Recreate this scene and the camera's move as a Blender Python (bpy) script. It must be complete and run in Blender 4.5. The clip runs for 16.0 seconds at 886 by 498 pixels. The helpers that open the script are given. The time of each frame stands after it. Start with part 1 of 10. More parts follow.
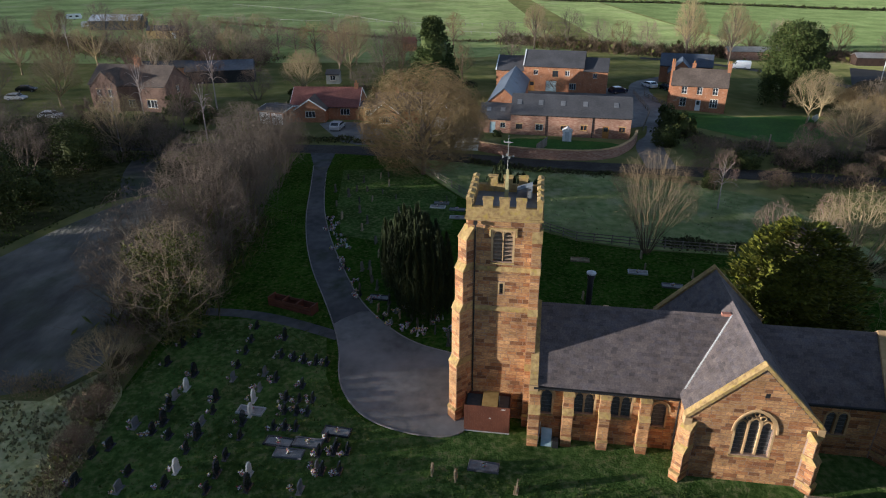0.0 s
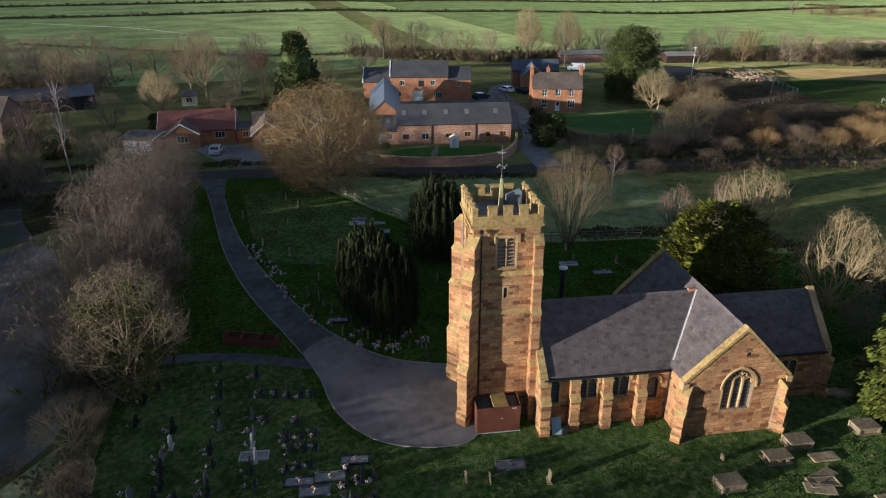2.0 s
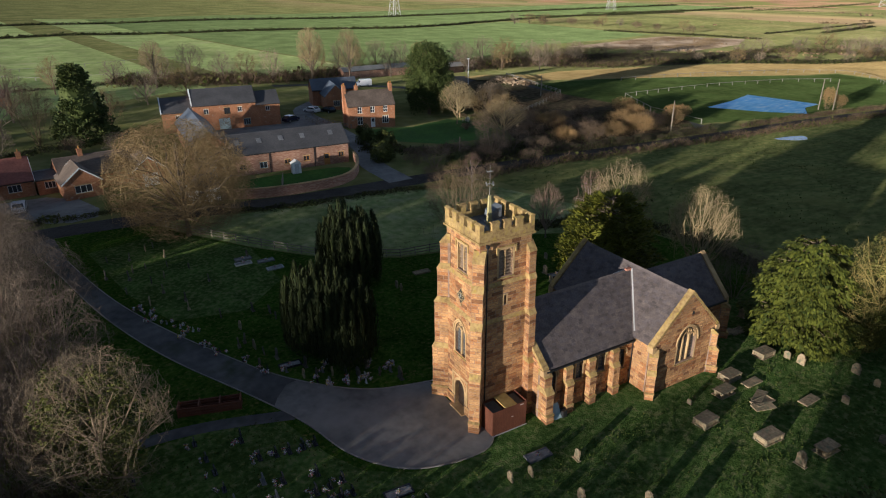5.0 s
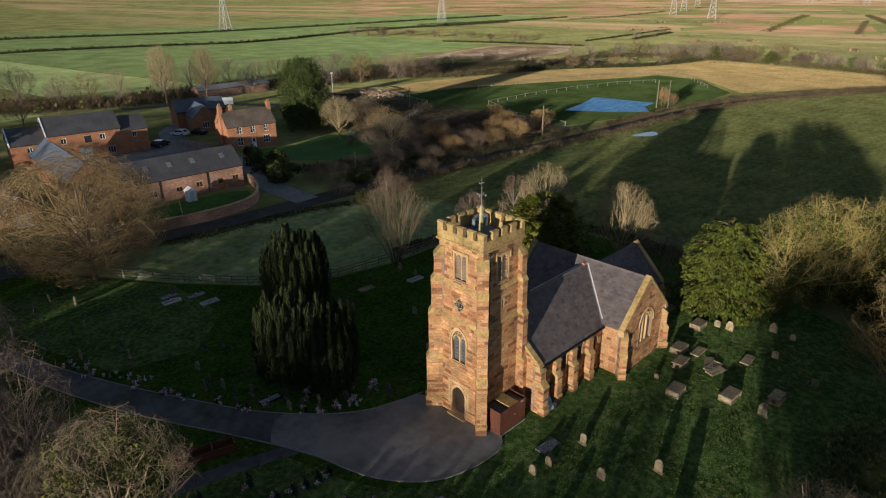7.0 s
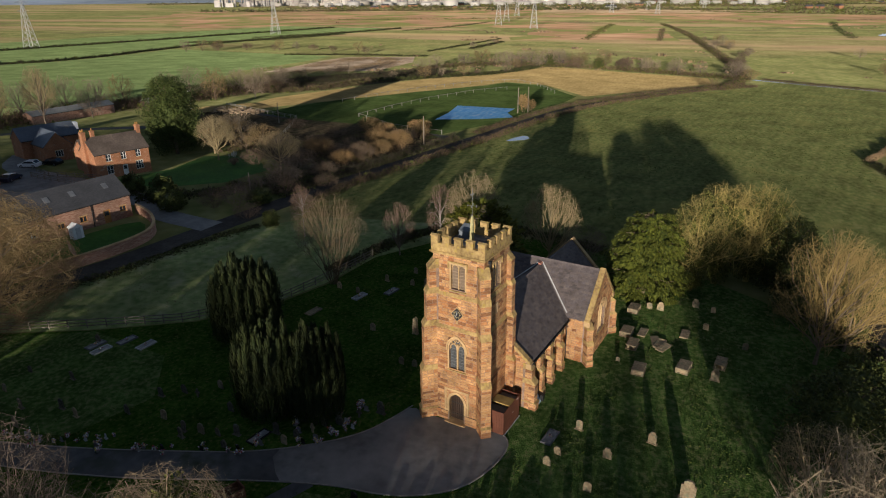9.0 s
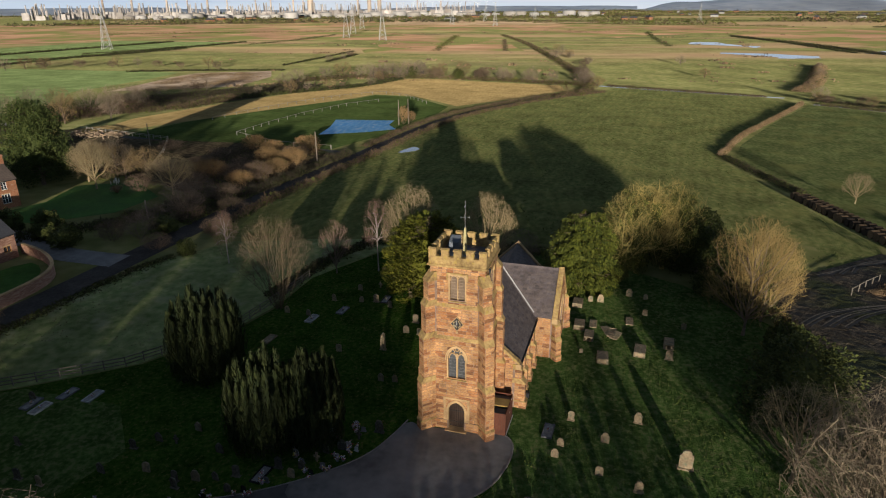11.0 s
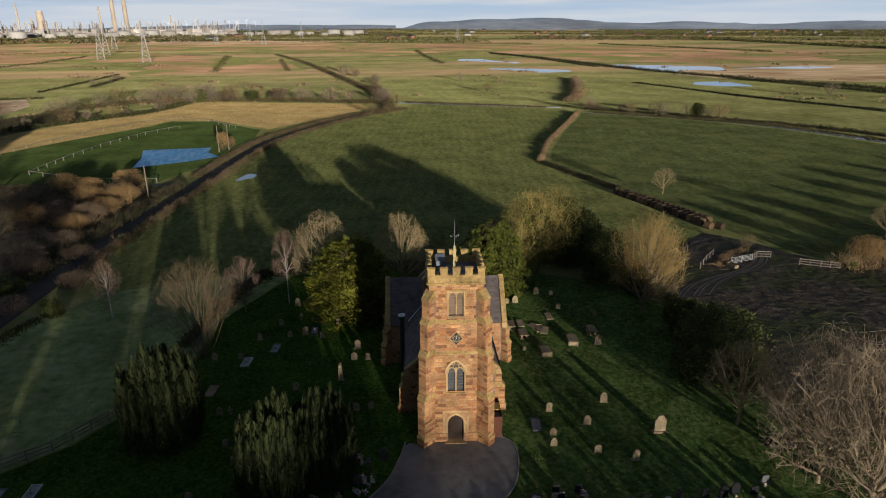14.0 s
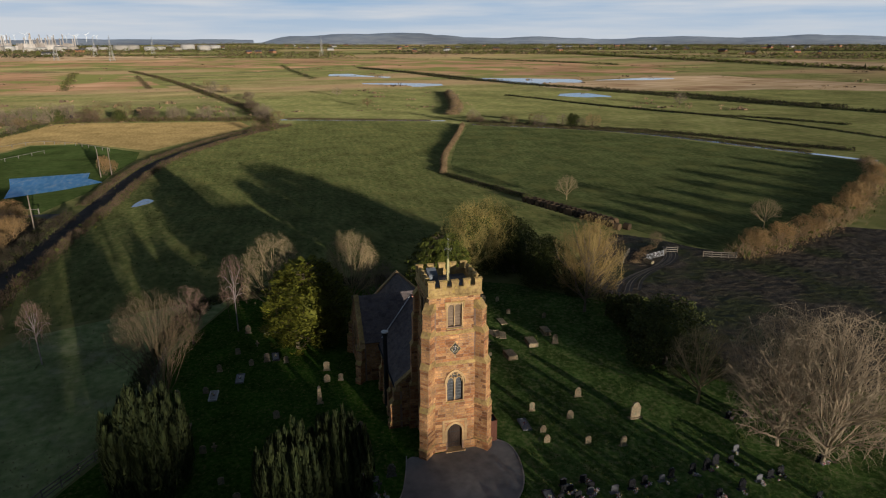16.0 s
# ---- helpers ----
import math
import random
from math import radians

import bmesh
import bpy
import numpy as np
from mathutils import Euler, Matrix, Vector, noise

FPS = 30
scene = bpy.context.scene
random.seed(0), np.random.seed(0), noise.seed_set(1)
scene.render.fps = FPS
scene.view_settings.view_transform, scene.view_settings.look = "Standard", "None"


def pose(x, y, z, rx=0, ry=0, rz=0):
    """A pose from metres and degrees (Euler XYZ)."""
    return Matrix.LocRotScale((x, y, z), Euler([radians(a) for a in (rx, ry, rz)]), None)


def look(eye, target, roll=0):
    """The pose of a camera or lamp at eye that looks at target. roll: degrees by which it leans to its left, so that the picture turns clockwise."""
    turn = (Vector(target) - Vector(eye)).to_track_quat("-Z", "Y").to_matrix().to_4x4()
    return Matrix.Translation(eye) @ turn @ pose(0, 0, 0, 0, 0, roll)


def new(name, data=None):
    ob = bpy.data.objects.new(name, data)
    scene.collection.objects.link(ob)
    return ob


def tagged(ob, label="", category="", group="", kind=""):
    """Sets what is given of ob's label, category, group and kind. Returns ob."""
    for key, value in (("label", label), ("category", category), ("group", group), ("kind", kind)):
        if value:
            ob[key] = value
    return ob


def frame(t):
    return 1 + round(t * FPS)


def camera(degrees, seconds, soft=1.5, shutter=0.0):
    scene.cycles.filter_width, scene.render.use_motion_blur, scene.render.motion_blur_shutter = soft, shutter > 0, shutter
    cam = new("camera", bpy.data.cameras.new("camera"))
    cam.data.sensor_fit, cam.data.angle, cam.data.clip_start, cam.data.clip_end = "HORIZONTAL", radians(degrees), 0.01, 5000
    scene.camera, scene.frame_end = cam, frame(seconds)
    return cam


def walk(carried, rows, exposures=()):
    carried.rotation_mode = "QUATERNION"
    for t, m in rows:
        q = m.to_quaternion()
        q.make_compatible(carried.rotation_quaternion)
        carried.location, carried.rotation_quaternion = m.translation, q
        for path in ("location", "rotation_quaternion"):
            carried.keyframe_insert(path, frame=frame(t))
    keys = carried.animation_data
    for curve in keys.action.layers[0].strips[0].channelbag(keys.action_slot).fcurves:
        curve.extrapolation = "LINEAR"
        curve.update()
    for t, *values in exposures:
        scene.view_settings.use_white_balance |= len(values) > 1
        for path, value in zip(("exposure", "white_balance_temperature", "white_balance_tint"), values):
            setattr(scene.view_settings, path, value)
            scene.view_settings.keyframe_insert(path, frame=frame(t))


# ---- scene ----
cam = camera(69.3, 16.0, soft=1.1)
METRES, EYE, TILT, LEAN, TURN = 87.5, 31.5, 2.0, -0.1, 0.0
ROWS = [
    (0.0, 0.0, 0.0, 0.0, -0.14, -27.12, 0.28),
    (0.5, -0.0328, -0.0006, 0.0018, -4.33, -26.93, 0.11),
    (1.0, -0.0619, 0.0007, 0.0032, -8.11, -26.74, 0.06),
    (1.5, -0.0935, 0.0039, 0.0055, -12.17, -26.52, -0.03),
    (2.0, -0.1225, 0.0088, 0.0073, -15.84, -26.31, -0.16),
    (2.5, -0.1537, 0.0163, 0.0097, -19.86, -26.14, -0.29),
    (3.0, -0.1817, 0.0246, 0.0117, -23.48, -25.93, -0.36),
    (3.5, -0.2122, 0.0359, 0.0137, -27.45, -25.67, -0.46),
    (4.0, -0.2393, 0.0482, 0.0159, -31.07, -25.44, -0.56),
    (6.5, -0.3692, 0.1396, 0.0242, -49.9, -24.05, -1.02),
    (7.0, -0.3898, 0.1619, 0.0253, -53.36, -23.76, -1.08),
    (7.5, -0.4107, 0.188, 0.0262, -57.15, -23.47, -1.18),
    (8.0, -0.4284, 0.2126, 0.0274, -60.6, -23.21, -1.27),
    (8.5, -0.4466, 0.2406, 0.0287, -64.39, -22.89, -1.35),
    (11.0, -0.506, 0.3853, 0.0328, -81.53, -21.24, -1.64),
    (11.5, -0.5128, 0.4181, 0.0334, -85.12, -20.91, -1.7),
    (12.0, -0.517, 0.4481, 0.034, -88.36, -20.59, -1.72),
    (12.5, -0.52, 0.4811, 0.0346, -91.84, -20.23, -1.76),
    (13.0, -0.5212, 0.5113, 0.0353, -95.0, -19.91, -1.81),
    (13.5, -0.5214, 0.5448, 0.0362, -98.45, -19.5, -1.83),
    (14.0, -0.5204, 0.5753, 0.0368, -101.55, -19.13, -1.84),
    (14.5, -0.5174, 0.6084, 0.0375, -104.92, -18.72, -1.87),
    (15.0, -0.5134, 0.637, 0.0379, -107.84, -18.33, -1.87),
    (15.5, -0.5075, 0.6666, 0.0388, -110.86, -17.94, -1.86),
    (16.0, -0.5011, 0.6913, 0.0392, -113.41, -17.57, -1.84),
]
walk(cam, [(t, pose(0, 0, EYE, TILT, LEAN, TURN) @ pose(METRES * x, METRES * y, METRES * z, 90 + pitch, roll, yaw)) for t, x, y, z, yaw, pitch, roll in ROWS],
     exposures=[(t, e, k, 10) for t, e, k in ((0.0, 0.82, 5550), (2.0, 0.66, 5620), (4.0, 0.46, 5750), (8.0, 0.08, 6050), (12.0, -0.04, 6150), (16.0, -0.26, 6150))])
SUN, SKY = 5.0, 0.058

# ---- light ----
SUN_TO = Vector((-0.9885, -0.1513, 0.0)).normalized()
SUN_EL = radians(6.15)
world = bpy.data.worlds.new("sky")
scene.world = world
world.use_nodes = True
wn, wl = world.node_tree.nodes, world.node_tree.links
wn.clear()
w_out = wn.new("ShaderNodeOutputWorld")
w_bg = wn.new("ShaderNodeBackground")
w_sky = wn.new("ShaderNodeTexSky")
w_sky.sky_type = "NISHITA"
w_sky.sun_disc = False
w_sky.sun_elevation = SUN_EL
w_sky.sun_rotation = math.atan2(SUN_TO.x, SUN_TO.y) % (2 * math.pi)
w_sky.air_density, w_sky.dust_density, w_sky.ozone_density = 1.0, 0.4, 4.0
# broken stratus cloud
w_tc = wn.new("ShaderNodeTexCoord")
w_map = wn.new("ShaderNodeMapping")
w_map.inputs["Scale"].default_value = (1.2, 1.2, 9.0)
w_noise = wn.new("ShaderNodeTexNoise")
w_noise.inputs["Scale"].default_value = 2.2
w_noise.inputs["Detail"].default_value = 6
w_ramp = wn.new("ShaderNodeValToRGB")
w_ramp.color_ramp.elements[0].position = 0.42
w_ramp.color_ramp.elements[0].color = (0, 0, 0, 1)
w_ramp.color_ramp.elements[1].position = 0.68
w_ramp.color_ramp.elements[1].color = (0.8, 0.8, 0.8, 1)
w_mix = wn.new("ShaderNodeMixRGB")
w_mix.inputs["Color2"].default_value = (4.7, 5.1, 5.7, 1)
wl.new(w_tc.outputs["Generated"], w_map.inputs["Vector"])
wl.new(w_map.outputs[0], w_noise.inputs["Vector"])
wl.new(w_noise.outputs["Fac"], w_ramp.inputs["Fac"])
wl.new(w_ramp.outputs["Color"], w_mix.inputs["Fac"])
wl.new(w_sky.outputs[0], w_mix.inputs["Color1"])
wl.new(w_mix.outputs[0], w_bg.inputs["Color"])
w_bg.inputs["Strength"].default_value = SKY
wl.new(w_bg.outputs[0], w_out.inputs[0])

sun = new("sun", bpy.data.lights.new("sun", "SUN"))
sun.data.energy = SUN
sun.data.angle = radians(0.6)
sun.data.color = (1.0, 0.88, 0.73)
sun_dir = (SUN_TO * math.cos(SUN_EL) + Vector((0, 0, math.sin(SUN_EL)))).normalized()
sun.matrix_world = look(sun_dir * 200, (0, 0, 0))


# ---- mesh building ----
class MB:
    """Gathers boxes, prisms, tubes and loose faces into one mesh."""

    def __init__(self):
        self.v, self.f, self.m = [], [], []

    def add(self, verts, faces, mat=0, M=None):
        n = len(self.v)
        if M is not None:
            verts = [tuple(M @ Vector(p)) for p in verts]
            if M.determinant() < 0:
                faces = [q[::-1] for q in faces]
        self.v.extend(verts)
        self.f.extend([tuple(i + n for i in q) for q in faces])
        self.m.extend([mat] * len(faces))

    def box(self, x0, x1, y0, y1, z0, z1, mat=0, M=None):
        self.add([(x0, y0, z0), (x1, y0, z0), (x1, y1, z0), (x0, y1, z0), (x0, y0, z1), (x1, y0, z1), (x1, y1, z1), (x0, y1, z1)],
                 [(0, 3, 2, 1), (4, 5, 6, 7), (0, 1, 5, 4), (1, 2, 6, 5), (2, 3, 7, 6), (3, 0, 4, 7)], mat, M)

    def slab(self, x0, x1, y0, y1, z0, z1, c, mat=0, M=None):
        """A box with its top edges chamfered by c."""
        self.add([(x0, y0, z0), (x1, y0, z0), (x1, y1, z0), (x0, y1, z0), (x0, y0, z1 - c), (x1, y0, z1 - c), (x1, y1, z1 - c), (x0, y1, z1 - c),
                  (x0 + c, y0 + c, z1), (x1 - c, y0 + c, z1), (x1 - c, y1 - c, z1), (x0 + c, y1 - c, z1)],
                 [(0, 3, 2, 1), (0, 1, 5, 4), (1, 2, 6, 5), (2, 3, 7, 6), (3, 0, 4, 7), (4, 5, 9, 8), (5, 6, 10, 9), (6, 7, 11, 10), (7, 4, 8, 11), (8, 9, 10, 11)], mat, M)

    def prism(self, pts, lo, hi, axis="y", mat=0, M=None):
        """A polygon of (p, q) drawn out along an axis from lo to hi."""
        n = len(pts)
        def at(p, q, k):
            return (p, k, q) if axis == "y" else (k, p, q) if axis == "x" else (p, q, k)
        v = [at(p, q, lo) for p, q in pts] + [at(p, q, hi) for p, q in pts]
        f = [tuple(range(n)), tuple(range(2 * n - 1, n - 1, -1))] + [(i, i + n, (i + 1) % n + n, (i + 1) % n) for i in range(n)]
        self.add(v, f, mat, M)

    def tube(self, a, b, r0, r1, n=6, mat=0, cap=False):
        a, b = Vector(a), Vector(b)
        d = b - a
        if d.length < 1e-6:
            return
        d.normalize()
        s = d.orthogonal().normalized()
        t = d.cross(s)
        v = []
        for c, r in ((a, r0), (b, r1)):
            for i in range(n):
                w = 2 * math.pi * i / n
                v.append(tuple(c + (s * math.cos(w) + t * math.sin(w)) * r))
        f = [(i, (i + 1) % n, (i + 1) % n + n, i + n) for i in range(n)]
        if cap:
            f += [tuple(range(n))[::-1], tuple(range(n, 2 * n))]
        self.add(v, f, mat)

    def lathe(self, cx, cy, prof, n=16, mat=0):
        """A turned form from (radius, height) pairs."""
        v, f = [], []
        for r, z in prof:
            for i in range(n):
                w = 2 * math.pi * i / n
                v.append((cx + r * math.cos(w), cy + r * math.sin(w), z))
        for k in range(len(prof) - 1):
            for i in range(n):
                j = (i + 1) % n
                f.append((k * n + i, k * n + j, (k + 1) * n + j, (k + 1) * n + i))
        f.append(tuple(range((len(prof) - 1) * n, len(prof) * n)))
        self.add(v, f, mat)

    def mesh(self, name, mats):
        me = bpy.data.meshes.new(name)
        me.from_pydata(self.v, [], self.f)
        for m in mats if isinstance(mats, (list, tuple)) else [mats]:
            me.materials.append(m)
        if any(self.m):
            me.polygons.foreach_set("material_index", self.m)
        me.update()
        return me


WELDED = ("hood_mould", "tracery", "cornice", "window_arch")


def part(name, mb, material, parent=None, label="", smooth=False):
    """One mesh object, under a thing or a part where a parent is given."""
    me = mb.mesh(name, material)
    if name in WELDED:
        bm = bmesh.new()
        bm.from_mesh(me)
        bmesh.ops.remove_doubles(bm, verts=bm.verts[:], dist=0.002)
        bm.to_mesh(me)
        bm.free()
    if smooth:
        me.polygons.foreach_set("use_smooth", [True] * len(me.polygons))
    ob = new(name, me)
    if parent is not None:
        ob.parent = parent
    if label:
        tagged(ob, label=label)
    return ob


def thing(name, m, label, category, group="", kind=""):
    ob = new(name)
    ob.empty_display_size = 0.2
    ob.matrix_world = m
    return tagged(ob, label, category, group, kind)


def ss(a, b, x):
    s = min(max((x - a) / (b - a), 0.0), 1.0)
    return s * s * (3 - 2 * s)


def ground_z(x, y):
    """The lie of the land: a low knoll under the church, falling to flat fen in the east."""
    return 1.0 + 0.8 * ss(70, 110, y) * (1 - ss(40, 90, x)) - 1.2 * ss(35, 120, x) - 3.8 * ss(120, 330, x)


def ground_pose(x, y, turn=0.0, scale=1.0, lift=0.0):
    return Matrix.Translation((x, y, ground_z(x, y) + lift)) @ pose(0, 0, 0, 0, 0, turn) @ Matrix.Scale(scale, 4)


# ---- materials ----
def surface(name, colours, scale=2.0, rough=0.9, bump=0.3, bump_scale=None, big=0.25, vary="", vary_colours=None, metal=0.0, spec=0.3, stretch=(1, 1, 1),
            detail=8, blotch=None, blotch_at=(0.55, 0.7), blotch_scale=1.0, bump_dist=0.02, sheen=0.0, sheen_tint=(1, 1, 1), shaggy=0.0):
    """A noise-driven surface: fine grain between the colours, a slower drift, optional blotches, and a per-piece shift of colour."""
    m = bpy.data.materials.new(name)
    m.use_nodes = True
    nt = m.node_tree
    n, l = nt.nodes, nt.links
    b = n["Principled BSDF"]
    b.inputs["Roughness"].default_value = rough
    b.inputs["Metallic"].default_value = metal
    b.inputs["Specular IOR Level"].default_value = spec
    b.inputs["Diffuse Roughness"].default_value = shaggy
    if sheen:
        # upright blades and stems catch low light that flat ground would not
        b.inputs["Sheen Weight"].default_value = sheen
        b.inputs["Sheen Roughness"].default_value = 0.6
        b.inputs["Sheen Tint"].default_value = (*sheen_tint, 1)
    geo = n.new("ShaderNodeNewGeometry")
    mp = n.new("ShaderNodeMapping")
    mp.inputs["Scale"].default_value = stretch
    l.new(geo.outputs["Position"], mp.inputs["Vector"])
    t = n.new("ShaderNodeTexNoise")
    t.inputs["Scale"].default_value, t.inputs["Detail"].default_value = scale, detail
    l.new(mp.outputs[0], t.inputs["Vector"])
    r = n.new("ShaderNodeValToRGB")
    els = r.color_ramp.elements
    while len(els) < len(colours):
        els.new(0.5)
    for i, c in enumerate(colours):
        els[i].position = 0.3 + 0.4 * i / max(1, len(colours) - 1)
        els[i].color = (*c, 1)
    l.new(t.outputs["Fac"], r.inputs["Fac"])
    out = r.outputs["Color"]
    if vary:
        src = geo.outputs["Random Per Island"]
        if vary == "object":
            src = n.new("ShaderNodeObjectInfo").outputs["Random"]
        vr = n.new("ShaderNodeValToRGB")
        ve = vr.color_ramp.elements
        vr.color_ramp.interpolation = "CONSTANT" if len(vary_colours) > 3 else "LINEAR"
        while len(ve) < len(vary_colours):
            ve.new(0.5)
        for i, c in enumerate(vary_colours):
            ve[i].position = i / len(vary_colours) if len(vary_colours) > 3 else i / max(1, len(vary_colours) - 1)
            ve[i].color = (*c, 1)
        l.new(src, vr.inputs["Fac"])
        mx = n.new("ShaderNodeMixRGB")
        mx.blend_type = "MULTIPLY"
        mx.inputs["Fac"].default_value = 1.0
        l.new(out, mx.inputs["Color1"])
        l.new(vr.outputs["Color"], mx.inputs["Color2"])
        out = mx.outputs[0]
    if big:
        t2 = n.new("ShaderNodeTexNoise")
        t2.inputs["Scale"].default_value, t2.inputs["Detail"].default_value = scale * 0.13, 4
        l.new(geo.outputs["Position"], t2.inputs["Vector"])
        hv = n.new("ShaderNodeMapRange")
        hv.inputs["From Min"].default_value, hv.inputs["From Max"].default_value = 0.3, 0.7
        hv.inputs["To Min"].default_value, hv.inputs["To Max"].default_value = 1 - big, 1 + big
        l.new(t2.outputs["Fac"], hv.inputs["Value"])
        mx = n.new("ShaderNodeMixRGB")
        mx.blend_type = "MULTIPLY"
        mx.inputs["Fac"].default_value = 1.0
        l.new(out, mx.inputs["Color1"])
        l.new(hv.outputs[0], mx.inputs["Color2"])
        out = mx.outputs[0]
    if blotch:
        t3 = n.new("ShaderNodeTexNoise")
        t3.inputs["Scale"].default_value, t3.inputs["Detail"].default_value = blotch_scale, 7
        l.new(geo.outputs["Position"], t3.inputs["Vector"])
        br = n.new("ShaderNodeMapRange")
        br.inputs["From Min"].default_value, br.inputs["From Max"].default_value = blotch_at
        l.new(t3.outputs["Fac"], br.inputs["Value"])
        mx = n.new("ShaderNodeMixRGB")
        l.new(br.outputs[0], mx.inputs["Fac"])
        l.new(out, mx.inputs["Color1"])
        mx.inputs["Color2"].default_value = (*blotch, 1)
        out = mx.outputs[0]
    l.new(out, b.inputs["Base Color"])
    if bump:
        tb = n.new("ShaderNodeTexNoise")
        tb.inputs["Scale"].default_value, tb.inputs["Detail"].default_value = bump_scale or scale * 2, 6
        l.new(mp.outputs[0], tb.inputs["Vector"])
        bp = n.new("ShaderNodeBump")
        bp.inputs["Strength"].default_value, bp.inputs["Distance"].default_value = bump, bump_dist
        l.new(tb.outputs["Fac"], bp.inputs["Height"])
        l.new(bp.outputs[0], b.inputs["Normal"])
    return m


STONE_TONES = [(1.02, 0.99, 0.92), (1.1, 1.04, 0.92), (0.7, 0.52, 0.46), (1.28, 1.22, 1.1), (0.88, 0.68, 0.58), (1.0, 0.9, 0.8), (0.5, 0.4, 0.37), (1.08, 0.98, 0.88), (0.94, 0.74, 0.62), (1.12, 1.05, 0.96), (1.0, 0.95, 0.88), (0.9, 0.84, 0.76)]
M_stone = surface("sandstone", [(0.29, 0.15, 0.07), (0.42, 0.24, 0.112), (0.52, 0.335, 0.16)], 5.0, 0.92, 0.9, 14, 0.3, "island", STONE_TONES, stretch=(1, 1, 3), bump_dist=0.03, blotch=(0.15, 0.09, 0.06), blotch_at=(0.6, 0.82), blotch_scale=0.9)
M_stone_piece = surface("sandstone_block", [(0.29, 0.15, 0.07), (0.42, 0.24, 0.112), (0.52, 0.335, 0.16)], 5.0, 0.92, 0.9, 14, 0.3, "object", STONE_TONES, stretch=(1, 1, 3), bump_dist=0.03, blotch=(0.15, 0.09, 0.06), blotch_at=(0.6, 0.82), blotch_scale=0.9)
M_mortar = surface("lime_mortar", [(0.24, 0.16, 0.115), (0.34, 0.24, 0.18)], 6.0, 0.95, 0.3)
M_dressed = surface("dressed_sandstone", [(0.42, 0.27, 0.13), (0.52, 0.36, 0.18)], 4.0, 0.9, 0.35, 12, 0.3)
M_lichen = surface("lichened_stone", [(0.25, 0.16, 0.07), (0.37, 0.25, 0.1), (0.45, 0.325, 0.13)], 4.0, 0.92, 0.8, 14, 0.3, blotch=(0.42, 0.3, 0.07), blotch_at=(0.54, 0.72), blotch_scale=2.8)
M_slate = surface("roof_slate", [(0.098, 0.084, 0.08), (0.155, 0.129, 0.119)], 9.0, 0.7, 0.25, 20, 0.2, "island", [(0.72, 0.72, 0.76), (1.15, 1.1, 1.06), (0.95, 0.96, 1.05)], spec=0.2, blotch=(0.17, 0.16, 0.13), blotch_at=(0.68, 0.85), blotch_scale=1.3)
M_lead = surface("lead_sheet", [(0.12, 0.125, 0.135), (0.18, 0.185, 0.19)], 3.0, 0.55, 0.15, spec=0.5)
M_glass_dark = surface("leaded_glass", [(0.06, 0.063, 0.066), (0.12, 0.122, 0.122)], 6.0, 0.24, 0.25, 9, 0.2, spec=0.6)
M_wood_door = surface("oak_door", [(0.035, 0.022, 0.015), (0.06, 0.036, 0.024)], 8.0, 0.7, 0.3, stretch=(6, 6, 0.6))
M_redwood = surface("brown_stained_boards", [(0.10, 0.035, 0.02), (0.15, 0.055, 0.03)], 6.0, 0.7, 0.3, stretch=(8, 8, 0.5))
M_louvre = surface("louvre_slate", [(0.24, 0.175, 0.12), (0.34, 0.25, 0.17)], 6.0, 0.75, 0.2)
M_metal_dark = surface("black_metal", [(0.015, 0.015, 0.016), (0.03, 0.03, 0.03)], 8.0, 0.5, 0.1, spec=0.4)
M_white_metal = surface("pale_metal", [(0.5, 0.5, 0.5), (0.62, 0.62, 0.6)], 5.0, 0.5, 0.1)
M_gilt = surface("weathered_gilt", [(0.5, 0.4, 0.2), (0.62, 0.5, 0.28)], 7.0, 0.45, 0.1, metal=0.3)
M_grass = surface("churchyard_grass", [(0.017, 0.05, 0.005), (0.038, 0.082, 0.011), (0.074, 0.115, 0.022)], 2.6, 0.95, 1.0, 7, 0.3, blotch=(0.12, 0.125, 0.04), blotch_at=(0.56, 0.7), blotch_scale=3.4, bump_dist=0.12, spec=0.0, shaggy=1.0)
# lit copy of the churchyard grass: sunlight is in its lighter colour
M_grass_lit = surface("churchyard_grass_lit", [(0.036, 0.074, 0.016), (0.078, 0.126, 0.032), (0.135, 0.182, 0.057)], 2.4, 0.95, 1.0, 7, 0.3, blotch=(0.165, 0.17, 0.072), blotch_at=(0.54, 0.7), blotch_scale=2.4, bump_dist=0.12, spec=0.0, shaggy=1.0)
M_tarmac = surface("tarmac", [(0.13, 0.128, 0.122), (0.2, 0.196, 0.187)], 1.3, 0.9, 0.35, 40, 0.3, blotch=(0.25, 0.243, 0.228), blotch_at=(0.5, 0.75), blotch_scale=0.22)
# darker tarmac copy: tree shade is in its colour, along with mossy wear
M_drive = surface("shaded_worn_tarmac", [(0.06, 0.062, 0.064), (0.11, 0.11, 0.108)], 1.1, 0.92, 0.35, 40, 0.35, blotch=(0.035, 0.045, 0.022), blotch_at=(0.55, 0.72), blotch_scale=0.35)
M_lane = surface("old_tarmac", [(0.05, 0.046, 0.041), (0.078, 0.071, 0.063)], 3.0, 0.95, 0.3, 40, 0.22, spec=0.05)
M_kerb = surface("kerb_edging", [(0.2, 0.18, 0.16), (0.3, 0.28, 0.25)], 4.0, 0.9, 0.3)

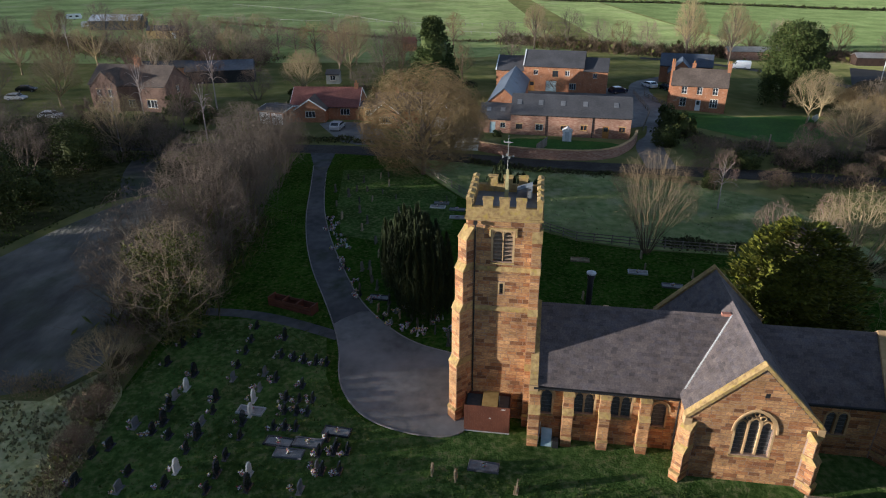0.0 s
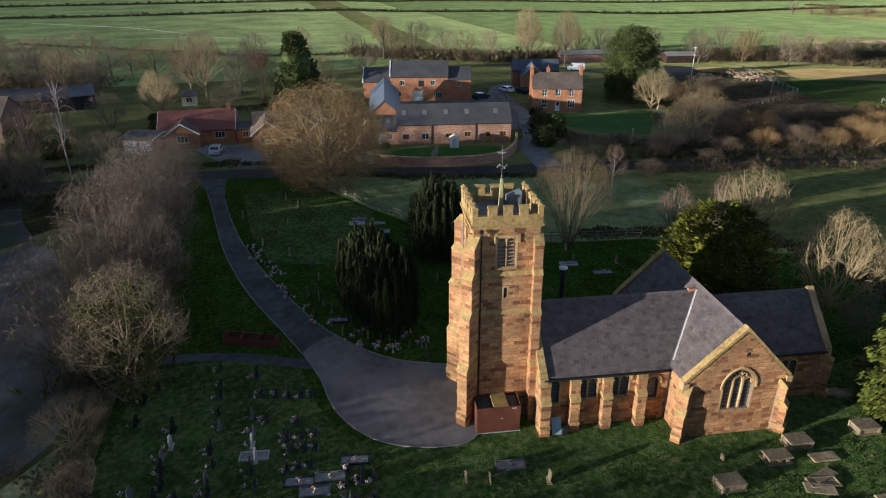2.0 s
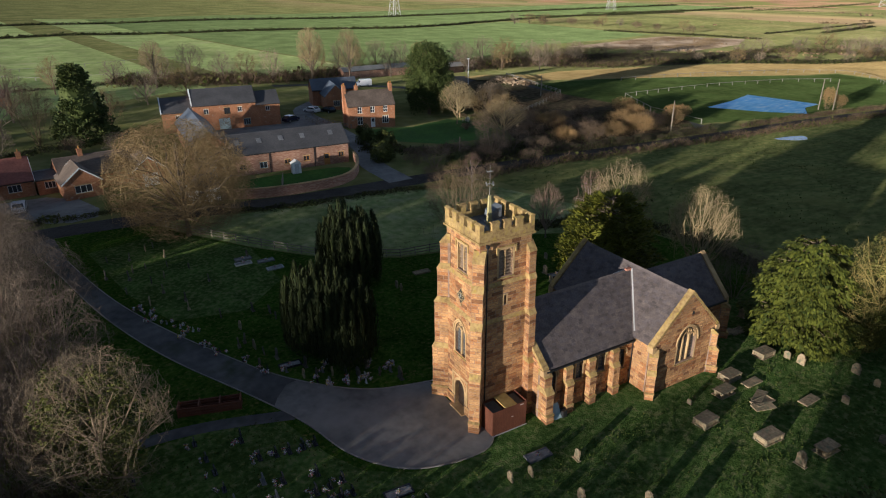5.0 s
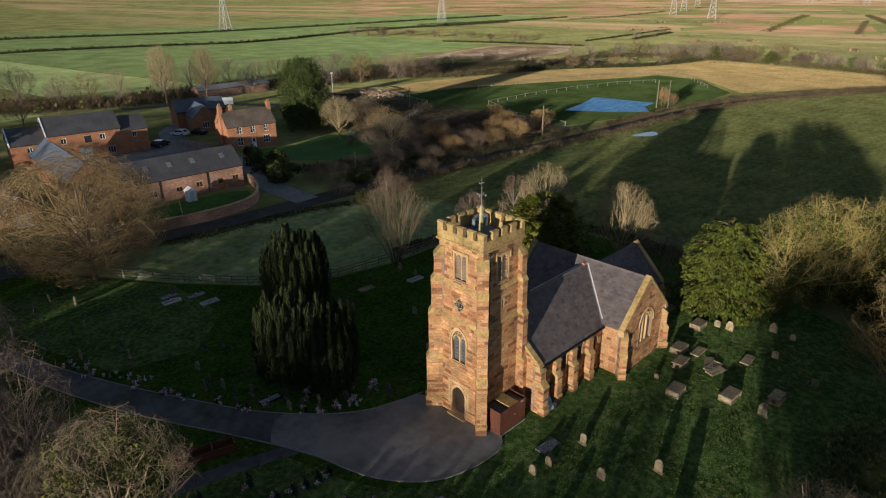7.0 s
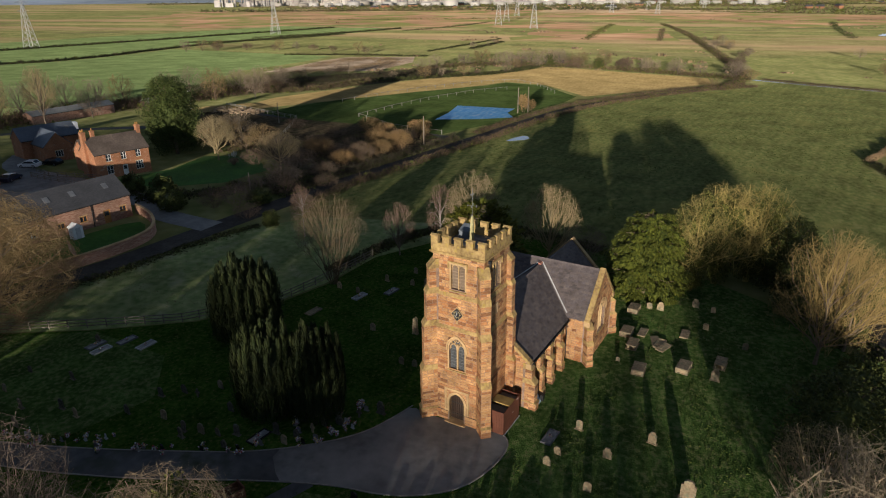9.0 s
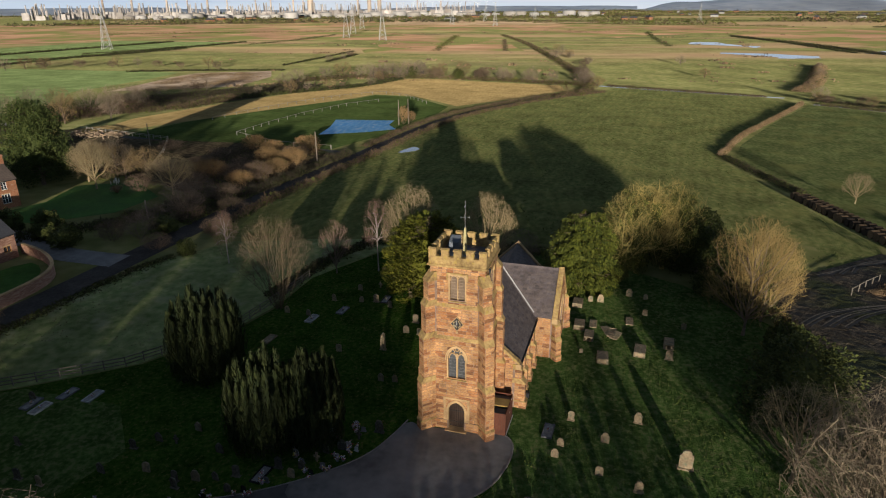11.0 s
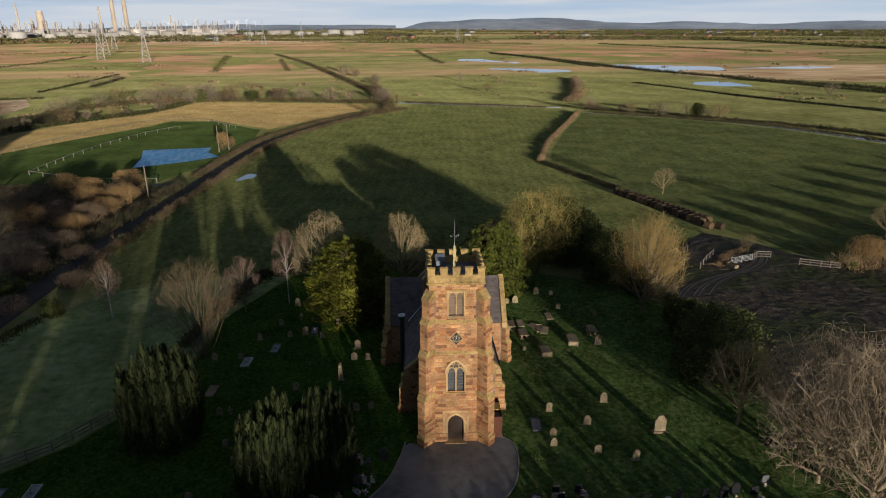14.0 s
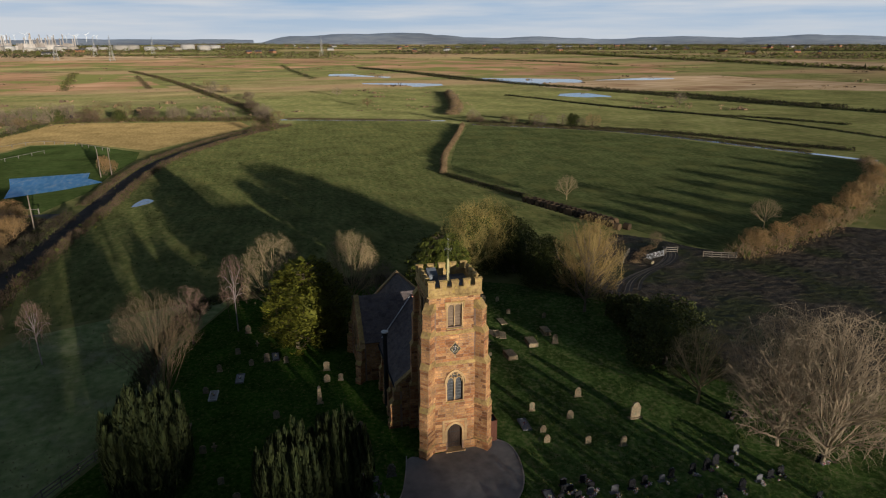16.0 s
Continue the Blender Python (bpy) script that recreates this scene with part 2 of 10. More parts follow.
# ---- ground ----
def sheet(name, xs, ys, material, label, category):
    v = [(x, y, ground_z(x, y)) for y in ys for x in xs]
    w = len(xs)
    f = [(j * w + i, j * w + i + 1, (j + 1) * w + i + 1, (j + 1) * w + i) for j in range(len(ys) - 1) for i in range(w - 1)]
    mb = MB()
    mb.add(v, f)
    ob = part(name, mb, material, smooth=True)
    return tagged(ob, label, category, "", "structure")


def spread(lo, hi, near, far_step):
    """Grid lines: fine inside near, ever wider beyond it."""
    out = [near[0] + k * near[2] for k in range(int((near[1] - near[0]) / near[2]) + 1)]
    step, x = near[2], out[-1]
    while x < hi:
        step = min(step * 1.25, far_step)
        x += step
        out.append(x)
    step, x = near[2], out[0]
    while x > lo:
        step = min(step * 1.25, far_step)
        x -= step
        out.insert(0, x)
    return out


def draped(name, outline, material, lift, label, category, kind="structure", cell=6.0, parent=None):
    """A patch of ground with the given outline, laid on the land a little above it."""
    bm = bmesh.new()
    vs = [bm.verts.new((x, y, 0)) for x, y in outline]
    bm.faces.new(vs)
    xs, ys = [p[0] for p in outline], [p[1] for p in outline]
    for axis, lo, hi in ((0, min(xs), max(xs)), (1, min(ys), max(ys))):
        k = lo + cell
        while k < hi - 0.01:
            co = (k, 0, 0) if axis == 0 else (0, k, 0)
            no = (1, 0, 0) if axis == 0 else (0, 1, 0)
            bmesh.ops.bisect_plane(bm, geom=bm.verts[:] + bm.edges[:] + bm.faces[:], plane_co=co, plane_no=no)
            k += cell
    for q in bm.verts:
        q.co.z = ground_z(q.co.x, q.co.y) + lift
    for q in bm.faces:
        if q.normal.z < 0:
            q.normal_flip()
    me = bpy.data.meshes.new(name)
    bm.to_mesh(me)
    bm.free()
    me.materials.append(material)
    ob = new(name, me)
    if parent is not None:
        ob.parent = parent
    return tagged(ob, label, category, "", kind)


def rounded(pts, times=2):
    """A closed outline with its corners cut twice."""
    for _ in range(times):
        out = []
        for i, (x, y) in enumerate(pts):
            u, v = pts[(i + 1) % len(pts)]
            out += [(0.75 * x + 0.25 * u, 0.75 * y + 0.25 * v), (0.25 * x + 0.75 * u, 0.25 * y + 0.75 * v)]
        pts = out
    return pts


def smooth_line(pts, times=2):
    for _ in range(times):
        out = [pts[0]]
        for (x, y), (u, v) in zip(pts, pts[1:]):
            out += [(0.75 * x + 0.25 * u, 0.75 * y + 0.25 * v), (0.25 * x + 0.75 * u, 0.25 * y + 0.75 * v)]
        pts = out + [pts[-1]]
    return pts


def strip(name, line, width, material, lift, label, category, kind="structure"):
    """A road or ditch along a line, of one width or one for each point."""
    pts = smooth_line(line)
    v, f = [], []
    for i, (x, y) in enumerate(pts):
        a, b = pts[max(0, i - 1)], pts[min(len(pts) - 1, i + 1)]
        d = Vector((b[0] - a[0], b[1] - a[1])).normalized()
        for k in (-0.5, -0.17, 0.17, 0.5):
            px, py = x - d.y * width * k, y + d.x * width * k
            v.append((px, py, ground_z(px, py) + lift))
    for i in range(len(pts) - 1):
        for k in range(3):
            f.append((i * 4 + k, (i + 1) * 4 + k, (i + 1) * 4 + k + 1, i * 4 + k + 1))
    f = [q[::-1] for q in f]
    mb = MB()
    mb.add(v, f)
    ob = part(name, mb, material)
    return tagged(ob, label, category, "", kind)

# ---- church ----
CHURCH = Matrix.Translation((4.16, 39.1, 1.0)) @ pose(0, 0, 0, 0, 0, -8.5)
church = thing("church", CHURCH, "red sandstone parish church with square battlemented tower and slate roofs", "church")
rng = random.Random(11)


def face(ox, oy, sx, sy, dx, dy):
    """A wall's frame: s along it, d out of it, z up."""
    return Matrix(((sx, dx, 0, ox), (sy, dy, 0, oy), (0, 0, 1, 0), (0, 0, 0, 1)))


def arch(s0, s1, z0, z1, rise, n=7):
    """The outline of an opening from its lower left over the head to its lower right."""
    if rise <= 0:
        return [(s0, z0), (s0, z1), (s1, z1), (s1, z0)]
    w, mid, zs = s1 - s0, (s0 + s1) / 2, z1 - rise
    r = (w * w / 4 + rise * rise) / w
    top = math.asin(min(1, rise / r))
    half = [(s0 + r - r * math.cos(top * k / n), zs + r * math.sin(top * k / n)) for k in range(n + 1)]
    return [(s0, z0)] + half + [(2 * mid - s, z) for s, z in half[-2::-1]] + [(s1, z0)]


def wall(mb, M, s0, s1, z0, z1, thick, holes=()):
    """A thick wall with openings that go through it."""
    cuts = sorted({s0, s1, *[h[0] for h in holes], *[h[1] for h in holes]})
    for a, b in zip(cuts, cuts[1:]):
        lo = z0
        for h in sorted([h for h in holes if h[0] <= a + 1e-6 and h[1] >= b - 1e-6], key=lambda h: h[2]):
            if h[2] > lo + 1e-4:
                mb.box(a, b, -thick, 0, lo, h[2], 0, M)
            lo = h[3]
        if z1 > lo + 1e-4:
            mb.box(a, b, -thick, 0, lo, z1, 0, M)
    for a, b, lo, hi, rise in holes:
        if rise > 0:
            path = arch(a, b, lo, hi, rise)[1:-1]
            k = len(path) // 2
            mb.prism(path[:k + 1] + [(a, hi)], -thick, 0, "y", 0, M)
            mb.prism([(b, hi)] + path[k:], -thick, 0, "y", 0, M)


def hole_at(h, z):
    a, b, lo, hi, rise = h
    if z < lo or z > hi:
        return None
    if rise <= 0 or z < hi - rise:
        return a, b
    w = b - a
    r = (w * w / 4 + rise * rise) / w
    k = r - math.sqrt(max(0, r * r - (z - hi + rise) ** 2))
    return a + k, b - k


def stones(M, z0, z1, span, holes=(), course=0.27, mean=0.62, margin=0.1, proud=0.014):
    """Coursed ashlar on a wall's face: (s0, s1, z0, z1, d) of every block. span(z): where the wall begins and ends at that height."""
    out, z = [], z0
    while z < z1 - 0.08:
        h = min(course * rng.uniform(0.8, 1.2), z1 - z)
        if z1 - z - h < 0.1:
            h = z1 - z
        lo, hi = span(z + h / 2)
        free = [(lo, hi)]
        for q in holes:
            cut = hole_at((q[0] - margin, q[1] + margin, q[2] - margin, q[3] + margin, q[4] + margin if q[4] else 0), z + h / 2)
            if cut:
                free = [p for a, b in free for p in ((a, min(b, cut[0])), (max(a, cut[1]), b)) if p[1] - p[0] > 0.04]
        for a, b in free:
            s = a
            while s < b - 0.01:
                w = mean * rng.uniform(0.5, 1.5)
                if b - s - w < 0.25:
                    w = b - s
                out.append((s, s + w, z, z + h, proud * rng.uniform(0.3, 1.6)))
                s += w
        z += h
    return out


def block(mb, M, q, gap=0.007):
    a, b, lo, hi, d = q
    c = 0.012
    a, b, lo, hi = a + gap, b - gap, lo + gap, hi - gap
    mb.add([(a, -0.02, lo), (b, -0.02, lo), (b, -0.02, hi), (a, -0.02, hi), (a + c, d, lo + c), (b - c, d, lo + c), (b - c, d, hi - c), (a + c, d, hi - c)],
           [(4, 5, 6, 7), (0, 1, 5, 4), (1, 2, 6, 5), (2, 3, 7, 6), (3, 0, 4, 7)], 0, M)


def ashlar(parent, M, z0, z1, span, holes=(), singles=0, **kw):
    """Blocks on a wall: the first so many as pieces of their own, the rest as one mesh."""
    found = stones(M, z0, z1, span, holes, **kw)
    for q in found[:singles]:
        mb = MB()
        block(mb, M, q)
        part("stone_block", mb, M_stone_piece, parent)
    if found[singles:]:
        mb = MB()
        for q in found[singles:]:
            block(mb, M, q)
        tagged(part("ashlar_facing", mb, M_stone, parent), kind="stuff")


def band(mb, M, inner, outer, d0, d1):
    """A moulding between two outlines of the same count."""
    n = len(inner)
    for k in range(n - 1):
        (a, b), (c, e), (p, q), (r, t) = inner[k], inner[k + 1], outer[k + 1], outer[k]
        mb.prism([(a, b), (c, e), (p, q), (r, t)], d0, d1, "y", 0, M)


def window(name, M, h, lights=1, depth=0.3, hood=True, frame_w=0.13, tracery=False, louvres=False, label="leaded window in dressed stone surround", sill=True):
    """A window in an opening h = (s0, s1, z0, z1, rise)."""
    a, b, lo, hi, rise = h
    mb = MB()
    band(mb, M, arch(a, b, lo, hi, rise), arch(a - frame_w, b + frame_w, lo, hi + frame_w, rise + (frame_w if rise else 0)), -depth, 0.025)
    win = part(name, mb, M_dressed, church, label)
    if hood:
        mb = MB()
        zs = hi - rise - (0.15 if rise else 0.35)
        w = frame_w + 0.02
        band(mb, M, arch(a - w, b + w, zs, hi + w, rise + w if rise else 0), arch(a - w - 0.11, b + w + 0.11, zs, hi + w + 0.11, rise + w + 0.11 if rise else 0), -0.01, 0.1)
        part("hood_mould", mb, M_lichen if not rise else M_dressed, win)
    if sill:
        mb = MB()
        mb.prism([(-depth, lo + 0.02), (-depth, lo - 0.16), (0.1, lo - 0.16), (0.1, lo - 0.1)], a - frame_w, b + frame_w, "x", 0, M)
        part("sill", mb, M_lichen, win)
    mb = MB()
    if louvres:
        z = lo + 0.1
        while z < hi - 0.1:
            mb = MB()
            mb.prism([(-depth, z + 0.2), (-depth, z + 0.16), (-0.12, z), (-0.12, z + 0.04)], a, b, "x", 0, M)
            part("louvre", mb, M_louvre, win)
            z += 0.27
        mb = MB()
        mb.box(a, b, -depth - 0.06, -depth - 0.02, lo, hi, 0, M)
        part("backing", mb, M_metal_dark, win)
    else:
        path = arch(a, b, lo, hi, rise)
        mb.prism(path, -depth + 0.03, -depth + 0.06, "y", 0, M)
        part("pane", mb, M_glass_dark, win)
    if lights > 1:
        mb = MB()
        w = (b - a) / lights
        top = hi - rise * 0.55 if rise else hi
        hm = 0.035 if louvres else 0.06
        for k in range(1, lights):
            mb = MB()
            mb.box(a + k * w - hm, a + k * w + hm, -depth + 0.02, -0.08, lo, top, 0, M)
            part("mullion", mb, M_dressed, win)
        for k in range(lights):
            s0, s1 = a + k * w + 0.04, a + (k + 1) * w - 0.04
            t = top + (0.18 if rise and lights == 3 and k == 1 else 0)
            r = min(w * 0.6, 0.5)
            mb = MB()
            inset = 0.0 if louvres else 0.05
            band(mb, M, arch(s0 + inset, s1 - inset, t - r - 0.1, t - 0.06, r - 0.06, 5), arch(s0 - 0.04, s1 + 0.04, t - r - 0.1, t + 0.02, r, 5), -depth + 0.02, -0.1)
            part("window_arch", mb, M_dressed, win)
        if tracery:
            mid = (a + b) / 2
            for cs, cz, rr in ((mid - w * 0.55, hi - rise * 0.42, 0.2), (mid + w * 0.55, hi - rise * 0.42, 0.2), (mid, hi - rise * 0.2, 0.18)):
                ring_in = [(cs + rr * 0.72 * math.cos(t * math.pi / 6), cz + rr * 0.72 * math.sin(t * math.pi / 6)) for t in range(13)]
                ring_out = [(cs + rr * math.cos(t * math.pi / 6), cz + rr * math.sin(t * math.pi / 6)) for t in range(13)]
                mb = MB()
                band(mb, M, ring_in, ring_out, -depth + 0.02, -0.1)
                part("tracery", mb, M_dressed, win)
    # lead lines
    mb = MB()
    if not louvres:
        z = lo + 0.3
        while z < hi - rise * 0.6:
            mb = MB()
            mb.box(a, b, -depth + 0.06, -depth + 0.075, z - 0.012, z + 0.012, 0, M)
            part("lead_line", mb, M_lead, win)
            z += 0.3
    return win


# tower
T_W, T_S, T_N, T_E = (lambda h: face(-h, 0, 0, -1, -1, 0)), (lambda h: face(0, -h, 1, 0, 0, -1)), (lambda h: face(0, h, -1, 0, 0, 1)), (lambda h: face(h, 0, 0, 1, 1, 0))
STAGES = [(0.0, 0.9, 2.5), (0.9, 8.85, 2.42), (8.85, 11.75, 2.33), (11.75, 15.2, 2.25)]
BELFRY = (-0.62, 0.62, 12.3, 14.4, 0)
W_WIN, W_DOOR, SLIT = (-0.72, 0.72, 5.15, 8.05, 1.05), (-0.7, 0.7, 0.0, 2.75, 0.85), (-0.12, 0.12, 9.95, 10.75, 0)
sides = {"west": (T_W, [W_DOOR, W_WIN, BELFRY]), "south": (T_S, [SLIT, BELFRY]), "north": (T_N, [BELFRY]), "east": (T_E, [BELFRY])}
for side, (make, holes) in sides.items():
    mb = MB()
    for lo, hi, h in STAGES:
        trim = 0.0 if side in ("west", "east") else 0.7
        mine = [(q[0], q[1], max(q[2], lo), min(q[3], hi), q[4] if q[3] <= hi else 0) for q in holes if q[2] < hi and q[3] > lo]
        wall(mb, make(h), -h + trim, h - trim, lo, hi, 0.7, mine)
    core = part("tower_wall_" + side, mb, M_mortar, church)
    for k, (lo, hi, h) in enumerate(STAGES):
        if k < 3 and side in ("west", "south") or side == "west":
            n = {("west", 0): 22, ("west", 1): 190, ("west", 2): 88, ("south", 1): 0}.get((side, k), 0)
        else:
            n = 0
        mine = [q for q in holes if q[2] < hi and q[3] > lo]
        ashlar(core, make(h), lo, hi, lambda z, h=h: (-h, h), mine, singles=n)

# weatherings between the stages, cornice and battlements
for lo, h0, h1, tall in ((0.9, 2.5, 2.42, 0.14), (8.85, 2.42, 2.33, 0.2), (11.75, 2.33, 2.25, 0.2)):
    mb = MB()
    o = h0 + 0.07
    v = [(-o, -o, lo - 0.1), (o, -o, lo - 0.1), (o, o, lo - 0.1), (-o, o, lo - 0.1), (-o, -o, lo), (o, -o, lo), (o, o, lo), (-o, o, lo),
         (-h1, -h1, lo + tall), (h1, -h1, lo + tall), (h1, h1, lo + tall), (-h1, h1, lo + tall)]
    f = [(0, 1, 5, 4), (1, 2, 6, 5), (2, 3, 7, 6), (3, 0, 4, 7), (4, 5, 9, 8), (5, 6, 10, 9), (6, 7, 11, 10), (7, 4, 8, 11)]
    # leave the door and windows clear: the string runs round the outer faces alone
    mb.add(v, f)
    if lo > 1:
        part("string_course", mb, M_lichen, church)
mb = MB()
for k, (o, z0, z1) in enumerate(((2.33, 15.1, 15.2), (2.45, 15.2, 15.34), (2.38, 15.34, 15.42))):
    i = o - 0.5
    v = [(s * q, t * q, z) for z in (z0, z1) for q in (o, i) for s, t in ((-1, -1), (1, -1), (1, 1), (-1, 1))]
    f = []
    for j in range(4):
        n = (j + 1) % 4
        f += [(j, n, 8 + n, 8 + j), (4 + n, 4 + j, 12 + j, 12 + n), (8 + j, 8 + n, 12 + n, 12 + j), (n, j, 4 + j, 4 + n)]
    mb = MB()
    mb.add(v, f)
    part("cornice", mb, M_lichen, church, "lichen-yellowed stone cornice")
for M, cut in ((T_W(2.35), 0), (T_E(2.35), 0), (T_S(2.35), 0.35), (T_N(2.35), 0.35)):
    mb = MB()
    mb.box(-2.35 + cut, 2.35 - cut, -0.35, 0, 15.42, 16.0, 0, M)
    par = part("parapet", mb, M_lichen, church)
    mb = MB()
    ends = [-2.35 + k * 1.0275 for k in range(5)]
    for k, s in enumerate(ends):
        if cut and k in (0, 4):
            continue
        mb = MB()
        w = 0.6
        mb.box(s, s + w, -0.35, 0, 16.0, 16.52 + rng.uniform(-0.02, 0.02), 0, M)
        mer = part("merlon", mb, M_lichen, par)
        mb = MB()
        mb.prism([(-0.4, 16.52), (0.05, 16.52), (0.02, 16.6), (-0.175, 16.68), (-0.37, 16.6)], s - 0.04, s + w + 0.04, "x", 0, M)
        part("coping", mb, M_lichen, par)
mb = MB()
mb.box(-2.0, 2.0, -2.0, 2.0, 15.3, 15.5)
roof_top = part("tower_roof", mb, M_lead, church, "flat lead tower roof with rolls")
for k in range(5):
    mb = MB()
    mb.box(-1.6 + k * 0.8 - 0.03, -1.6 + k * 0.8 + 0.03, -2.0, 2.0, 15.5, 15.55)
    part("lead_roll", mb, M_lead, roof_top)
mb = MB()
mb.prism([(0.65, 15.5), (1.65, 15.5), (1.65, 16.45), (0.65, 16.1)], 0.75, 1.6, "y")
hut = part("roof_hatch", mb, surface("grey_paint", [(0.13, 0.15, 0.17), (0.19, 0.21, 0.23)], 4, 0.7, 0.2), church, "small grey boarded hatch on the tower roof")
mb = MB()
mb.box(0.72, 1.58, 0.735, 0.75, 15.55, 16.05)
part("hatch_door", mb, M_lead, hut)
mb = MB()
mb.add([(-0.15, -0.15, 15.5), (0.15, -0.15, 15.5), (0.15, 0.15, 15.5), (-0.15, 0.15, 15.5), (-0.08, -0.08, 17.75), (0.08, -0.08, 17.75), (0.08, 0.08, 17.75), (-0.08, 0.08, 17.75)],
       [(0, 1, 5, 4), (1, 2, 6, 5), (2, 3, 7, 6), (3, 0, 4, 7), (4, 5, 6, 7)])
part("vane_post", mb, surface("mossy_post", [(0.36, 0.31, 0.14), (0.45, 0.4, 0.2)], 4, 0.9, 0.3), church)
M_vane = surface("dull_vane_metal", [(0.26, 0.26, 0.24), (0.36, 0.35, 0.32)], 6.0, 0.5, 0.1)
mb = MB()
mb.tube((0, 0, 17.7), (0, 0, 20.0), 0.02, 0.012, 6)
vane = part("weather_vane", mb, M_vane, church, "pale metal weather vane with four letter arms")
mb = MB()
for a in range(4):
    w = a * math.pi / 2 + 0.3
    e = Vector((math.cos(w), math.sin(w), 0)) * 0.34
    mb.tube((0, 0, 18.6), (e.x, e.y, 18.6), 0.012, 0.012, 5)
    mb.box(e.x - 0.05, e.x + 0.05, e.y - 0.015, e.y + 0.015, 18.54, 18.68)
part("letter_arm", mb, M_vane, vane)
mb = MB()
mb.prism([(-0.3, 19.5), (0.08, 19.46), (0.3, 19.52), (0.08, 19.57), (-0.2, 19.55), (-0.3, 19.65)], -0.012, 0.012, "y")
part("pointer", mb, M_vane, vane)

# buttresses of the tower
def buttress(M, half, steps, name="buttress", z_base=0.0, mat=None):
    """A stepped buttress that stands out along d: steps of (top of the stage, projection, height of its slope)."""
    mb, z, found = MB(), z_base, []
    caps = []
    for k, (top, proj, slope) in enumerate(steps):
        nxt = steps[k + 1][1] if k + 1 < len(steps) else -0.05
        mb.box(-half, half, -0.3, proj, z, top, 0, M)
        caps.append(MB())
        caps[-1].prism([(-0.3, top), (proj + 0.05, top - 0.02), (proj + 0.05, top + 0.03), (nxt, top + slope), (-0.3, top + slope)], -half - 0.03, half + 0.03, "x", 0, M)
        found.append((z, top, proj))
        z = top
    ob = part(name, mb, M_mortar, church)
    for cap in caps:
        part("weathering", cap, M_lichen, ob)
    sm = MB()
    for z0, z1, proj in found:
        for fr, span in ((M @ face(0, proj, 1, 0, 0, 1), (-half, half)), (M @ face(half, 0, 0, 1, 1, 0), (-0.1, proj)), (M @ face(-half, 0, 0, 1, -1, 0), (-0.1, proj))):
            for q in stones(fr, z0, z1, lambda z, s=span: s, mean=0.55):
                block(sm, fr, q)
    tagged(part("ashlar_facing", sm, M_stone, ob), kind="stuff")
    return ob


r2 = math.sqrt(0.5)
for sx, sy in ((-1, -1), (-1, 1)):
    M = face(sx * 2.25, sy * 2.25, -sy * sx * r2 * sx, r2 * sx, sx * r2, sy * r2) if False else Matrix(((sy * r2, sx * r2, 0, sx * 2.2), (-sx * r2, sy * r2, 0, sy * 2.2), (0, 0, 1, 0), (0, 0, 0, 1)))
    buttress(M, 0.42, [(0.9, 1.35, 0.15), (4.7, 1.22, 0.5), (8.85, 1.0, 0.5), (11.75, 0.75, 0.5), (13.9, 0.5, 0.75)])
for sy in (-1, 1):
    buttress(face(2.13, sy * 2.2, 1, 0, 0, sy), 0.3, [(0.9, 1.1, 0.15), (4.7, 1.0, 0.4), (8.85, 0.8, 0.4), (11.75, 0.6, 0.4), (13.9, 0.45, 0.7)])
window("west_window", T_W(2.42), W_WIN, 2, tracery=True)
for side, make in (("west", T_W), ("south", T_S), ("north", T_N), ("east", T_E)):
    window("belfry_window", make(2.25), BELFRY, 2, 0.35, louvres=True, label="two-light belfry opening with slate louvres")
window("slit_window", T_S(2.33), SLIT, 1, 0.3, False, 0.1, sill=False, label="narrow slit window")
mb = MB()
band(mb, T_W(2.42), arch(-0.7, 0.7, 0, 2.75, 0.85), arch(-0.92, 0.92, 0, 2.98, 1.08), -0.4, 0.05)
band(mb, T_W(2.42), arch(-0.95, 0.95, 0, 3.0, 0.0), arch(-1.15, 1.15, 0, 3.2, 0.0), -0.02, 0.05)
surround = mb
mb = MB()
mb.prism(arch(-0.7, 0.7, 0.12, 2.75, 0.85), -0.4, -0.36, "y", 0, T_W(2.42))
door = part("west_door", mb, M_wood_door, church, "dark oak west door under a pointed arch")
for k in range(7):
    mb = MB()
    s0, s1 = -0.7 + k * 0.2, -0.7 + (k + 1) * 0.2 - 0.012
    top = 2.75 - 0.85 + 0.85 * math.sqrt(max(0.0, 1 - (abs((s0 + s1) / 2) / 0.72) ** 1.6))
    mb.box(s0, s1, -0.36, -0.3, 0.12, top, 0, T_W(2.42))
    part("plank", mb, M_wood_door, door)
part("door_surround", surround, M_dressed, door)
for z in (0.6, 1.7):
    mb = MB()
    mb.box(-0.66, 0.55, -0.3, -0.285, z, z + 0.06, 0, T_W(2.42))
    part("strap_hinge", mb, M_metal_dark, door)
mb = MB()
mb.box(-0.95, 0.95, -0.4, 0.45, -0.1, 0.12, 0, T_W(2.42))
part("doorstep", mb, M_dressed, door)

